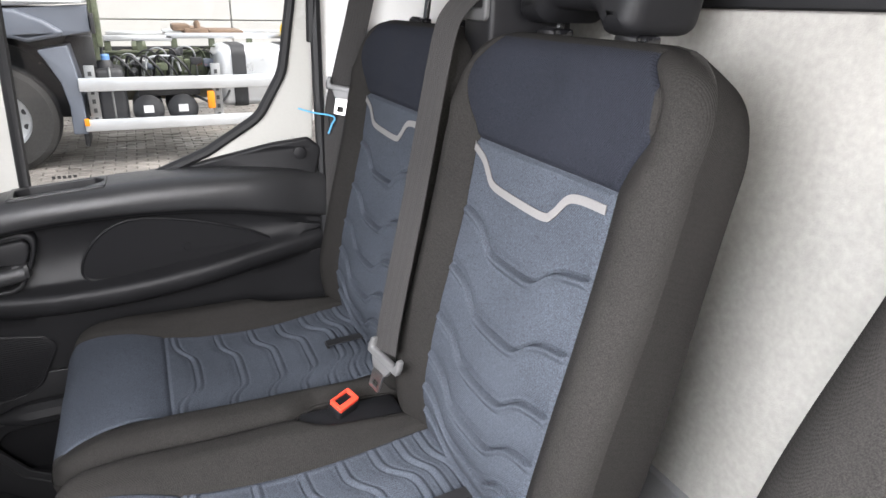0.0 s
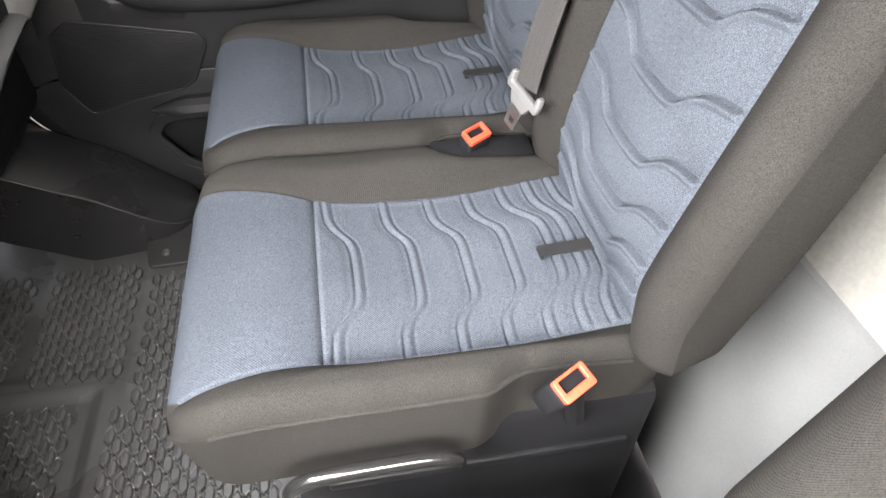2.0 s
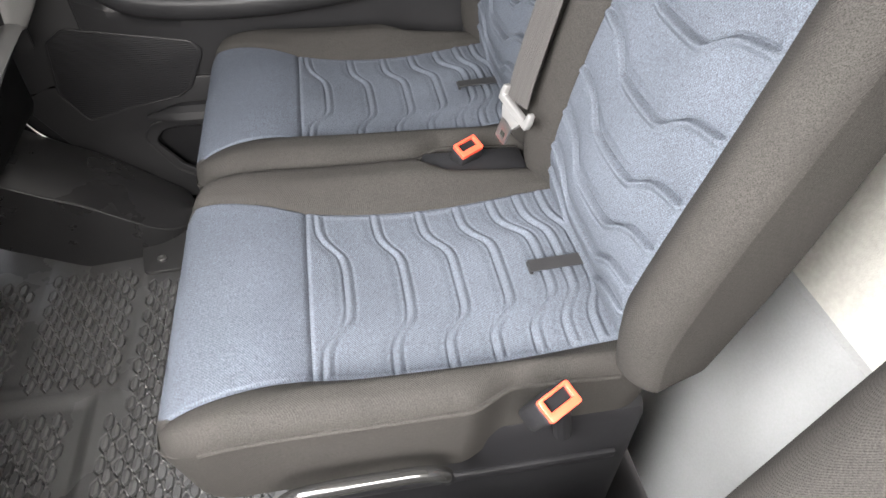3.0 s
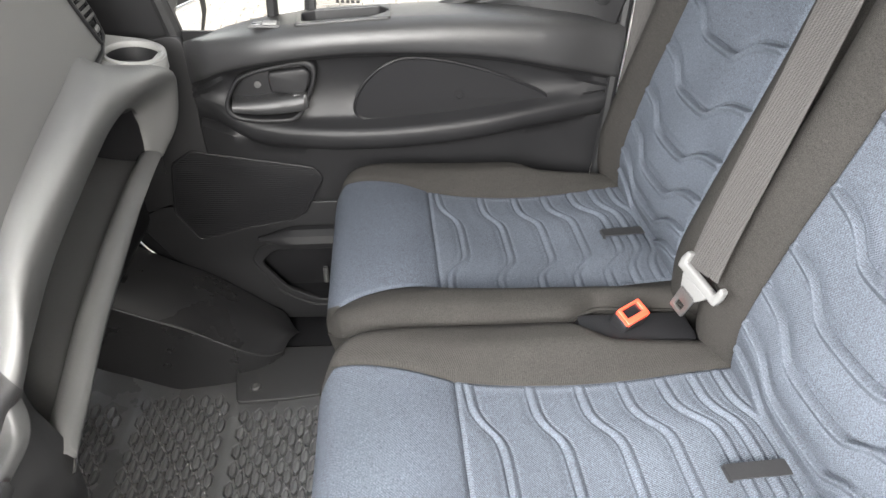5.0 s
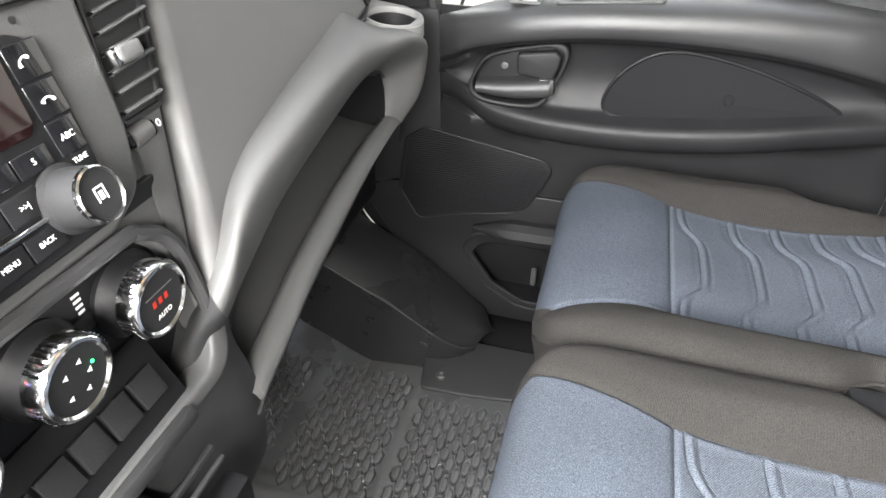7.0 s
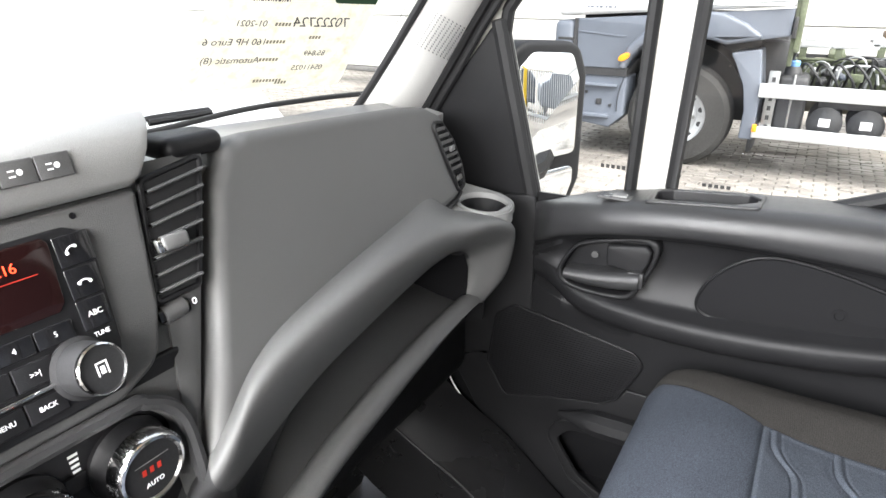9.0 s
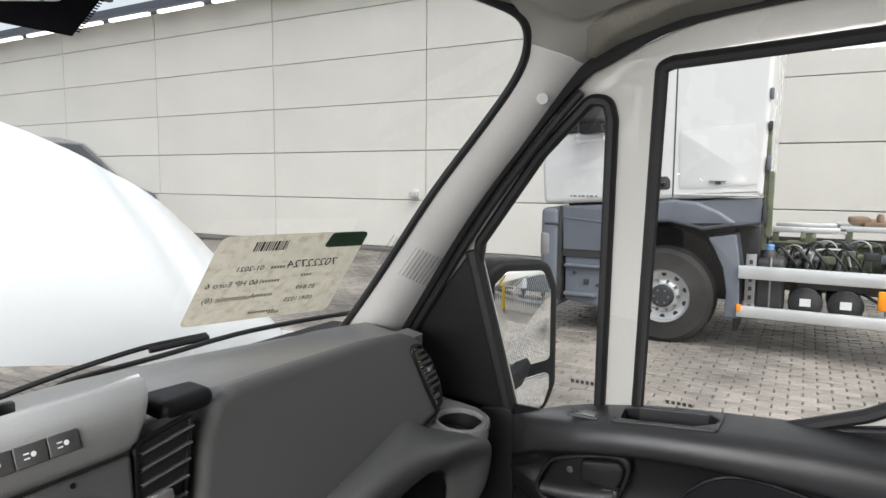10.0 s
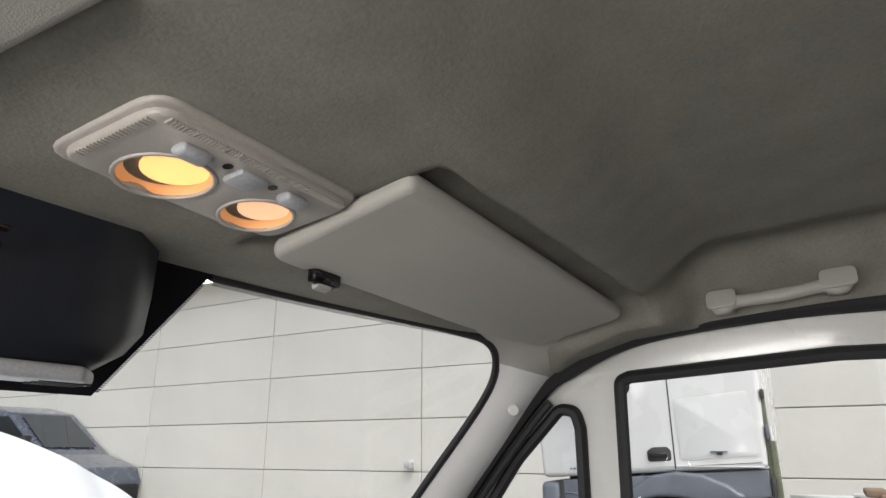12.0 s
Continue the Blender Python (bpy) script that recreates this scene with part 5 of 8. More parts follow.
# telephone marks
for v, m in ((0.835, 0), (0.858, 0.6)):
    arc = [stack(-0.0295 + 0.0045 * math.cos(a), v - 0.002 + 0.0038 * math.sin(a), 0.0078) for a in np.linspace(0.3 + m, 2.8 + m, 9)]
    part("telephone_mark", tube(arc, [0.0012, 0.0013, 0.0007, 0.0006, 0.0006, 0.0006, 0.0007, 0.0013, 0.0012], 5), M_WHITE, radio)
for k, tx in enumerate(("1", "2", "3", "4", "5")):
    u0 = -0.178 + k * 0.0265
    key(u0, u0 + 0.0255, 0.8035, 0.8165, radio, M_GLOSS, "button", tx, 0.0055)
for k in range(3):
    u0 = -0.145 + k * 0.0265
    key(u0, u0 + 0.0255, 0.7845, 0.800, radio, M_PLASTIC_D, "button", ("|<<", ">||", ">>|")[k], 0.005)
for k in range(3):
    u0 = -0.145 + k * 0.0265
    key(u0, u0 + 0.0255, 0.763, 0.7775, radio, M_PLASTIC_D, "button", ("INFO", "MENU", "BACK")[k], 0.0045)
part("chrome_line", mapped(box(-0.145, -0.070, 0.7795, 0.7825, 0.006, 0.0085, 0.0008), stack), M_CHROME, radio)


def dial(u, v, r, h, parent, name, cap=M_KNOB, ring=M_CHROME, body=M_KNOB, base=0.0055, rim=0.0032):
    def at(a, b, c):
        return stack(u + a, v + b, base + c)
    d = part(name, mapped(lathe([(r * 1.28, 0), (r * 1.28, 0.002), (r * 1.1, 0.004), (r * 1.06, h * 0.75), (r, h)], (0, 0, 0), (0, 0, 1), 40), at), body, parent)
    part("ring", mapped(lathe([(r * 1.0, h * 0.9), (r * 1.03, h * 0.96), (r * 1.02, h * 1.06), (r - rim * 0.5, h * 1.1), (r - rim, h * 1.03)], (0, 0, 0), (0, 0, 1), 40, False), at), ring, d, "chrome ring")
    part("cap", mapped(lathe([(r - rim, h * 0.9), (r - rim, h * 1.02), (r * 0.3, h * 1.035)], (0, 0, 0), (0, 0, 1), 40), at), cap, d)
    return d, at


dial_h = 0.026
d, at = dial(-0.0515, 0.783, 0.0165, dial_h, radio, "tuning_knob", rim=0.0016)
part("door_mark", join(*[mapped(b, lambda a, q, c: at(a, q, c + dial_h * 1.045)) for b in (box(-0.004, -0.003, -0.004, 0.005, 0, 0.0004), box(0.003, 0.004, -0.004, 0.005, 0, 0.0004), box(-0.004, 0.004, 0.004, 0.005, 0, 0.0004), box(-0.0015, 0.0015, -0.003, 0.002, 0, 0.0004))]), M_WHITE, d)
d, at = dial(-0.1645, 0.784, 0.0165, dial_h, radio, "volume_knob", rim=0.0016)
part("power_mark", join(tube([at(0.0042 * math.cos(a), 0.0042 * math.sin(a), dial_h * 1.05) for a in np.linspace(2.2, 7.2, 16)], 0.0006, 5), tube([at(0, 0.001, dial_h * 1.05), at(0, 0.0058, dial_h * 1.05)], 0.0006, 5)), M_WHITE, d)
words("TUNE", 0.0045, M_WHITE, radio, on_stack(-0.0305, 0.7995, 0.0077))

# heater panel with three ringed dials
heat = thing("heater_panel", "heater controls with three chrome-ringed dials", "heater controls")


def heatf(u, v, h):
    """The heater panel stands upright, set back behind the stack."""
    return u, 1.113 - h, v


def dial2(u, v, r, h, name):
    def at(a, b, c):
        return heatf(u + a, v + b, c)
    d = part(name, mapped(lathe([(r * 1.22, 0), (r * 1.22, 0.004), (r * 1.12, 0.007), (r * 1.06, h * 0.55)], (0, 0, 0), (0, 0, 1), 44), at), M_PLASTIC_D, heat)
    part("ring", mapped(lathe([(r * 1.0, h * 0.5), (r * 1.06, h * 0.55), (r * 1.06, h * 0.98), (r * 1.0, h * 1.06), (r * 0.92, h * 1.08), (r * 0.86, h * 1.02)], (0, 0, 0), (0, 0, 1), 44, False), at), M_CHROME, d, "chrome ring")
    knurl = [mapped(box(-0.0008, 0.0008, -0.0006, 0.0006, h * 0.56, h * 0.96), lambda a, b, c, q=q: at(a + r * 1.065 * math.cos(q), b + r * 1.065 * math.sin(q), c)) for q in np.linspace(0, 2 * math.pi, 49)[:-1] if math.sin(q * 4) > -0.2]
    tagged(part("knurling", join(*knurl), M_CHROME, d), kind="stuff")
    part("cap", mapped(lathe([(r * 0.86, h * 0.9), (r * 0.86, h * 1.01), (r * 0.3, h * 1.02)], (0, 0, 0), (0, 0, 1), 44), at), M_KNOB, d)
    return d, at


part("panel", cut([rounded([(-0.40, 0.60), (0.03, 0.60), (0.03, 0.76), (-0.40, 0.76)], 0.002)], 0.01, 0.002, heatf), M_PLASTIC_D, heat, "black heater panel")
part("panel_brow", tube(curve_pts([stack(-0.36, 0.745, 0.0), stack(-0.06, 0.743, 0.0), stack(-0.015, 0.738, 0.0), stack(0.009, 0.715, -0.002), stack(0.011, 0.66, -0.004)], 8), 0.006, 8), M_STACK, heat)
for u, v, what in ((-0.029, 0.694, "A"), (-0.109, 0.695, "M"), (-0.194, 0.697, "T")):
    d, at = dial2(u, v, 0.0265, 0.030, "temperature_dial" if what != "M" else "mode_dial")
    hh = 0.030 * 1.03
    if what != "M":
        part("digits", join(*[mapped(box(-0.009 + k * 0.0062, -0.0058 + k * 0.0062, -0.0010, 0.0040, 0, 0.0003), lambda a, b, c: at(a, b, c + hh)) for k in range(3)]), M_REDDIM, d, "dim red digits")
        part("dial_line", mapped(box(-0.014, 0.014, 0.0085, 0.0092, 0, 0.0003), lambda a, b, c: at(a, b, c + hh)), M_TAB, d)
        if what == "A":
            words("AUTO", 0.0054, M_WHITE, d, Matrix.Translation(heatf(u, v - 0.0105, hh + 0.0003)) @ pose(0, 0, 0, 90, 0, 0))
        else:
            part("fan_mark", mapped(lathe([(0.0035, 0), (0.0035, 0.0003)], (0, -0.011, 0), (0, 0, 1), 12), lambda a, b, c: at(a, b, c + hh)), M_WHITE, d)
    else:
        for a, b in ((-0.008, 0.008), (0.004, 0.011), (0.009, 0.0), (0.004, -0.011), (-0.009, -0.008)):
            part("mode_mark", mapped(lathe([(0.0024, 0), (0.0024, 0.0003)], (a, b, 0), (0, 0, 1), 3), lambda p, q, c: at(p, q, c + hh)), M_WHITE, d)
        part("mode_led", mapped(lathe([(0.0012, 0), (0.0012, 0.0004)], (0.0125, 0.004, 0), (0, 0, 1), 8), lambda p, q, c: at(p, q, c + hh)), M_GREEN, d)
part("blue_mark", mapped(box(-0.178, -0.169, 0.7225, 0.7255, 0.0, 0.0008), heatf), glowing("blue_mark", (0.03, 0.06, 0.6), 0.5), heat)
part("red_mark", mapped(box(-0.167, -0.158, 0.7205, 0.7235, 0.0, 0.0008), heatf), glowing("red_mark", (0.6, 0.03, 0.03), 0.4), heat)
part("cooling_led", mapped(lathe([(0.0014, 0), (0.0014, 0.0006)], (-0.141, 0.692, 0.0), (0, 0, 1), 8), heatf), M_GREEN, heat)
for u in (-0.152, -0.069):
    part("small_button", mapped(box(u - 0.008, u + 0.008, 0.692, 0.705, 0, 0.003, 0.001), heatf), M_PLASTIC_D, heat)
for k in range(7):
    part("fan_scale", mapped(box(-0.0675 - 0.0005 * k, -0.0635, 0.692 + k * 0.0045, 0.694 + k * 0.0045, 0.0, 0.0005), heatf), M_WHITE, heat)
# row of blank switches on a sloping sill
def sillf(u, v, h):
    return u, 1.090 + 0.55 * (v - 0.63) - h * 0.88, v + h * 0.48


part("switch_sill", mapped(box(-0.40, -0.030, 0.606, 0.662, -0.02, -0.003, 0.003), sillf), M_PLASTIC_D, heat)
for k in range(6):
    u0 = -0.070 - k * 0.0283
    part("switch_blank", mapped(box(u0 + 0.0022, u0 + 0.0262, 0.6215, 0.6435, -0.004, 0.0015, 0.0012), sillf), M_KNOB, heat)
for k in (4, 5):
    u = -0.056 - k * 0.0283
    part("switch_mark", mapped(lathe([(0.002, 0), (0.002, 0.0003)], (u, 0.634, 0.0016), (0, 0, 1), 10), sillf), M_TAB, heat)
# upper switch bar
bar = thing("switch_bar", "row of grey push switches on the top pad", "switches")
for k in range(8):
    u0 = -0.033 - k * 0.0242
    key(u0 - 0.002, u0 + 0.0215, 0.9035, 0.9195, bar, M_PLASTIC if k != 5 else M_RED, "switch", None, h=0.0125)
    if k < 3:
        c = u0 + 0.010
        part("switch_mark", join(mapped(lathe([(0.0020, 0), (0.0020, 0.0003)], (c + 0.001, 0.9115, 0.0128), (0, 0, 1), 10), stack), mapped(box(c - 0.006, c - 0.002, 0.909, 0.910, 0.0128, 0.0131), stack), mapped(box(c - 0.006, c - 0.002, 0.9125, 0.9135, 0.0128, 0.0131), stack)), M_WHITE, bar)

# side column with the tall air vent, set back between the stack and the airbag cover
def colf(u, v, h):
    return stack(u + 0.004, v - 0.003, h - 0.010)


col = [[colf(x0, v, -0.02), colf(x0 + 0.004, v, 0.0), colf((x0 + x1) / 2, v, 0.004), colf(x1 - 0.004, v, 0.0), colf(x1, v, -0.02)] for v, x0, x1 in [(v, 0.004 + 0.034 * sstep(0.66, 0.90, v), 0.010 + 0.115 * (v - 0.66) / 0.24 * 0.86) for v in np.linspace(0.665, 0.905, 24)]]
part("vent_column", loft(col), M_PLASTIC, dash, "charcoal column beside the stack", 50)
vent = thing("air_vent", "tall black air vent with silver-edged slats", "air vent", "air vents")
v_out = rounded([(0.017, 0.803), (0.059, 0.804), (0.099, 0.901), (0.038, 0.892)], 0.005)
part("recess", cut([v_out], 0.002, 0, lambda u, v, h: colf(u, v, h + 0.0055)), M_KNOB, vent)
part("frame", tube([Vector(colf(u, v, 0.006)) for u, v in v_out], 0.0025, 6, True), M_PLASTIC_D, vent)
for k in range(7):
    t = (k + 0.6) / 7.2
    a = Vector((0.018, 0.803, 0)).lerp(Vector((0.039, 0.890, 0)), t)
    b = Vector((0.058, 0.804, 0)).lerp(Vector((0.097, 0.898, 0)), t)
    rows = [[colf(p.x, p.y + dv, h) for dv, h in ((0.0012, 0.004), (0.0016, 0.012), (0.0, 0.0135), (-0.0012, 0.012), (-0.0012, 0.004))] for p in (a, a.lerp(b, 0.5), b)]
    part("slat", loft(rows, True), M_PLASTIC, vent)
part("slider", mapped(box(0.030, 0.054, 0.838, 0.850, 0.012, 0.022, 0.003, 3), colf), M_TAB, vent, "grey sliding tab")
part("slider_tip", mapped(box(0.025, 0.032, 0.838, 0.8495, 0.013, 0.0215, 0.002), colf), M_CHROME, vent)
part("wheel_slot", mapped(box(0.016, 0.045, 0.787, 0.798, 0.003, 0.0065, 0.003), colf), M_GLOSS, vent)
part("thumb_wheel", mapped(lathe([(0.002, -0.010), (0.0075, -0.010), (0.008, 0), (0.0075, 0.010), (0.002, 0.010)], (0.031, 0.7925, 0.0015), (1, 0.1, 0), 24), colf), M_PLASTIC, vent)
part("open_mark", tube([Vector(colf(0.0505 + 0.0018 * math.cos(a), 0.7930 + 0.0024 * math.sin(a), 0.0048)) for a in np.linspace(0, 6.28, 12)], 0.0006, 5, True), M_WHITE, vent)

# airbag cover
bag_o = rounded([(0.012, 0.664), (0.034, 0.672), (0.059, 0.686), (0.105, 0.703), (0.160, 0.711), (0.25, 0.717), (0.39, 0.721), (0.56, 0.725), (0.612, 0.726), (0.650, 0.738), (0.664, 0.768), (0.652, 0.808), (0.618, 0.856), (0.570, 0.874), (0.490, 0.884), (0.290, 0.898), (0.168, 0.906), (0.138, 0.900), (0.111, 0.872), (0.083, 0.808), (0.050, 0.731), (0.020, 0.681)],
               [0.0, 0.02, 0.03, 0.05, 0.08, 0.1, 0.1, 0.05, 0.02, 0.03, 0.03, 0.04, 0.03, 0.03, 0.1, 0.1, 0.02, 0.018, 0.06, 0.1, 0.1, 0.03])
part("airbag_cover", cut([bag_o], 0.06, 0.014, bag, 6), M_BAG, dash, "smooth grey airbag cover")
# a dark tube draws the shade of the gap under the cover
seam = sorted([(u, v) for u, v in bag_o if v < 0.735 and 0.062 < u < 0.64])
part("cover_seam", tube([bag(u, v - 0.003, -0.008) for u, v in seam], 0.0045, 8), M_PLASTIC_D, dash, "dark tube drawing the shade in the gap below the airbag cover")
# side vent in the right end of the cover
vent2 = thing("air_vent", "small black side air vent at the end of the dashboard", "air vent", "air vents")
e_o = rounded([(0.572, 0.848), (0.606, 0.844), (0.634, 0.812), (0.645, 0.772), (0.640, 0.742), (0.612, 0.736), (0.594, 0.780)], 0.010)
def endf(u, v, h):
    """On the airbag cover, following its rounded right edge."""
    rim = max([a[0] + (b[0] - a[0]) * (v - a[1]) / (b[1] - a[1]) for a, b in zip(bag_o, bag_o[1:] + bag_o[:1]) if (a[1] - v) * (b[1] - v) < 0])
    d = 0.016 - min(max(rim - u, 0.0), 0.016)
    return bag(u, v, h - 0.9 * (0.016 - math.sqrt(max(0.016 ** 2 - d * d, 0.0))))


part("recess", mapped(loft([[(a + (b - a) * k / 8, v, 0.0012) for k in range(9)] for v, a, b in [(v, 0.574 + 0.044 * sstep(0.846, 0.745, v), 0.610 + 0.033 * sstep(0.846, 0.79, v)) for v in np.linspace(0.742, 0.845, 14)]]), endf), M_GLOSS, vent2)
part("frame", tube([Vector(endf(u, v, 0.002)) for u, v in e_o], 0.003, 6, True), M_PLASTIC_D, vent2)
for k in range(7):
    v = 0.772 + k * 0.0105
    us = [a[0] + (b[0] - a[0]) * (v - a[1]) / (b[1] - a[1]) for a, b in zip(e_o, e_o[1:] + e_o[:1]) if (a[1] - v) * (b[1] - v) < 0]
    if len(us) > 1:
        part("slat", tube([endf(min(us) + 0.002, v + 0.001, 0.0035), endf(max(us) - 0.002, v - 0.001, 0.0035)], 0.0016, 6, flat=2.0), M_PLASTIC, vent2)
part("slider", mapped(box(0.606, 0.622, 0.798, 0.806, 0.004, 0.010, 0.002), endf), M_TAB, vent2)
part("thumb_wheel", mapped(box(0.610, 0.632, 0.752, 0.760, 0.003, 0.006, 0.002), endf), M_PLASTIC, vent2)


# sweeping shelf below: a fat rounded arch, an open shelf and its lip
def sh(x, z, h=0.0):
    return x, 1.09 + 0.085 * x - h, z


ARCH = [((0.640, 1.18, 0.545), (0.622, 1.128, 0.552), (0.585, 1.14, 0.572)), ((0.706, 1.21, 0.585), (0.665, 1.110, 0.592), (0.597, 1.14, 0.605)),
        ((0.728, 1.23, 0.655), (0.672, 1.100, 0.660), (0.594, 1.141, 0.635)), ((0.722, 1.24, 0.665), (0.630, 1.094, 0.692), (0.570, 1.140, 0.655)), ((0.640, 1.24, 0.690), (0.540, 1.093, 0.722), (0.530, 1.137, 0.668)), ((0.525, 1.178, 0.752), (0.440, 1.097, 0.734), (0.500, 1.134, 0.672)),
        ((0.405, 1.164, 0.745), (0.300, 1.085, 0.745), (0.422, 1.126, 0.674)), ((0.279, 1.154, 0.733), (0.192, 1.076, 0.739), (0.271, 1.113, 0.662)),
        ((0.180, 1.140, 0.722), (0.108, 1.069, 0.730), (0.176, 1.105, 0.650)), ((0.128, 1.126, 0.714), (0.058, 1.064, 0.714), (0.095, 1.098, 0.627)),
        ((0.093, 1.120, 0.702), (0.030, 1.062, 0.689), (0.070, 1.096, 0.618)), ((0.040, 1.108, 0.674), (0.008, 1.066, 0.660), (0.051, 1.094, 0.612))]
o1, k1, i1 = (curve_pts([Vector(r[k]) for r in ARCH], 6) for k in range(3))
rows = []
for a, k, b in zip(o1, k1, i1):
    ctl = k * 2 - (a + b) / 2
    r = [a + Vector((0.0, 0.05, 0.0))] + [a * (1 - t) ** 2 + ctl * 2 * t * (1 - t) + b * t * t for t in np.linspace(0, 1, 17)]
    rows.append(r + [b + Vector((0, 0.012, 0.001))])
part("arch", loft(rows), M_BAG, dash, "rounded grey arch above the shelf", 60)
L_top = [(0.610, 0.566), (0.573, 0.574), (0.42, 0.575), (0.30, 0.568), (0.203, 0.557), (0.13, 0.540), (0.071, 0.527), (0.05, 0.518)]
l1 = curve_pts([Vector(sh(x, z, 0.0)) for x, z in L_top], 6)
rows, floor_rows = [], []
for k, p in enumerate(l1):
    t = k / (len(l1) - 1)
    d = 0.012 + 0.018 * sstep(0, 0.45, t)
    floor_rows.append([p + Vector((0, 0.17, 0.0)), p + Vector((0, 0.03, -0.016)), p + Vector((0, 0.014, -0.012))])
    rows.append([p + Vector((0, 0.016, -0.014)), p + Vector((0, 0.010, 0.0)), p + Vector((0, 0.0, 0.003)), p + Vector((0, -0.012, -0.002)), p + Vector((0, -0.018, -0.010)), p + Vector((0, -0.012, -d)), p + Vector((0, 0.012, -d - 0.012)), p + Vector((0, 0.030, -d - 0.016)), p + Vector((0, 0.14, -d - 0.03))])
part("shelf_floor", loft(floor_rows), M_PLASTIC, dash, "grey shelf floor", 60)
part("shelf_lip", loft(rows), M_PLASTIC_B, dash, "shelf lip with a rounded edge", 60)
rows = [[sh(x, z, -0.16) for x in np.linspace(0.0, 0.68, 12)] for z in (0.48, 0.75)]
part("shelf_back", loft(rows), M_PLASTIC, dash)
part("shelf_end", cut([rounded([(0.0, 0.50), (0.17, 0.50), (0.17, 0.70), (0.0, 0.70)], 0.01)], 0.006, 0, lambda u, v, h: (0.648 + h, 1.14 + u, v)), M_PLASTIC_D, dash)
pairs = [((0.592, 1.142, 0.635), (0.590, 1.19, 0.628)), ((0.570, 1.142, 0.655), (0.545, 1.19, 0.640)), ((0.500, 1.136, 0.672), (0.470, 1.185, 0.640)), ((0.422, 1.128, 0.674), (0.40, 1.175, 0.635)), ((0.271, 1.115, 0.662), (0.285, 1.166, 0.621)), ((0.176, 1.107, 0.650), (0.214, 1.158, 0.603)),
         ((0.095, 1.100, 0.627), (0.166, 1.154, 0.570)), ((0.070, 1.098, 0.618), (0.134, 1.151, 0.538)), ((0.051, 1.096, 0.612), (0.108, 1.149, 0.498))]
ia, ib = (curve_pts([Vector(p[k]) for p in pairs], 6) for k in range(2))
rows = []
for a, b in zip(ia, ib):
    m = a.lerp(b, 0.55) + Vector((0, 0.010, 0.004))
    rows.append(curve_pts([a, m, b, b + Vector((0.012, 0.02, -0.002)), b + Vector((0.02, 0.10, 0.01))], 4))
# underside coloured darker than the arch's face for the shade in the shelf
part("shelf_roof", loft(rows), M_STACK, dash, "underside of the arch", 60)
# dark block added to close bright gaps at the shelf's end
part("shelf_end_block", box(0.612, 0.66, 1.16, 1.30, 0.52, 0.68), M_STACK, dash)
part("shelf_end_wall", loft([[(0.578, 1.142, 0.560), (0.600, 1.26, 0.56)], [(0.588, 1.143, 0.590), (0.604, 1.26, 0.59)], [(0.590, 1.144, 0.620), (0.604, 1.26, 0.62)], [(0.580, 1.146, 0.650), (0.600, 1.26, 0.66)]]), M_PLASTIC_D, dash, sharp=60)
rows = []
for t in np.linspace(0, 1, 8):
    # inner left wall of the shelf runs up into the arch
    rows.append([sh(0.072 - 0.02 * t, 0.518 + 0.082 * t, 0.0 - 0.001), sh(0.080 - 0.02 * t, 0.520 + 0.082 * t, -0.02), sh(0.11, 0.53 + 0.09 * t, -0.10), sh(0.16, 0.55 + 0.1 * t, -0.16)])
# darker here too, to paint in the shelf's shade
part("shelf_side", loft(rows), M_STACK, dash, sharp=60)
# foot of the console, carrying on from the tail of the arch
FOOT = [ARCH[-1], ((0.004, 1.105, 0.622), (-0.002, 1.086, 0.622), (0.050, 1.092, 0.585)), ((-0.030, 1.13, 0.575), (0.006, 1.090, 0.560), (0.060, 1.090, 0.545)), ((-0.036, 1.13, 0.51), (0.010, 1.092, 0.505), (0.066, 1.088, 0.503)),
        ((-0.040, 1.13, 0.43), (0.008, 1.094, 0.43), (0.066, 1.092, 0.43)), ((-0.040, 1.13, 0.40), (0.006, 1.100, 0.40), (0.060, 1.10, 0.40))]
o1, k1, i1 = (curve_pts([Vector(r[k]) for r in FOOT], 5) for k in range(3))
rows = []
for a, k, b in zip(o1, k1, i1):
    ctl = k * 2 - (a + b) / 2
    r = [a + Vector((0.0, 0.10, 0.0))] + [a * (1 - t) ** 2 + ctl * 2 * t * (1 - t) + b * t * t for t in np.linspace(0, 1, 13)]
    rows.append(r + [b + Vector((0.002, 0.012, 0)), b + Vector((0.01, 0.16, 0.0))])
# same plastic as the arch, coloured darker because less light reaches it
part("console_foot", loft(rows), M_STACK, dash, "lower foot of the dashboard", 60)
part("under_dash", box(0.06, 0.80, 1.24, 1.50, 0.30, 0.52, 0.03), M_PLASTIC_D, dash)
# open cubby under the switches
part("cubby_roof", mapped(box(-0.40, -0.045, 0.600, 0.612, -0.20, -0.004, 0.003), stack), M_STACK, dash)
part("cubby_back", mapped(box(-0.40, -0.02, 0.40, 0.61, -0.20, -0.19), stack), M_GLOSS, dash)
part("cubby_floor", box(-0.40, -0.05, 1.03, 1.25, 0.462, 0.475, 0.004), M_PLASTIC_D, dash)
part("cubby_tray", box(-0.40, -0.036, 1.035, 1.062, 0.47, 0.528, 0.008), M_PLASTIC_D, dash)
part("tray_edge", box(-0.40, -0.042, 1.060, 1.066, 0.556, 0.562, 0.002), M_STACK, dash)
part("tray_edge", box(-0.40, -0.042, 1.052, 1.057, 0.548, 0.553, 0.002), M_STACK, dash)
part("console_base", box(-0.40, -0.17, 1.06, 1.35, 0.0, 0.465, 0.02), M_PLASTIC_D, dash)
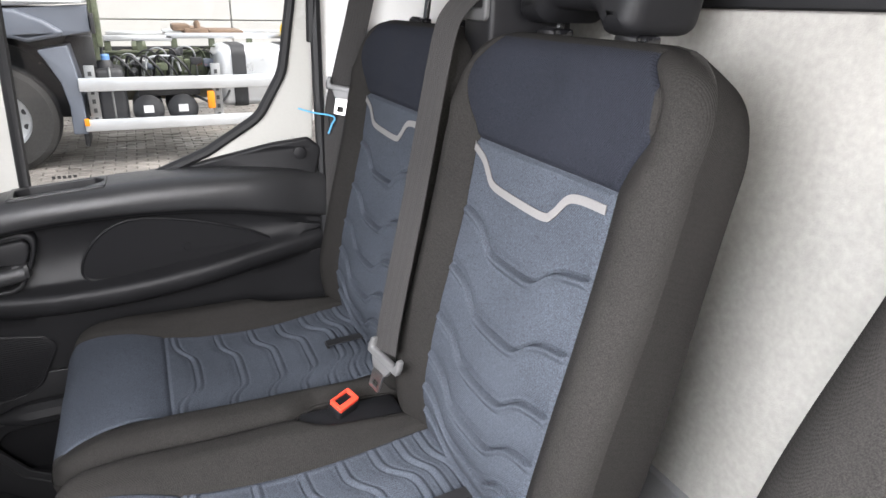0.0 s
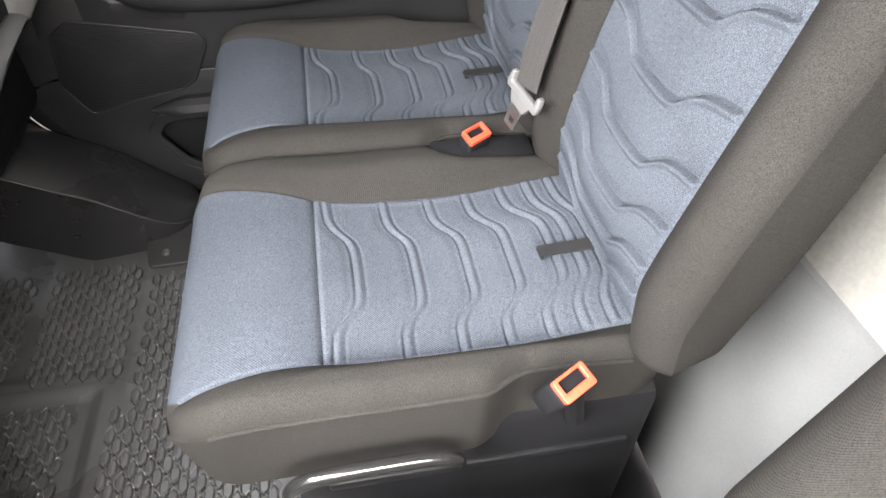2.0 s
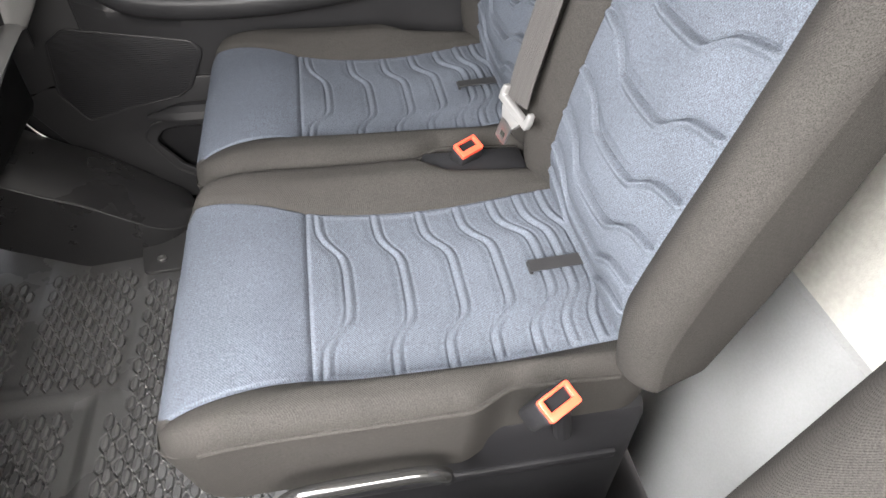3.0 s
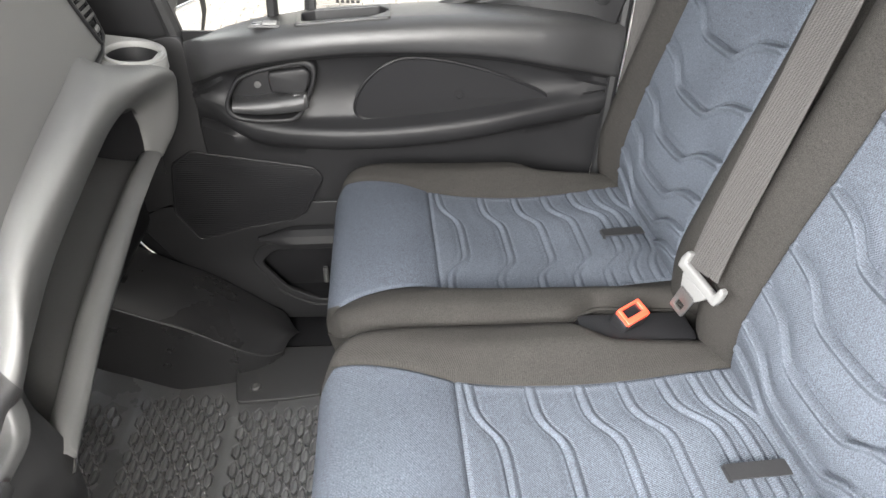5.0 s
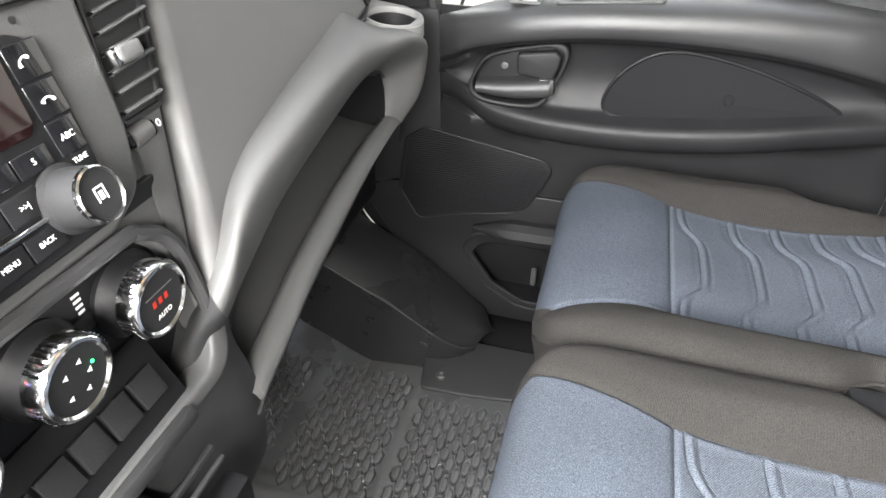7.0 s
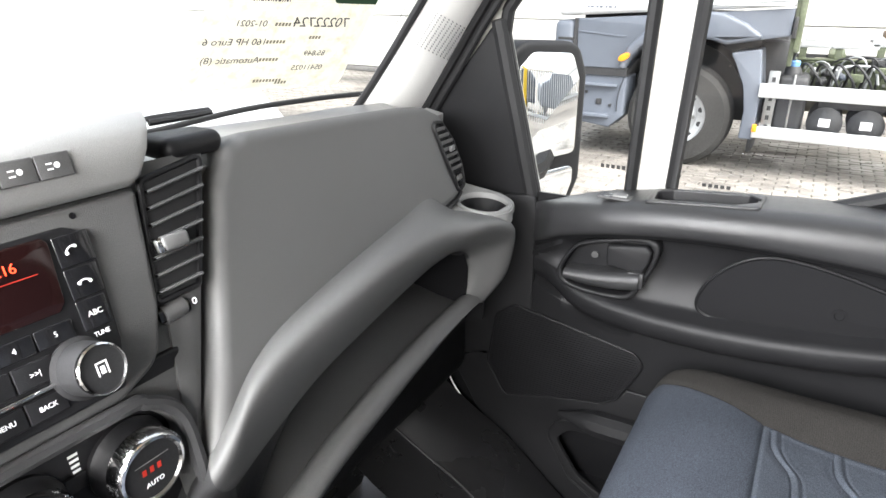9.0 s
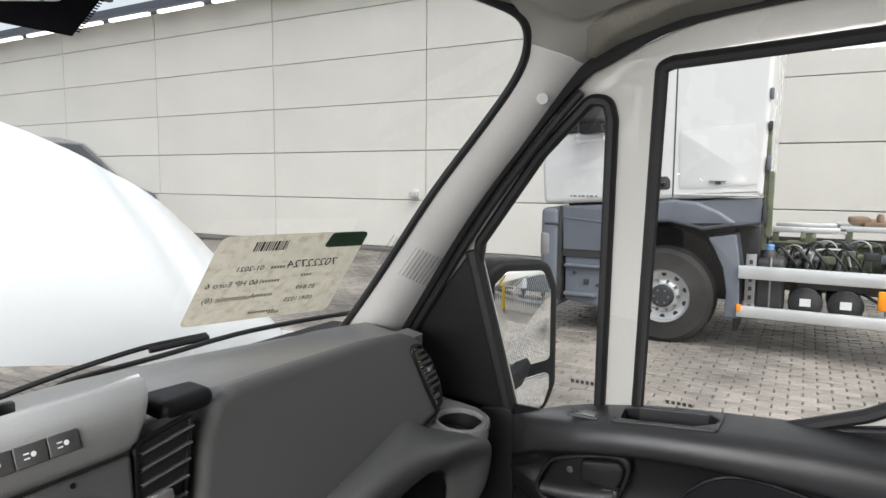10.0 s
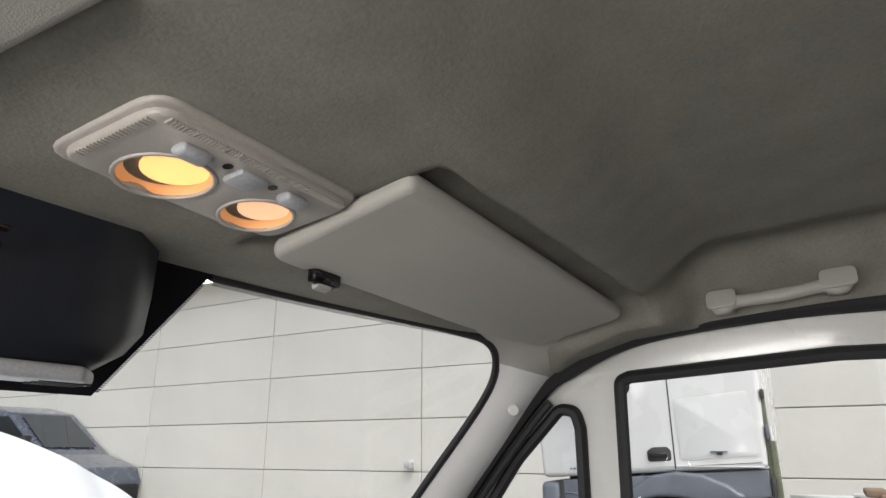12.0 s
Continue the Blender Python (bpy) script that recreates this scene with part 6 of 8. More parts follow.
# cup holder at the right end
cup = thing("cup_holder", "round cup holder moulded into the dashboard end", "cup holder")
cc = Vector((0.643, 1.145, 0.714))
tilt = (-0.05, -0.10, 1)
part("cup_rim", lathe([(0.039, -0.006), (0.0395, 0.001), (0.041, 0.003), (0.044, 0.0025), (0.047, -0.003), (0.049, -0.020)], cc, tilt, 44, False), M_PLASTIC_L, cup)
part("cup_well", lathe([(0.0398, 0.0), (0.036, -0.03), (0.030, -0.055), (0.002, -0.056)], cc, tilt, 40, False), M_PLASTIC_D, cup, "dark well")
part("cup_shelf", mapped(cut([rounded([(0.575, 1.112), (0.688, 1.104), (0.710, 1.145), (0.712, 1.24), (0.565, 1.24)], [0.02, 0.035, 0.03, 0.01, 0.01]), ellipse(0.643, 1.145, 0.0415, 0.0415)], 0.02, 0.006), lambda u, v, h: (u, v, 0.7125 + h + 0.05 * (u - 0.64) + 0.10 * (v - 1.14))), M_PLASTIC_L, cup, "flat top round the cup holder")
# gear lever, its chrome and lit top
lever = thing("gear_lever", "gear lever with chrome-rimmed knob and lit marking", "gear lever")
part("knob", lathe([(0.012, -0.05), (0.03, -0.03), (0.039, -0.008), (0.039, 0.004), (0.030, 0.010), (0.012, 0.013)], (-0.322, 0.985, 0.774), (0.1, -0.35, 1), 32), M_KNOB, lever)
part("knob_ring", lathe([(0.039, 0.003), (0.0415, 0.006), (0.040, 0.010), (0.037, 0.009)], (-0.322, 0.985, 0.774), (0.1, -0.35, 1), 32, False), M_CHROME, lever, "chrome ring")
part("knob_light", lathe([(0.004, 0.011), (0.004, 0.0145)], (-0.316, 0.992, 0.774), (0.1, -0.35, 1), 12), glowing("orange_light", (1.0, 0.3, 0.03), 3.0), lever)
part("shaft", tube([(-0.318, 1.0, 0.755), (-0.325, 1.06, 0.60)], 0.01, 10), M_CHROME, lever)
part("gaiter", lathe([(0.06, 0), (0.05, 0.03), (0.03, 0.09), (0.014, 0.12)], (-0.325, 1.06, 0.50), (0, -0.3, 1), 20), M_PLASTIC_D, lever)

# ---- floor mat and footwell ----
mat_thing = thing("floor_mat", "black rubber floor mat with raised hexagon studs", "floor mat")
def sunken(x, y):
    """A deeper well in the front corner of the mat."""
    return sstep(0.268, 0.236, x) * sstep(1.118, 1.150, y)


def mat_z(x, y):
    z = 0.004 + 0.34 * max(0.0, y - 1.285) ** 1.25 - 0.016 * sunken(x, y)
    z += 0.003 * math.exp(-((y - 1.082) / 0.016) ** 2) * sstep(0.20, 0.26, x)
    z += 0.004 * math.exp(-((x - 0.285) / 0.012) ** 2) * sstep(1.10, 1.15, y)
    return z + 0.03 * max(0.0, x - 0.60)


def stud_mesh(k):
    a, b = 0.0155, 0.0063
    hexa = [(-a, 0), (-a * 0.55, b * 0.92), (0, b), (a * 0.55, b * 0.92), (a, 0), (a * 0.55, -b * 0.92), (0, -b), (-a * 0.55, -b * 0.92)]
    V = [(x, y, -0.009) for x, y in hexa] + [(x, y, 0.0008) for x, y in hexa] + [(x * 0.90, y * 0.82, 0.0018 - 0.0004 * k) for x, y in hexa]
    F = [(r + i, r + (i + 1) % 8, r + 8 + (i + 1) % 8, r + 8 + i) for r in (0, 8) for i in range(8)] + [tuple(range(16, 24))]
    return V, F


studs = []
for i in range(-12, 8):
    for j in range(-14, 12):
        for s in (0, 1):
            # two stud fields, right and left of the smooth channel, and the fields in the well and on the toe board
            for x0, y0, ok in ((0.270, 1.061, lambda x, y: y < 1.066 and x < 0.585),
                               (0.192, 1.093, lambda x, y: 1.07 < y < 1.10 and x < 0.20),
                               (0.292, 1.103, lambda x, y: 1.098 < y < 1.272 and 0.285 < x < 0.585),
                               (0.220, 1.194, lambda x, y: 1.176 < y < 1.31 and x < 0.228),
                               (0.355, 1.311, lambda x, y: 1.305 < y < 1.40 and 0.30 < x < 0.565)):
                x, y = x0 + 0.0428 * i + 0.0214 * s, y0 + 0.0293 * j + 0.01465 * s
                if ok(x, y) and -0.16 < x and y > 0.80 and not (x > 0.535 and y < 1.075):
                    studs.append((x, y, mat_z(x, y)))
# the sheet, with a moat sunk round every stud
mx = np.concatenate((np.linspace(-0.30, -0.17, 12), np.arange(-0.165, 0.605, 0.00125), np.linspace(0.61, 0.70, 10)))
my = np.concatenate((np.linspace(0.30, 0.78, 50), np.arange(0.785, 1.42, 0.00125), np.linspace(1.425, 1.46, 6)))
mz = np.array([[mat_z(x, y) for x in mx] for y in my])
for sx, sy, sz in studs:
    i0, i1 = np.searchsorted(mx, (sx - 0.024, sx + 0.024))
    j0, j1 = np.searchsorted(my, (sy - 0.013, sy + 0.013))
    du, dv = np.abs(mx[i0:i1] - sx)[None, :], np.abs(my[j0:j1] - sy)[:, None]
    gap_d = np.maximum(dv - 0.0063, (du / 0.0155 + 0.49 * dv / 0.0063 - 1) * 0.0099)
    mz[j0:j1, i0:i1] -= 0.0075 * np.clip((0.0031 - gap_d) / 0.0009, 0, 1)
nx = len(mx)
V = [(float(x), float(y), float(mz[j, i])) for j, y in enumerate(my) for i, x in enumerate(mx)]
F = [(j * nx + i, j * nx + i + 1, j * nx + nx + i + 1, j * nx + nx + i) for j in range(len(my) - 1) for i in range(nx - 1)]
m = bpy.data.meshes.new("mat_sheet")
m.from_pydata(V, [], F)
m.polygons.foreach_set("use_smooth", [True] * len(F))
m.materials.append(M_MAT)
new("mat_sheet", m).parent = mat_thing
studs.sort(key=lambda p: abs(p[0] - 0.36) + abs(p[1] - 1.08))
sm = [bpy.data.meshes.new("mat_stud") for k in range(2)]
for k, m in enumerate(sm):
    v, f = stud_mesh(k)
    m.from_pydata(v, [], f)
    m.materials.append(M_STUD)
rest = []
for k, (x, y, z) in enumerate(studs):
    mt = Matrix.Translation((x, y, z))
    if k < 300:
        ob = new("mat_stud", sm[k % 2])
        ob.parent = mat_thing
        ob.matrix_basis = mt
    else:
        rest.append(moved(stud_mesh(k % 2), mt))
if rest:
    V, F = join(*rest)
    m = bpy.data.meshes.new("mat_studs")
    m.from_pydata(V, [], F)
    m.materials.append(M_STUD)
    ob = new("mat_studs", m)
    ob.parent = mat_thing
    tagged(ob, kind="stuff")

# moulded wheel arch beside the footwell and the retainer plate
archc = thing("footwell_cover", "black moulded wheel arch cover beside the footwell", "wheel arch cover")
hems = curve_pts([(0.560, 1.42, 0.375), (0.570, 1.34, 0.305), (0.580, 1.28, 0.262), (0.586, 1.22, 0.224), (0.592, 1.16, 0.190), (0.600, 1.10, 0.142), (0.613, 1.05, 0.098), (0.632, 1.015, 0.070), (0.656, 0.990, 0.056)], 5)
rows = []
for k, p in enumerate(hems):
    f = k / (len(hems) - 1)
    top = p.z + 0.014 + 0.016 * f
    side = top - 0.012 - 0.02 * f
    wall = 0.768 - 0.05 * sstep(0.82, 1.0, f)
    end = math.sqrt(max(0.0, 1 - max(0.0, (f - 0.84) / 0.16) ** 2))
    r = [(p.x + 0.012, p.y + 0.004, max(0.012, p.z - 0.20)), (p.x + 0.006, p.y + 0.002, max(0.012, p.z - 0.06)), (p.x + 0.002, p.y, p.z - 0.010), (p.x, p.y, p.z)]
    for t in np.linspace(0.08, 1.0, 10):
        x = p.x + (wall - p.x) * t
        r.append((x, p.y - 0.03 * t * f, p.z + ((top - p.z) * math.sin(min(t / 0.45, 1.0) * math.pi / 2) + (side - top) * max(0.0, (t - 0.45) / 0.55) ** 1.6) * (0.4 + 0.6 * end)))
    rows.append(r)
part("cover", loft(rows), M_COVER, archc, sharp=60)
part("cover_piping", tube([p + Vector((-0.001, 0.0, 0.001)) for p in hems], 0.0028, 6), M_STACK, archc)
rows = [[(0.30 + 0.34 * t, 1.42 - 0.12 * t * s, 0.02 + 0.36 * s) for t in np.linspace(0, 1, 8)] for s in np.linspace(0, 1, 6)]
part("toe_board", loft(rows), M_COVER, archc, sharp=60)
plate = thing("retainer_plate", "dark plastic retainer plate with a screw on the floor", "plate")
part("plate", mapped(cut([rounded([(0.540, 1.075), (0.545, 0.97), (0.56, 0.84), (0.68, 0.84), (0.68, 1.0), (0.64, 1.09)], 0.015)], 0.008, 0.003), lambda u, v, h: (u, v, 0.030 + h + 0.12 * max(0, u - 0.53))), M_STACK, plate)
part("screw", lathe([(0.010, -0.002), (0.010, 0.002), (0.006, 0.004), (0.004, 0.003)], (0.575, 1.040, 0.037), (0, 0, 1), 18), M_STEEL, plate)
wire = thing("door_seal_wire", "thin pale edge of the door seal along the sill", "door seal")
part("strip", tube(curve_pts([(0.768, 1.30, 0.35), (0.768, 1.284, 0.308), (0.768, 1.246, 0.245), (0.768, 1.152, 0.175), (0.768, 1.07, 0.109), (0.768, 1.015, 0.062)], 6), 0.0016, 6), M_PILLAR, wire)

# ---- overhead ----
lamp = thing("overhead_lamp", "frosted cabin lamp unit with two reading lights, one glowing", "lamp")
LA, LB, LC, LD = Vector((-0.170, 0.967, 1.360)), Vector((-0.167, 0.866, 1.372)), Vector((0.020, 0.866, 1.372)), Vector((0.024, 0.969, 1.360))


def lampf(u, v, h):
    """u along the unit (0 to 1), v from front to rear (0 to 1), h downwards."""
    p = LA * (1 - u) * (1 - v) + LD * u * (1 - v) + LC * u * v + LB * (1 - u) * v
    h -= 0.006
    return p.x, p.y - 0.2 * h, p.z - h


def lamp_plate(poly, thick, bev, h, fn=lampf):
    # work in real lengths, then squeeze to the unit square
    s = cut(poly, thick, bev)
    return mapped(s, lambda x, y, z: fn(x / 0.205, y / 0.095, z + h))


R = rounded([(0, 0), (0.205, 0), (0.205, 0.095), (0, 0.095)], 0.02)
R2 = rounded([(0.006, 0.006), (0.199, 0.006), (0.199, 0.089), (0.006, 0.089)], 0.017)
h1, h2 = ellipse(0.066, 0.0315, 0.034, 0.0285), ellipse(0.156, 0.0305, 0.031, 0.0260)
part("base", lamp_plate([R, ellipse(0.066, 0.0325, 0.036, 0.0300), ellipse(0.156, 0.0315, 0.033, 0.0278)], 0.012, 0.003, 0.0095), M_LENS, lamp)
part("lens", lamp_plate([R2, h1, h2], 0.010, 0.003, 0.014), M_LENS, lamp, "frosted clear lens")
for nm, c, r, mt in (("reading_light", (0.066, 0.0315), (0.034, 0.0285), M_BULB), ("reading_light", (0.156, 0.0305), (0.031, 0.0260), M_BULB_DIM)):
    bowl = [[lampf((c[0] + r[0] * f * math.cos(a)) / 0.205, (c[1] + r[1] * f * math.sin(a)) / 0.095, h) for a in np.linspace(0, 2 * math.pi, 33)[:-1]] for f, h in ((0.96, 0.0125), (0.90, 0.009), (0.78, 0.0066), (0.5, 0.0056), (0.1, 0.0052))]
    d = part(nm, loft(bowl, True), M_BOWL, lamp, "amber glowing reading light" if mt is M_BULB else "dim amber reading light")
    part("bulb", lamp_plate([ellipse(c[0] + r[0] * 0.14, c[1] + r[1] * 0.16, r[0] * 0.72, r[1] * 0.70)], 0.002, 0.0005, 0.0088), mt, d)
    rg = [Vector(lampf(x / 0.205, y / 0.095, 0.0135)) for x, y in ellipse(c[0], c[1], r[0], r[1])]
    part("rim", tube(rg, 0.0018, 6, True), M_LENS, d)
ser = []
for k in range(60):
    u = 0.018 + k * 0.0029
    ser.append(mapped(box(u, u + 0.0014, 0.081, 0.087, 0.013, 0.0152), lambda x, y, z: lampf(x / 0.205, y / 0.095, z)))
for k in range(20):
    v = 0.02 + k * 0.003
    ser.append(mapped(box(0.008, 0.014, v, v + 0.0014, 0.013, 0.0152), lambda x, y, z: lampf(x / 0.205, y / 0.095, z)))
tagged(part("serration", join(*ser), M_LENS, lamp), kind="stuff")
for u in (0.052, 0.150):
    s = part("rocker", mapped(box(u - 0.013, u + 0.013, 0.062, 0.075, 0.013, 0.021, 0.004, 3), lambda x, y, z: lampf(x / 0.205, y / 0.095, z)), M_GREYLENS, lamp)
part("centre_lens", mapped(box(0.090, 0.117, 0.056, 0.075, 0.013, 0.0185, 0.003), lambda x, y, z: lampf(x / 0.205, y / 0.095, z)), M_GREYLENS, lamp, "ribbed clear lens")
for u in (0.082, 0.127):
    part("hole", mapped(lathe([(0.0035, 0.0138), (0.0035, 0.0146)], (u, 0.0695, 0), (0, 0, 1), 12), lambda x, y, z: lampf(x / 0.205, y / 0.095, z)), M_GLOSS, lamp)

def sun_visor(label, side):
    """side 1 for the passenger, -1 for its mirror image."""
    back = 0.5 - 0.5 * side
    visor = thing("sun_visor", label, "sun visor", "sun visors")
    VA, VB, VC, VD = Vector((0.030, 0.975, 1.347)), Vector((0.010, 0.810, 1.374)), Vector((0.550, 0.793, 1.367)), Vector((0.582, 0.950, 1.337))

    def visf(x, y, z):
        u, v = x / 0.53, y / 0.17
        p = VA * (1 - u) * (1 - v) + VD * u * (1 - v) + VC * u * v + VB * (1 - u) * v
        return -0.1 + (p.x + 0.1) * side + back * -0.013, p.y - back * 0.002, p.z - z + back * 0.002

    vo = rounded([(0.0, 0.0), (0.045, -0.002), (0.052, 0.008), (0.085, 0.008), (0.092, -0.002), (0.30, -0.006), (0.462, -0.004), (0.474, 0.005), (0.500, 0.003), (0.527, 0.018), (0.53, 0.165), (0.0, 0.165)], [0.02, 0.005, 0.005, 0.005, 0.005, 0.1, 0.006, 0.006, 0.012, 0.02, 0.022, 0.012])
    part("visor_flap", mapped(cut([vo], 0.018, 0.008, None, 4), lambda x, y, z: visf(x, y, z + 0.006)), M_VISOR, visor, sharp=50)
    part("visor_clip", mapped(box(0.059, 0.078, -0.005, 0.006, -0.008, 0.0185, 0.003), visf), M_GRIP, visor, "pale plastic clip")
    part("clip_recess", mapped(box(0.051, 0.087, -0.003, 0.010, -0.012, 0.0150, 0.004), visf), M_GLOSS, visor)
    return visor


visor = sun_visor("folded grey vinyl sun visor of the passenger side", 1)
sun_visor("folded grey vinyl sun visor of the driver's side", -1)

handle = thing("grab_handle", "grey roof grab handle above the door", "grab handle")
def grip_at(t):
    """Middle line of the handle, from its front cap to its rear cap."""
    return Vector((0.628 - 0.010 * math.sin(math.pi * t), 0.690 - 0.178 * t, 1.383 + 0.016 * t - 0.007 * math.sin(math.pi * t)))


rows = []
for t in np.linspace(0, 1, 34):
    p = grip_at(t)
    end = min(t, 1 - t)
    wide = 0.0085 + 0.010 * sstep(0.22, 0.10, end) + 0.001 * sstep(0.35, 0.5, end)
    wide *= math.sqrt(max(0.02, 1 - max(0.0, (0.03 - end) / 0.034) ** 2))
    deep = 0.008 + 0.003 * sstep(0.22, 0.10, end)
    up, out = Vector((0.35, 0, 0.94)), Vector((-0.94, 0, 0.35))
    rows.append([p + up * (wide * math.copysign(abs(math.sin(a)) ** 0.8, math.sin(a))) + out * (deep * math.cos(a)) for a in np.linspace(0, 2 * math.pi, 19)[:-1]])
part("grip", loft(rows, True), M_GRIP, handle, sharp=60)
for t in (0.085, 0.905):
    p = grip_at(t)
    half = 0.020 if t < 0.5 else 0.022
    cap = cut([rounded([(-half, -0.0145), (half, -0.0145), (half, 0.0145), (-half, 0.0145)], 0.009)], 0.004, 0.0012)
    part("end_cap", mapped(cap, lambda u, v, h, p=p: tuple(p + Vector((0, -1, 0.06)) * u + Vector((0.35, 0, 0.94)) * v + Vector((-0.94, 0, 0.35)) * (h + 0.0125))), M_GRIP, handle)
    part("mount", box(p.x, p.x + 0.05, p.y - 0.014, p.y + 0.014, p.z - 0.010, p.z + 0.012, 0.004), M_GRIP, handle)

house = thing("mirror_housing", "dark sensor and mirror console at the top of the windscreen", "sensor housing")
rows = []
for s, (y, z, grow) in zip(np.linspace(0, 1, 7), ((1.032, 1.356, -0.004), (1.040, 1.330, 0.0), (1.047, 1.300, 0.004), (1.052, 1.268, 0.004), (1.060, 1.250, -0.006), (1.085, 1.236, -0.018), (1.15, 1.240, -0.024))):
    x1 = -0.005 + grow
    r = []
    for t in np.linspace(0, 1, 12):
        x = -0.46 + (x1 + 0.46) * t
        k = sstep(0.9, 1.0, t)
        r.append((x, y + 0.03 * k * k, z + 0.012 * k))
    r.append((x1 + 0.004, y + 0.08, z + 0.03))
    r.append((x1 - 0.006, y + 0.14, z + 0.02))
    rows.append(r)
part("cover", loft(rows), M_HOUSING, house, sharp=55)
part("vent_slot", box(-0.235, -0.155, 1.012, 1.018, 1.318, 1.322, 0.001), M_GLOSS, house)
part("vent_slot", box(-0.235, -0.155, 1.018, 1.024, 1.308, 1.312, 0.001), M_GLOSS, house)
part("base_trim", cut([rounded([(-0.46, 1.060), (-0.06, 1.060), (-0.034, 1.09), (-0.045, 1.15), (-0.46, 1.17)], 0.012)], 0.012, 0.004, lambda u, v, h: (u, v, 1.2335 - h * 1.0 + 0.10 * max(0, v - 1.10))), M_GREYLENS, house, "pale grey underside")
for k in range(3):
    part("slit", box(-0.085, -0.045, 1.075 + k * 0.010, 1.078 + k * 0.010, 1.2325, 1.2338), M_PLASTIC_D, house)

# card behind the windscreen
card = thing("price_card", "printed paper card with a green corner stuck to the windscreen", "card")
K = [Vector((0.295, 0, 1.045)), Vector((0.541, 0, 1.041)), Vector((0.570, 0, 0.895)), Vector((0.311, 0, 0.905))]


def cardf(u, v, h):
    """u from 0 to 1 across, v from 0 at the lower edge to 1, h inwards."""
    p = K[3] * (1 - u) * (1 - v) + K[2] * u * (1 - v) + K[1] * u * v + K[0] * (1 - u) * v
    return on_screen(p.x, p.z, 0.004 + h)


grid = [[(u, v, 0) for u in np.linspace(0, 1, 50)] for v in np.linspace(0, 1, 34)]
def card_cut(u, v, h):
    # rounded corners
    cu, cv = min(max(u, 0.05), 0.95), min(max(v, 0.08), 0.92)
    du, dv = (u - cu) / 0.05, (v - cv) / 0.08
    k = max(1.0, math.hypot(du, dv))
    return cardf(cu + du / k * 0.05, cv + dv / k * 0.08, h)


part("sheet", mapped(loft(grid), card_cut), M_CARD, card)


def cardrect(u0, u1, v0, v1, mat, name="print_bar"):
    part(name, mapped(loft([[(u, v, 0.0008) for u in np.linspace(u0, u1, 5)] for v in np.linspace(v0, v1, 3)]), cardf), mat, card)


part("green_corner", mapped(cut([rounded([(0.71, 0.83), (0.998, 0.83), (0.998, 0.995), (0.73, 0.995)], [0.04, 0.0, 0.05, 0.03])], 0.0, 0), lambda u, v, h: cardf(u, v, 0.0008)), M_GREENINK, card)
for i in range(8):
    cardrect(0.77 + i * 0.021, 0.785 + i * 0.021, 0.895, 0.925, M_WHITE, "logo_bar")
ub = 0.23
for i, w in enumerate((2, 1, 1, 3, 1, 2, 1, 1, 2, 3, 1, 1, 2, 1)):
    cardrect(ub, ub + 0.0055 * w, 0.83, 0.93, M_INK, "barcode_bar")
    ub += 0.0055 * (w + 1.3)


def cardtext(text, u, v, size):
    # seen from behind, so the print runs backwards
    p0, px, py = Vector(cardf(u, v, 0.0012)), Vector(cardf(u + 0.01, v, 0.0012)), Vector(cardf(u, v + 0.01, 0.0012))
    ex, ey = (px - p0).normalized(), (py - p0).normalized()
    ez = ex.cross(ey)
    m = Matrix(((-ex.x, ey.x, ez.x, p0.x), (-ex.y, ey.y, ez.y, p0.y), (-ex.z, ey.z, ez.z, p0.z), (0, 0, 0, 1)))
    words(text, size, M_INK, card, m, "card_print", 0.00005)


cardtext("70222724", 0.69, 0.655, 0.023)
cardtext("01-2021", 0.27, 0.64, 0.014)
cardtext("160 HP Euro 6", 0.22, 0.475, 0.0155)
cardtext("Automatic (8)", 0.23, 0.305, 0.0155)
cardtext("85.849", 0.73, 0.36, 0.0135)
cardtext("05411025", 0.72, 0.215, 0.0135)
for u, v, n in ((0.70, 0.50, 4), (0.47, 0.62, 5), (0.47, 0.46, 6), (0.47, 0.29, 6), (0.52, 0.075, 9), (0.60, 0.05, 4)):
    for i in range(n):
        cardrect(u - 0.012 * n + i * 0.02, u - 0.012 * n + i * 0.02 + 0.013, v, v + 0.03, M_OLIVE)

# bonnet standing open in front of the windscreen
bonnet = thing("bonnet", "white van bonnet raised in front of the windscreen", "bonnet")
top_pts = [(-0.10, 1.275), (0.10, 1.262), (0.30, 1.222), (0.475, 1.158), (0.612, 1.085), (0.70, 1.015), (0.775, 0.945), (0.84, 0.86), (0.90, 0.775)]
hc = curve_pts([(x, 0, z) for x, z in top_pts], 5)
rows = []
for p in [Vector((-0.2 - q.x, 0, q.z)) for q in hc[::-1]][:-1] + hc:
    r = []
    for t in np.linspace(0, 1, 14):
        z0 = 0.895 - 0.14 * abs(p.x + 0.1) - 0.12 * (p.x + 0.1) ** 2
        z = z0 + (p.z - z0) * t
        bulge = 0.10 * math.sin(math.pi * t) * 0.6
        crease = -0.012 * math.exp(-((abs(p.x + 0.1) - 0.62 - 0.10 * (1 - t)) / 0.035) ** 2) * sstep(0.0, 0.3, t)
        r.append((p.x * (0.96 + 0.04 * t), 1.66 + 0.24 * t - bulge - crease, z))
    rows.append(r)
part("panel", thicken(loft(rows), -0.004), M_HOODW, bonnet, sharp=60)
wing = thing("front_wing", "white front wing below the raised bonnet", "wing")
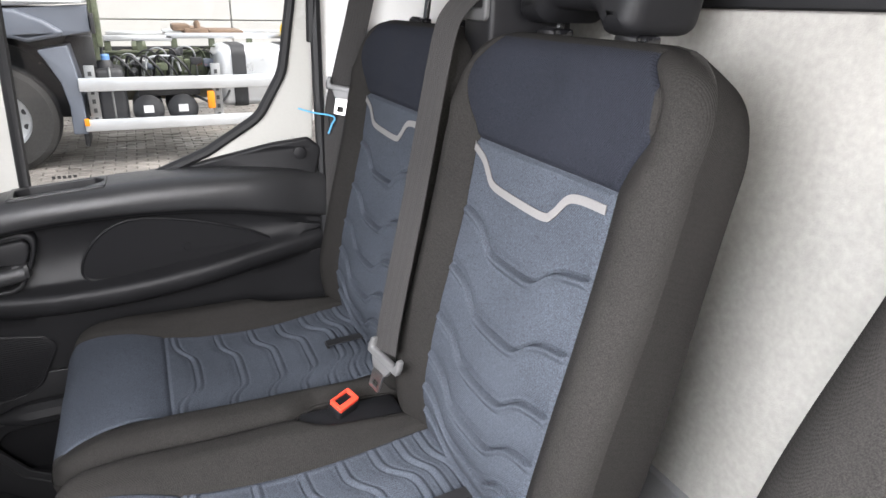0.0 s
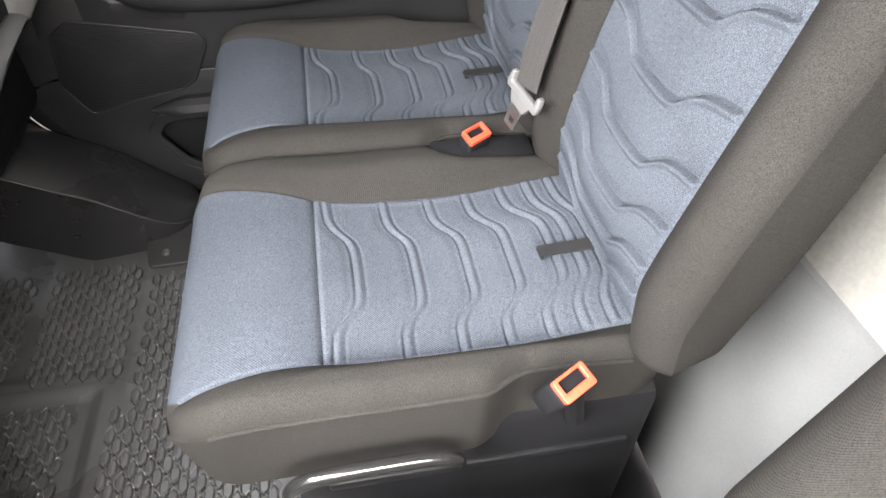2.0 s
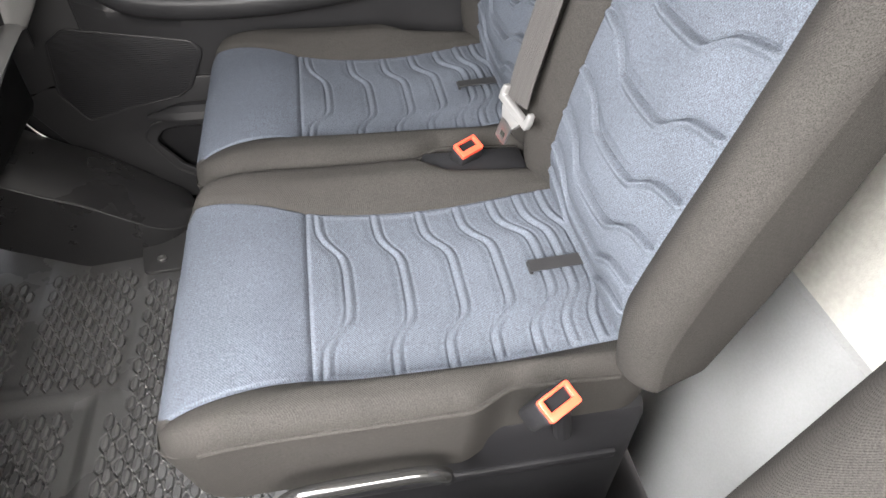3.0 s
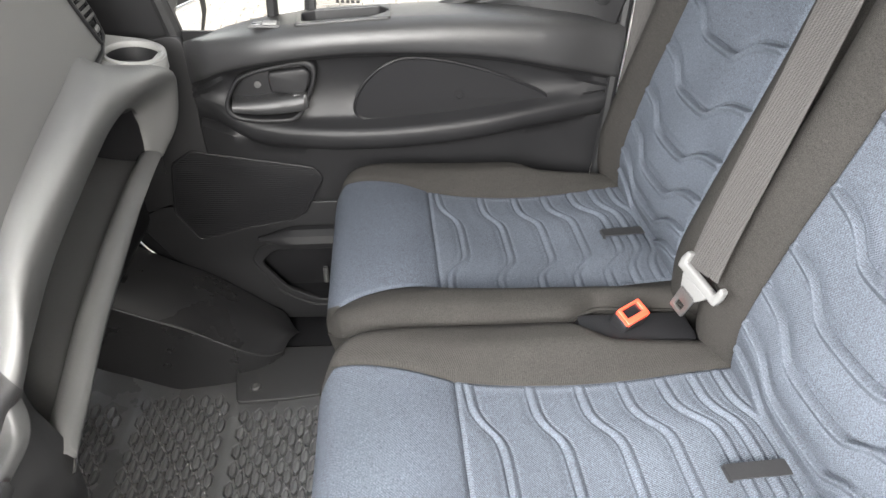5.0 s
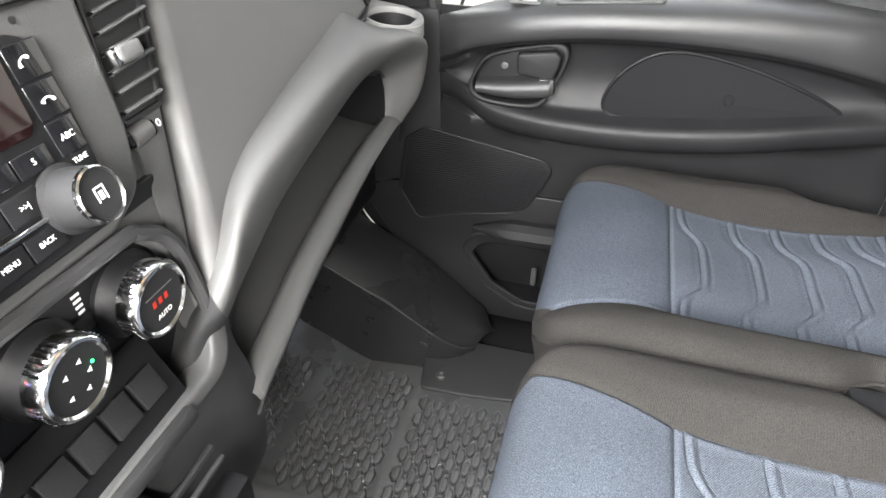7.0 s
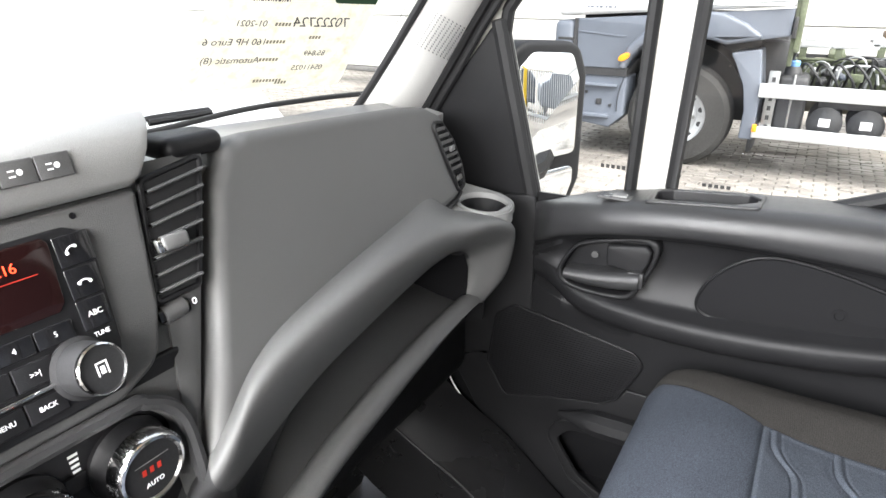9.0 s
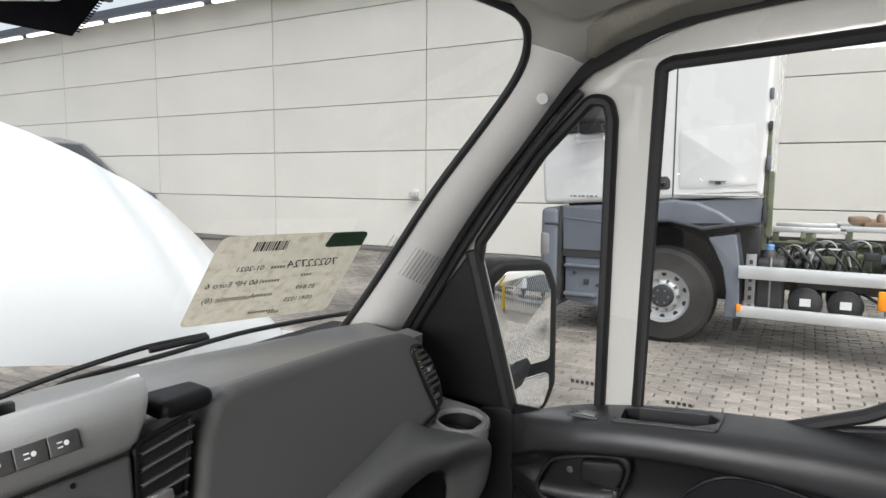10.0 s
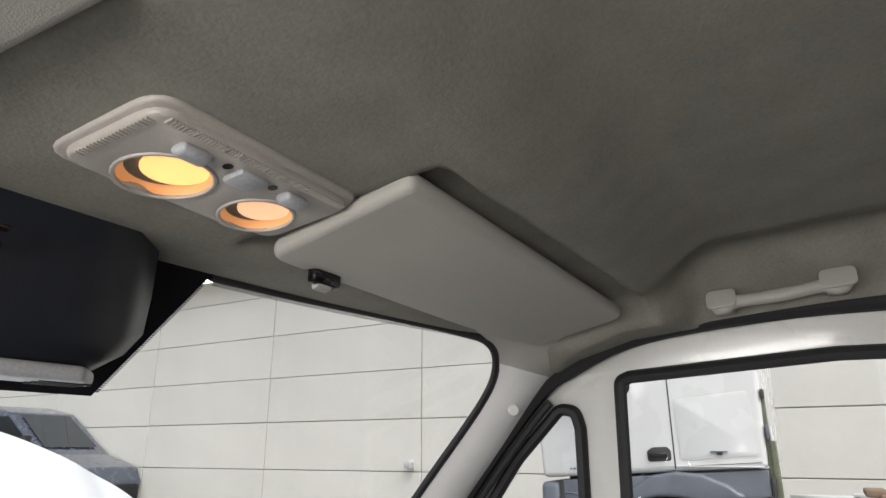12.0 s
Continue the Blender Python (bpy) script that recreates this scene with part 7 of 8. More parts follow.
part("panel", loft([[(0.60, 1.62, 0.70), (0.80, 1.60, 0.68), (0.95, 1.62, 0.62)], [(0.66, 1.72, 0.79), (0.86, 1.72, 0.755), (0.98, 1.72, 0.66)], [(0.66, 2.3, 0.76), (0.86, 2.3, 0.72), (0.98, 2.3, 0.60)]]), M_HOODW, wing, sharp=60)

wiper = thing("wiper", "black windscreen wiper resting at the foot of the windscreen", "wiper")
arm = [on_screen(x, z, -0.05) for x, z in ((0.10, 0.770), (0.19, 0.795), (0.258, 0.810), (0.326, 0.822), (0.370, 0.825), (0.429, 0.827))]
part("arm", tube(curve_pts(arm, 5), 0.0042, 8), M_PLASTIC_D, wiper)
part("blade", tube(curve_pts([on_screen(x, z, -0.03) for x, z in ((0.12, 0.785), (0.20, 0.800), (0.229, 0.811), (0.345, 0.821), (0.466, 0.838), (0.588, 0.844), (0.679, 0.845))], 5), 0.0032, 8, flat=1.4), M_RUBBER, wiper)
part("joint", tube([on_screen(0.335, 0.824, -0.042), on_screen(0.425, 0.831, -0.040)], 0.0052, 8), M_PLASTIC_D, wiper)
part("hose", tube(curve_pts([on_screen(0.37, 0.778, -0.05), on_screen(0.372, 0.75, -0.055), on_screen(0.37, 0.723, -0.05)], 4), 0.004, 6), M_RUBBER, wiper)
cowl = thing("cowl", "black scuttle panel at the foot of the windscreen", "scuttle panel")
part("panel", box(-0.9, 0.80, 1.54, 1.70, 0.62, 0.74, 0.02), M_PLASTIC_D, cowl)

# ---- outside: ground, wall, truck, van ----
GROUND = -0.5

big = 400.0
solid("ground", ([(-big, -big, GROUND - 0.03), (big, -big, GROUND - 0.03), (big, big, GROUND - 0.03), (-big, big, GROUND - 0.03)], [(0, 1, 2, 3)]),
               M_JOINT, "wet brown sandy ground under the paving", "ground", kind="structure")
pavement = thing("pavement", "worn grey block paving with wet patches", "pavement", kind="structure", at=(0, 0, GROUND))
pw, pl, gap = 0.1, 0.2, 0.008


def paver(x, y, turn, dz=0.0, tip=0.0):
    a, b = (pw - gap) / 2, (pl - gap) / 2
    if turn:
        a, b = b, a
    c = 0.008
    V = [(x - a, y - b, -0.04), (x + a, y - b, -0.04), (x + a, y + b, -0.04), (x - a, y + b, -0.04)]
    V += [(x - a, y - b, dz - c), (x + a, y - b, dz - c), (x + a, y + b, dz - c + tip), (x - a, y + b, dz - c + tip)]
    V += [(x - a + c, y - b + c, dz), (x + a - c, y - b + c, dz), (x + a - c, y + b - c, dz + tip), (x - a + c, y + b - c, dz + tip)]
    F = []
    for s in (0, 4):
        F += [(s + i, s + (i + 1) % 4, s + 4 + (i + 1) % 4, s + 4 + i) for i in range(4)]
    return V, F + [(8, 9, 10, 11)]


rnd = random.Random(4)
far_v, far_f, near = [], [], []
for i in range(0, 110):
    for j in range(-36, 66):
        x, y = 1.2 + i * pw, j * pl + (pl / 2 if i % 2 else 0)
        q = (x, y, rnd.uniform(-0.004, 0.004), rnd.uniform(-0.003, 0.003))
        if 3.6 < x < 6.1 and 0.2 < y < 2.45 and len(near) < 300:
            near.append(q)
        elif x < 12.0:
            v, f = paver(q[0], q[1], False, q[2], q[3])
            k = len(far_v)
            far_v += v
            far_f += [tuple(a + k for a in c) for c in f]
me = bpy.data.meshes.new("paving_stones")
me.from_pydata(far_v, [], far_f)
me.materials.append(M_PAVER)
ob = new("paving_stones", me)
ob.parent = pavement
tagged(ob, "grey rectangular paving stones", kind="stuff")
kinds = []
for s in range(3):
    v, f = paver(0, 0, False, 0.0, (s - 1) * 0.003)
    m = bpy.data.meshes.new("paving_stone")
    m.from_pydata(v, [], f)
    m.materials.append(M_PAVER)
    kinds.append(m)
for k, (x, y, dz, tip) in enumerate(near):
    ob = new("paving_stone", kinds[k % 3])
    ob.parent = pavement
    ob.location = (x, y, dz)

# warehouse wall of sandwich panels
WX = 12.0
wall = thing("wall_warehouse", "warehouse wall of pale grey sandwich panels", "wall", kind="structure", at=(WX, 10, GROUND))
inv = Matrix.Translation((-WX, -10, -GROUND))
part("backing", moved(box(WX + 0.02, WX + 0.25, -26, 49, GROUND, 6.0), inv), M_WALLGAP, wall)
part("plinth", moved(box(WX - 0.03, WX + 0.02, -26, 49, GROUND, -0.39, 0.01), inv), M_PLINTH, wall, "dark concrete plinth")
rows_z = [-0.385, 0.70, 1.80, 2.88, 3.96, 5.04, 5.9]
pm = {}
for i in range(len(rows_z) - 1):
    h = rows_z[i + 1] - rows_z[i]
    if round(h, 2) not in pm:
        pm[round(h, 2)] = to_mesh("wall_panel", box(-0.03, 0.02, 0.012, 4.478, 0.010, h - 0.010, 0.006, 1))
        pm[round(h, 2)].materials.append(M_PANEL)
    for k in range(-8, 8):
        ob = new("wall_panel", pm[round(h, 2)])
        ob.parent = wall
        ob.location = (0, 8.035 + 4.49 * k - 10, rows_z[i] - GROUND)
lamp = thing("wall_lamp", "small white lamp on the warehouse wall", "lamp", at=(WX - 0.03, 8.26, 0.85))
part("bracket", box(-0.06, 0, -0.06, 0.06, -0.1, 0.1, 0.01), M_ALU, lamp)
part("lamp_head", box(-0.2, -0.06, -0.09, 0.09, -0.07, 0.05, 0.02), M_GREYLENS, lamp)

canopy = thing("canopy", "steel canopy with strip lights over the warehouse wall", "canopy", at=(WX, 16, 5.6))
part("roof_sheet", box(-1.3, 0.2, -16, 30, 1.05, 1.15), M_BULK, canopy)
part("gutter", box(-0.5, -0.1, -16, 30, 0.1, 0.35, 0.04), M_TRUCKG, canopy)
for k in range(11):
    part("rafter", box(-1.3, -0.04, -14 + k * 4.2, -13.8 + k * 4.2, 0.7, 1.04), M_TRUCKG, canopy)
M_TUBELIGHT = glowing("strip_light", (1.0, 0.97, 0.9), 2.0)
for k in range(16):
    part("strip_light", box(-0.62, -0.5, -10 + k * 2.1, -8.3 + k * 2.1, -0.06, 0.02, 0.02), M_TUBELIGHT, canopy)
part("rail", box(-0.56, -0.5, -16, 30, 0.03, 0.1), M_TRUCKG, canopy)

# lorry with bare chassis, side on
lorry = thing("lorry", "white and slate grey lorry with bare chassis parked on paving", "truck", at=(7.6, 1.0, GROUND))
lm = Matrix.Translation((-7.6, -1.0, -GROUND))
TX = 6.4


def side(u, v, h):
    return TX - h, u, v


def L(name, shape, mat, parent=lorry, label=""):
    ob = part(name, moved(shape, lm) if parent == lorry else shape, mat, parent, label)
    return ob


upper = rounded([(1.02, 1.005), (3.17, 0.885), (3.2, 1.3), (3.0, 2.75), (2.7, 3.0), (0.97, 3.0)], [0.04, 0.06, 0.3, 0.25, 0.2, 0.06])
L("cab", cut([upper], 2.4, 0.05, lambda u, v, h: (TX - h, u, v), 3), M_TRUCKW)
L("door_gap", cut([rounded([(1.815, 0.985), (1.828, 0.985), (1.836, 2.95), (1.823, 2.95)], 0)], 0.012, 0, lambda u, v, h: side(u, v, h + 0.003)), M_CHASSIS)
sp = rounded([(1.07, 1.10), (1.77, 1.06), (1.79, 1.64), (1.10, 1.70)], 0.05)
sp2 = rounded([(1.079, 1.108), (1.761, 1.069), (1.78, 1.632), (1.108, 1.691)], 0.045)
L("locker_door", cut([sp2], 0.012, 0.005, lambda u, v, h: side(u, v, h + 0.006)), M_TRUCKW)
L("locker_seal", cut([sp, sp2], 0.006, 0, lambda u, v, h: side(u, v, h + 0.004)), M_PANEL)
L("locker_latch", box(TX - 0.03, TX, 1.34, 1.49, 1.140, 1.150, 0.003), M_TRUCKG)
L("locker_lock", box(TX - 0.025, TX, 1.385, 1.435, 1.115, 1.140, 0.006), M_CHASSIS)
L("lower_lip", box(TX - 0.012, TX + 0.02, 1.05, 1.81, 1.005, 1.018, 0.004), M_TRUCKW)
grip = rounded([(1.85, 1.06), (2.07, 1.05), (2.08, 1.15), (2.02, 1.185), (1.88, 1.19), (1.85, 1.15)], 0.03)
L("handle_recess", cut([grip], 0.012, 0.004, lambda u, v, h: side(u, v, h + 0.008)), M_CHASSIS)
L("door_handle", box(TX - 0.045, TX - 0.008, 1.885, 2.06, 1.095, 1.14, 0.014, 3), M_GLOSS)
win = rounded([(2.22, 1.74), (2.98, 1.66), (2.80, 2.55), (2.22, 2.6)], 0.1)
L("side_window", cut([win], 0.02, 0.005, lambda u, v, h: side(u, v, h + 0.008)), M_VANGLASS)
L("window_surround", cut([rounded([(2.19, 1.70), (3.02, 1.62), (2.84, 2.6), (2.19, 2.65)], 0.1), win], 0.012, 0.003, lambda u, v, h: side(u, v, h + 0.010)), M_GLOSS)
L("mirror", box(TX - 0.32, TX - 0.06, 2.43, 2.72, 1.60, 1.90, 0.05, 3), M_GLOSS)
L("mirror_arm", tube([(TX + 0.02, 2.82, 1.60), (TX - 0.1, 2.78, 1.54), (TX - 0.2, 2.46, 1.565)], 0.028), M_TRUCKW)
for k in range(7):
    L("badge", box(TX - 0.008, TX + 0.01, 2.58 + k * 0.045, 2.60 + k * 0.045 + 0.012 * (k % 2), 0.972, 0.988, 0.003), M_TRUCKG)
# grey skirt, wheel arch and steps
lip = [(1.28, 0.715), (1.53, 0.67), (1.64, 0.70), (1.82, 0.735), (2.0, 0.735), (2.16, 0.70), (2.30, 0.62), (2.40, 0.50), (2.44, 0.40)]
crest = [(2.50, 0.42), (2.43, 0.61), (2.27, 0.78), (2.05, 0.925), (1.83, 0.965), (1.59, 0.945), (1.38, 0.86), (1.23, 0.755)]
skirt = [(1.02, 0.99), (1.02, 0.76)] + lip + [(2.94, 0.40), (2.965, 0.865)]
L("skirt", cut([rounded(skirt, 0.01)], 0.45, 0.008, lambda u, v, h: side(u, v, h - 0.02)), M_TRUCKG)
L("arch_flare", cut([rounded(crest[::-1] + lip[::-1], 0.03)], 0.10, 0.035, lambda u, v, h: side(u, v, h + 0.05), 4), M_TRUCKG, lorry, "flared slate wheel arch")
L("skirt_crease", cut([[(2.50, 0.70), (2.955, 0.74), (2.955, 0.755), (2.46, 0.715)]], 0.02, 0.004, lambda u, v, h: side(u, v, h - 0.012)), M_TRUCKG)
L("panel_gap", box(TX + 0.012, TX + 0.03, 1.835, 1.845, 0.74, 0.98), M_CHASSIS)
L("mudguard", cut([rounded([(1.48, 0.60), (1.43, 0.52), (1.33, 0.31), (1.29, 0.09), (1.30, -0.17), (1.17, -0.17), (1.18, 0.32), (1.23, 0.64)], 0.02)], 0.5, 0.012, side), M_TRUCKG)
L("mud_flap", box(TX + 0.05, TX + 0.5, 1.18, 1.22, -0.30, -0.15, 0.01), M_RUBBER)
liner = [(1.89 + 0.60 * math.cos(a), 0.06 + 0.63 * math.sin(a)) for a in [radians(q) for q in range(-8, 196, 8)]]
L("arch_liner", loft([[(TX + d, u, v) for u, v in liner] for d in (0.03, 0.3, 0.6)]), M_CHASSIS)
L("arch_back", cut([liner], 0.03, 0, lambda u, v, h: (TX + 0.6 - h, u, v)), M_CHASSIS)
for k in range(24):
    L("liner_hole", lathe([(0.013, 0.0), (0.013, 0.004)], (TX + 0.565, 1.52 - 0.035 * (k % 6) + 0.012 * (k // 6 % 2), 0.56 - 0.04 * (k // 6)), (-1, 0, 0), 8), M_JOINT)
steps = rounded([(2.42, 0.33), (2.42, -0.07), (2.56, -0.20), (2.92, -0.16), (2.93, 0.33)], 0.03)
L("step_panel", cut([steps], 0.40, 0.02, lambda u, v, h: side(u, v, h - 0.05)), M_TRUCKG)
L("step_gap", box(TX + 0.03, TX + 0.3, 2.42, 2.95, 0.325, 0.41), M_CHASSIS)
L("step_tread", box(TX - 0.01, TX + 0.2, 2.50, 2.92, 0.215, 0.245, 0.01), M_TRUCKG)
L("step_tread", box(TX - 0.01, TX + 0.2, 2.56, 2.92, -0.10, -0.06, 0.012), M_TRUCKG)
for y, z, r in ((2.68, 0.06, 0.028), (2.56, 0.03, 0.014), (2.82, 0.15, 0.014)):
    L("step_hole", box(TX + 0.030, TX + 0.055, y - r, y + r, z - r, z + r, 0.004), M_CHASSIS)
L("corner_gap", box(TX + 0.0, TX + 0.2, 2.955, 2.99, -0.15, 0.87), M_CHASSIS)
L("bumper", box(TX - 0.01, TX + 2.3, 2.985, 3.20, -0.25, 0.85, 0.06, 3), M_TRUCKG)
L("bumper_slot", box(TX - 0.014, TX + 0.1, 2.99, 3.15, 0.66, 0.685, 0.004), M_CHASSIS)
L("headlight", box(TX - 0.015, TX + 0.35, 3.06, 3.205, 0.3, 0.60, 0.05, 3), M_BULK)
L("marker_lamp", cut([[(2.44 + 0.055 * math.cos(a) + 0.012 * math.sin(a), 0.52 - 0.030 * math.cos(a) + 0.030 * math.sin(a)) for a in np.linspace(0, 6.0, 18)]], 0.02, 0.006, lambda u, v, h: side(u, v, h + 0.07)), M_AMBER)
L("underbody", box(TX + 0.62, TX + 1.9, 1.05, 3.1, -0.1, 0.95, 0.03), M_CHASSIS)


def lorry_wheel(x, y, z):
    w = L("wheel", lathe([(0.02, -0.2), (0.3, -0.2)], (x, y, z), (-1, 0, 0), 12), M_CHASSIS)
    o = Vector((x, y, z)) + Vector((-7.6, -1.0, -GROUND))
    tp = [(0.27, 0.0), (0.31, -0.01), (0.44, -0.015), (0.485, -0.05), (0.497, -0.1), (0.497, -0.27), (0.47, -0.31), (0.3, -0.32)]
    part("tyre", lathe(tp, o, (-1, 0, 0), 56, False), M_TYRE, w)
    grooves = []
    for h in (-0.13, -0.185, -0.24):
        grooves.append(tube([o + Vector((-h, 0.497 * math.cos(a), 0.497 * math.sin(a))) for a in [radians(q) for q in range(0, 360, 8)]], 0.006, 5, True))
    part("tread_groove", join(*grooves), M_CHASSIS, w)
    rp = [(0.285, -0.005), (0.27, 0.0), (0.262, -0.03), (0.25, -0.07), (0.18, -0.085), (0.15, -0.05), (0.13, -0.04), (0.02, -0.04)]
    part("rim", lathe(rp, o, (-1, 0, 0), 48, False), M_RIM, w)
    part("hub", lathe([(0.115, -0.05), (0.115, 0.0), (0.095, 0.035), (0.03, 0.04)], o, (-1, 0, 0), 32), M_CHASSIS, w)
    nuts, holes = [], []
    for k in range(10):
        a = 2 * math.pi * k / 10
        nuts.append(lathe([(0.017, -0.05), (0.017, -0.02), (0.01, -0.005)], o + Vector((0, 0.155 * math.cos(a), 0.155 * math.sin(a))), (-1, 0, 0), 6))
        a += math.pi / 10
        holes.append(lathe([(0.026, -0.09), (0.026, -0.074)], o + Vector((0, 0.222 * math.cos(a), 0.222 * math.sin(a))), (-1, 0, 0), 14))
    for n in nuts:
        part("wheel_nut", n, M_STEEL, w)
    for n in holes:
        part("hand_hole", n, M_CHASSIS, w)
    hub_bolts = [lathe([(0.012, 0.0), (0.012, 0.045)], o + Vector((0, 0.07 * math.cos(q), 0.07 * math.sin(q))), (-1, 0, 0), 6) for q in [k * math.pi / 3 for k in range(6)]]
    part("hub_bolts", join(*hub_bolts), M_TRUCKG, w)


lorry_wheel(TX + 0.03, 1.89, -0.02)
lorry_wheel(TX + 0.03, -2.6, -0.02)
# side guard rails
for z0, z1 in ((0.225, 0.35), (-0.145, -0.035)):
    L("side_rail", box(TX - 0.03, TX + 0.02, -3.4 + 0.8, 1.19, z0, z1, 0.012), M_ALU)
for y in (1.1, -0.02, -1.2):
    L("rail_post", box(TX + 0.02, TX + 0.07, y - 0.06, y + 0.03, -0.13, 0.46, 0.006), M_STEEL)
    for k in range(6):
        L("post_slot", box(TX + 0.012, TX + 0.03, y - 0.03, y, -0.06 + k * 0.085, -0.02 + k * 0.085), M_CHASSIS)
L("side_reflector", box(TX - 0.045, TX - 0.02, 1.15, 1.19, -0.09, -0.02, 0.005), M_AMBER)
L("side_reflector", box(TX - 0.035, TX + 0.0, 0.0, 0.07, 0.03, 0.2, 0.008), M_AMBER)
# chassis, tanks, reservoirs
L("frame_rail", box(TX + 0.75, TX + 0.85, -4.2, 1.3, 0.24, 0.52, 0.01), M_ALGAE)
L("frame_rail", box(TX + 1.65, TX + 1.75, -4.2, 1.3, 0.24, 0.52, 0.01), M_CHASSIS)
L("rail_flange", box(TX + 0.70, TX + 0.86, -4.2, 1.3, 0.52, 0.535, 0.003), M_ALGAE)
for k in range(26):
    L("frame_bolt", lathe([(0.014, 0), (0.014, 0.02)], (TX + 0.75, 0.95 - k * 0.075, 0.32 + 0.13 * (k % 2)), (-1, 0, 0), 8), M_STEEL if k % 3 else M_CHASSIS)
L("engine_block", box(TX + 0.45, TX + 1.9, 1.02, 1.28, 0.0, 0.70, 0.05), M_CHASSIS)
L("urea_tank", box(TX + 0.08, TX + 0.6, 0.80, 1.06, -0.14, 0.42, 0.05, 3), M_CHASSIS)
L("tank_neck", lathe([(0.075, 0), (0.07, 0.05), (0.05, 0.085)], (TX + 0.22, 0.95, 0.41), (0, 0, 1), 20), M_CHASSIS)
L("filler_cap", lathe([(0.045, 0), (0.047, 0.045), (0.04, 0.055)], (TX + 0.22, 0.95, 0.49), (0, 0, 1), 16), M_BLUECAP)
L("tank_strap", box(TX + 0.07, TX + 0.6, 0.91, 0.93, -0.145, 0.43, 0.01), M_STEEL)
L("valve_carrier", box(TX + 0.12, TX + 0.7, 0.12, 0.70, 0.15, 0.29, 0.012), M_CHASSIS)
L("carrier_lip", box(TX + 0.10, TX + 0.14, 0.10, 0.72, 0.275, 0.295, 0.003), M_TRUCKG)
rng_c = random.Random(12)
for k in range(22):
    y, z, r = rng_c.uniform(-0.5, 0.78), rng_c.uniform(0.30, 0.54), rng_c.uniform(0.018, 0.045)
    x = TX + rng_c.uniform(0.30, 0.70)
    mt = rng_c.choice((M_CHASSIS, M_CHASSIS, M_ALGAE, M_TRUCKG, M_STEEL))
    if k % 2:
        L("valve", lathe([(r * 0.5, -0.06), (r, -0.055), (r, 0.0), (r * 0.7, 0.012), (r * 0.5, 0.04)], (x, y, z), (-1, rng_c.uniform(-0.8, 0.8), rng_c.uniform(-0.6, 0.9)), 14), mt)
    else:
        L("valve", box(x, x + 0.08, y - r * 1.6, y + r * 1.6, z - r, z + r, 0.006), mt)
for k in range(14):
    y = -0.45 + k * 0.09
    z = rng_c.uniform(0.42, 0.60)
    L("air_line", tube(curve_pts([(TX + 0.6, y, 0.30), (TX + 0.42, y + 0.03, z - 0.05), (TX + 0.45, y + 0.12, z), (TX + 0.55, y + 0.22, z - 0.08), (TX + 0.6, y + 0.26, 0.28)], 5), rng_c.uniform(0.005, 0.011), 6), rng_c.choice((M_CHASSIS, M_CHASSIS, M_ALGAE, M_GREYLENS)))
L("hose_arch", tube(curve_pts([(TX + 0.35, 0.60, 0.36), (TX + 0.35, 0.58, 0.47), (TX + 0.35, 0.52, 0.505), (TX + 0.35, 0.36, 0.51), (TX + 0.35, 0.30, 0.46), (TX + 0.36, 0.27, 0.36)], 5), 0.012, 7), M_GREYLENS)
for y in (0.3, 0.62):
    L("air_tank", lathe([(0.02, -0.01), (0.1, 0.0), (0.145, 0.04), (0.145, 0.6), (0.1, 0.64), (0.02, 0.65)], (TX + 0.7, y, 0.02), (-1, 0, 0), 28), M_CHASSIS)
    L("tank_label", box(TX + 0.045, TX + 0.052, y - 0.045, y + 0.045, 0.0, 0.07), M_WHITE)
L("fuel_tank", box(TX + 0.1, TX + 0.75, -1.05, -0.06, 0.02, 0.62, 0.1, 5), M_ALU)
for y in (-0.28, -0.8):
    L("tank_strap", box(TX + 0.09, TX + 0.76, y - 0.03, y + 0.03, 0.01, 0.63, 0.1, 5), M_CHASSIS)
L("gearbox", box(TX + 0.9, TX + 1.6, -0.3, 0.9, 0.0, 0.50, 0.1, 3), M_OLIVE)
L("crossmember", box(TX + 0.9, TX + 1.9, 0.55, 0.70, 0.50, 0.58, 0.02), M_ALGAE)
for y0, y1, z in ((-3.0, 0.36, 0.66), (0.30, 0.95, 0.635)):
    L("subframe", box(TX + 0.72, TX + 0.80, y0, y1, z, z + 0.055, 0.006), M_ALU)
    L("subframe", box(TX + 1.6, TX + 1.68, y0, y1, z, z + 0.055, 0.006), M_ALU)
for y in (0.92, 0.62, 0.28, -0.1, -0.5):
    L("subframe_bracket", box(TX + 0.73, TX + 0.79, y - 0.03, y + 0.03, 0.53, 0.66, 0.004), M_ALGAE)
L("coupling", box(TX + 0.75, TX + 1.6, -0.08, 0.16, 0.69, 0.76, 0.02), M_RUST)
L("coupling_jaw", box(TX + 0.8, TX + 1.2, 0.10, 0.28, 0.73, 0.80, 0.02), M_RUST)
L("coupling_pin", lathe([(0.03, 0), (0.035, 0.06), (0.02, 0.09)], (TX + 0.8, 0.03, 0.75), (0, 0, 1), 14), M_RUST)
L("coupling_plate", box(TX + 0.8, TX + 1.5, -0.45, -0.10, 0.70, 0.74, 0.01), M_RUST)
L("yellow_coil", lathe([(0.05, -0.06), (0.13, -0.06), (0.13, 0.06), (0.05, 0.06)], (TX + 0.6, -0.95, 0.75), (-1, 0.3, 0), 20), M_YELLOW)
L("rear_strip", box(TX + 0.04, TX + 0.20, 0.935, 0.985, 0.62, 1.24, 0.012), M_ALGAE, lorry, "algae-stained strip behind the cab")
L("rear_strip", box(TX + 0.06, TX + 0.16, 0.975, 1.015, 0.50, 1.66, 0.010), M_ALGAE)
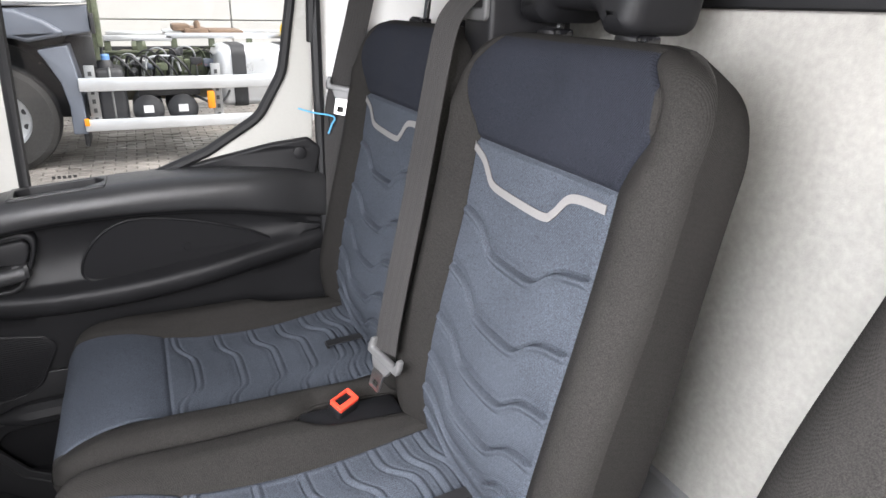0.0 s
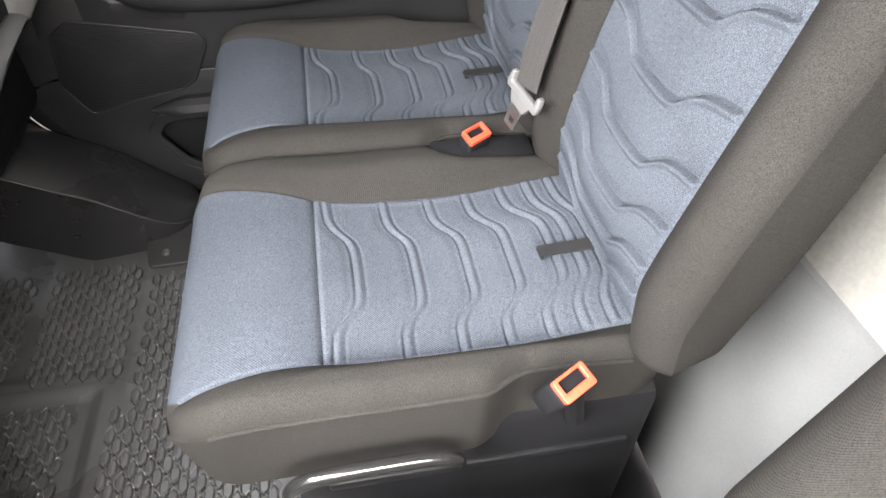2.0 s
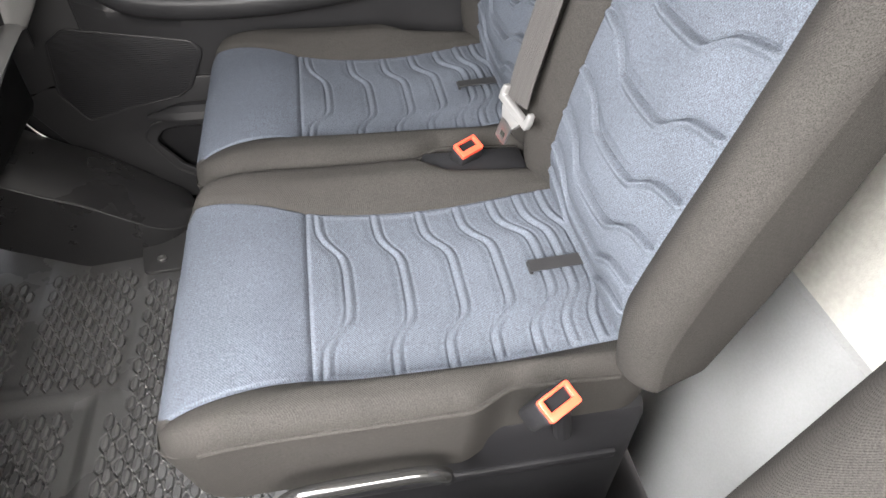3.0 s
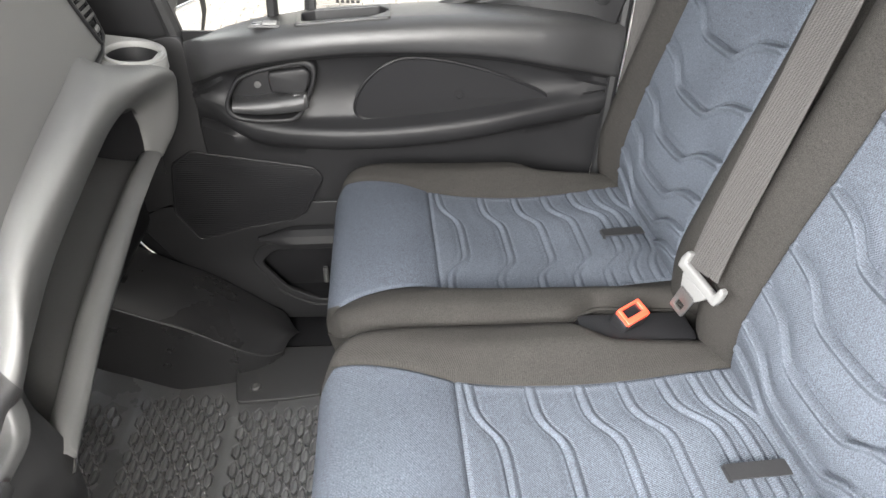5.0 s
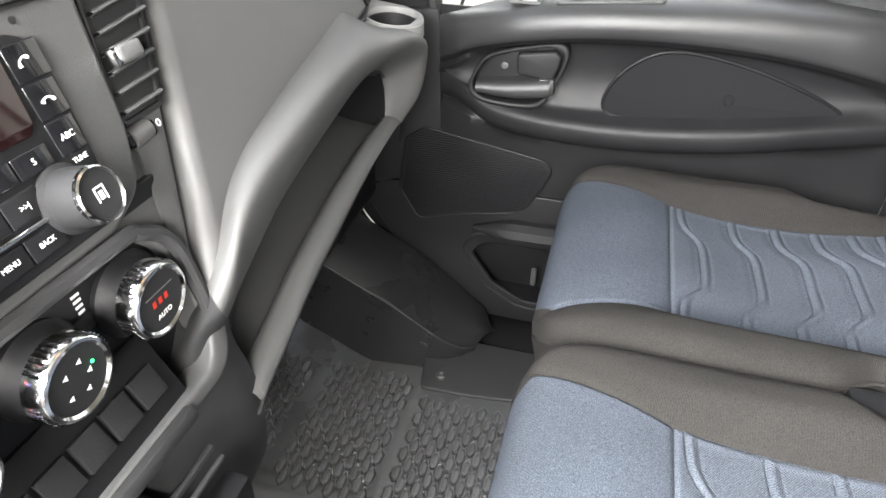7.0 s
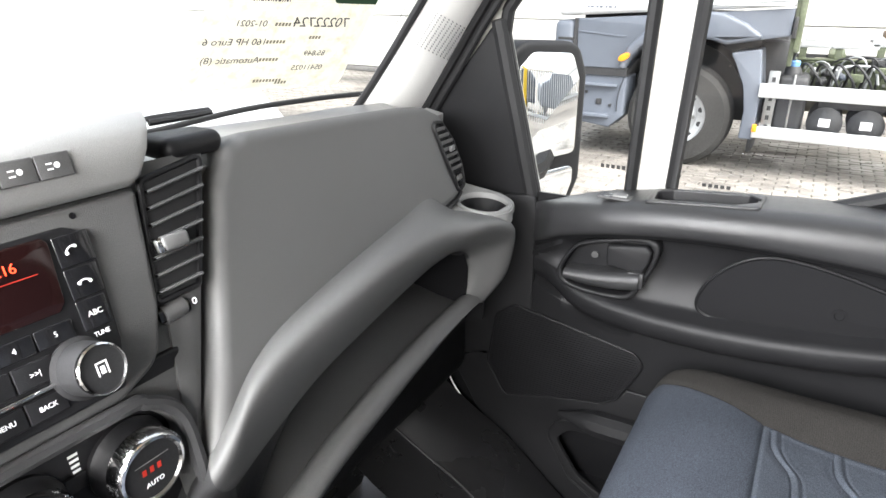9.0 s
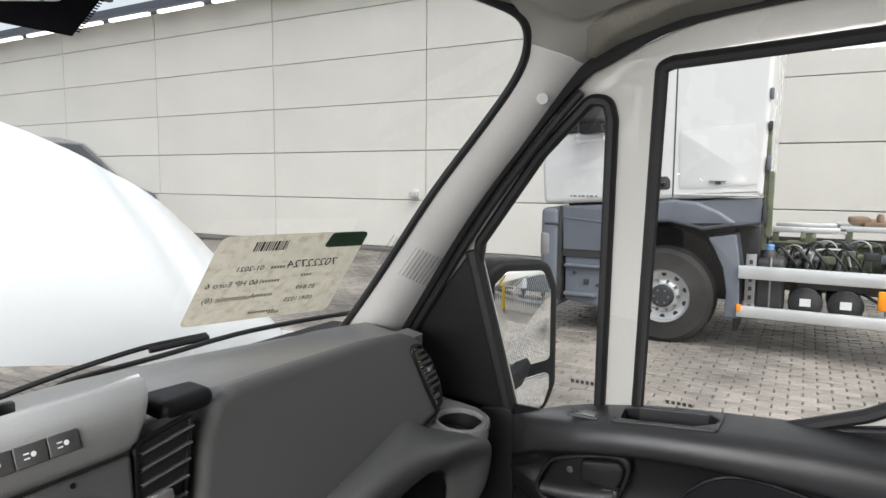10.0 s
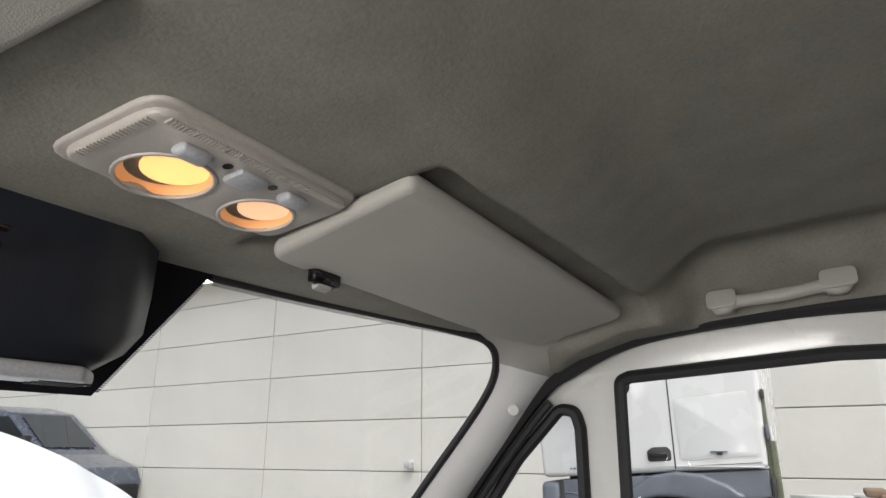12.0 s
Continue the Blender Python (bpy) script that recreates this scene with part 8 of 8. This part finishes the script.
for k, (z0, z1) in enumerate(((1.25, 1.38), (1.62, 1.70), (1.90, 2.0), (0.74, 0.92))):
    L("rear_bracket", box(TX + 0.0, TX + 0.08, 0.966 + 0.004 * k, 1.0 + 0.004 * k, z0, z1, 0.008), M_CHASSIS if k % 2 else M_TRUCKG)
for k in range(4):
    L("cab_rear_pipe", tube(curve_pts([(TX + 0.3, 0.90 + 0.04 * k, 0.45), (TX + 0.2, 1.0 - 0.015 * k, 0.70), (TX + 0.25, 0.97 + 0.02 * k, 1.1 + 0.2 * k)], 5), 0.012, 7), M_CHASSIS if k % 2 else M_ALGAE)
for k in range(5):
    y = 0.15 + k * 0.13
    L("brake_hose", tube(curve_pts([(TX + 0.3, y, 0.25), (TX + 0.18, y + 0.08, 0.42), (TX + 0.25, y + 0.2, 0.52), (TX + 0.5, y + 0.25, 0.3)], 6), 0.012, 6), M_CHASSIS)
L("cable", tube(curve_pts([(TX + 0.2, 0.18, 0.14), (TX + 0.05, -0.02, 0.06), (TX + 0.08, -0.15, 0.16), (TX + 0.3, -0.2, 0.3)], 6), 0.014, 6), M_CHASSIS)

# dark van further along the wall
van = thing("parked_van", "slate blue panel van parked beside the warehouse", "van", at=(10.0, 21.5, GROUND))
vm = Matrix.Translation((-10.0, -19.0, -GROUND))
prof = [(14.45, -0.2), (14.4, 0.35), (14.6, 0.72), (15.9, 1.05), (16.4, 1.3), (17.9, 2.2), (19.2, 2.42), (22.5, 2.52), (22.6, -0.2)]
part("body", moved(cut([rounded(prof, [0.1, 0.15, 0.2, 0.2, 0.2, 0.5, 0.4, 0.2, 0.1])], 1.95, 0.09, lambda u, v, h: (9.95 - h, u, v), 3), vm), M_VANBLUE, van)
part("side_window", moved(cut([rounded([(16.55, 1.3), (18.6, 1.4), (18.6, 2.1), (17.85, 2.08)], 0.06)], 0.02, 0, lambda u, v, h: (9.94 - h, u, v)), vm), M_VANGLASS, van)
part("windscreen", moved(loft([[(10.15, 16.2, 1.24), (11.65, 16.2, 1.24)], [(10.2, 17.7, 2.14), (11.6, 17.7, 2.14)]]), vm), M_VANGLASS, van)
part("headlight", moved(box(9.93, 10.3, 14.38, 14.75, 0.42, 0.68, 0.06, 3), vm), M_GREYLENS, van)
part("mirror", moved(box(9.68, 9.92, 16.45, 16.6, 1.25, 1.55, 0.04), vm), M_GLOSS, van)
part("bumper", moved(box(9.97, 11.8, 14.33, 14.8, -0.22, 0.3, 0.08, 3), vm), M_PLASTIC_D, van)
for y in (15.4, 21.2):
    part("wheel", moved(lathe([(0.05, 0.02), (0.2, 0.02), (0.33, 0.0), (0.35, -0.05), (0.35, -0.2)], (9.93, y, -0.15), (-1, 0, 0), 28), vm), M_TYRE, van)

# white fence and parked cars behind, seen in the door mirror
fence = thing("fence", "white painted steel bar fence behind the van", "fence", at=(3.5, -9.0, GROUND))
for k in range(40):
    part("picket", box(-4.0 + k * 0.2, -3.96 + k * 0.2, -0.02, 0.02, 0.1, 1.5), M_TRUCKW, fence)
for z in (0.2, 1.4):
    part("rail", box(-4.2, 4.2, -0.03, 0.03, z, z + 0.06), M_TRUCKW, fence)


def parked_car(x, y, paint, label):
    c = thing("parked_car", label, "car", group="cars behind the fence", at=(x, y, GROUND))
    pr = rounded([(-2.1, 0.25), (-2.1, 0.8), (-1.2, 0.95), (-0.6, 1.42), (0.9, 1.45), (1.7, 0.95), (2.1, 0.85), (2.1, 0.25)], [0.1, 0.2, 0.2, 0.3, 0.3, 0.2, 0.2, 0.1])
    part("body", cut([pr], 1.75, 0.1, lambda u, v, h: (u, -0.85 - h, v), 3), paint, c)
    part("side_glass", cut([rounded([(-1.05, 0.97), (-0.55, 1.35), (0.85, 1.38), (1.45, 0.97)], 0.05)], 1.6, 0.02, lambda u, v, h: (u * 0.96, -0.92 - h, v)), M_VANGLASS, c)
    for dx in (-1.3, 1.3):
        for dy in (-0.02, -1.55):
            part("wheel", lathe([(0.05, 0.0), (0.3, 0.0), (0.31, -0.18), (0.05, -0.18)], (dx, dy - 0.05, 0.31), (0, 1, 0), 20), M_TYRE, c)
    return c


parked_car(1.5, -12.0, M_VANBLUE, "slate blue car parked behind the fence")
parked_car(6.3, -12.0, M_TRUCKG, "grey car parked behind the fence")
sign = thing("yellow_post", "yellow post standing by the fence", "post", at=(2.2, -8.5, GROUND))
part("post", box(-0.12, 0.12, -0.1, 0.1, 0, 2.6, 0.03), M_YELLOW, sign)
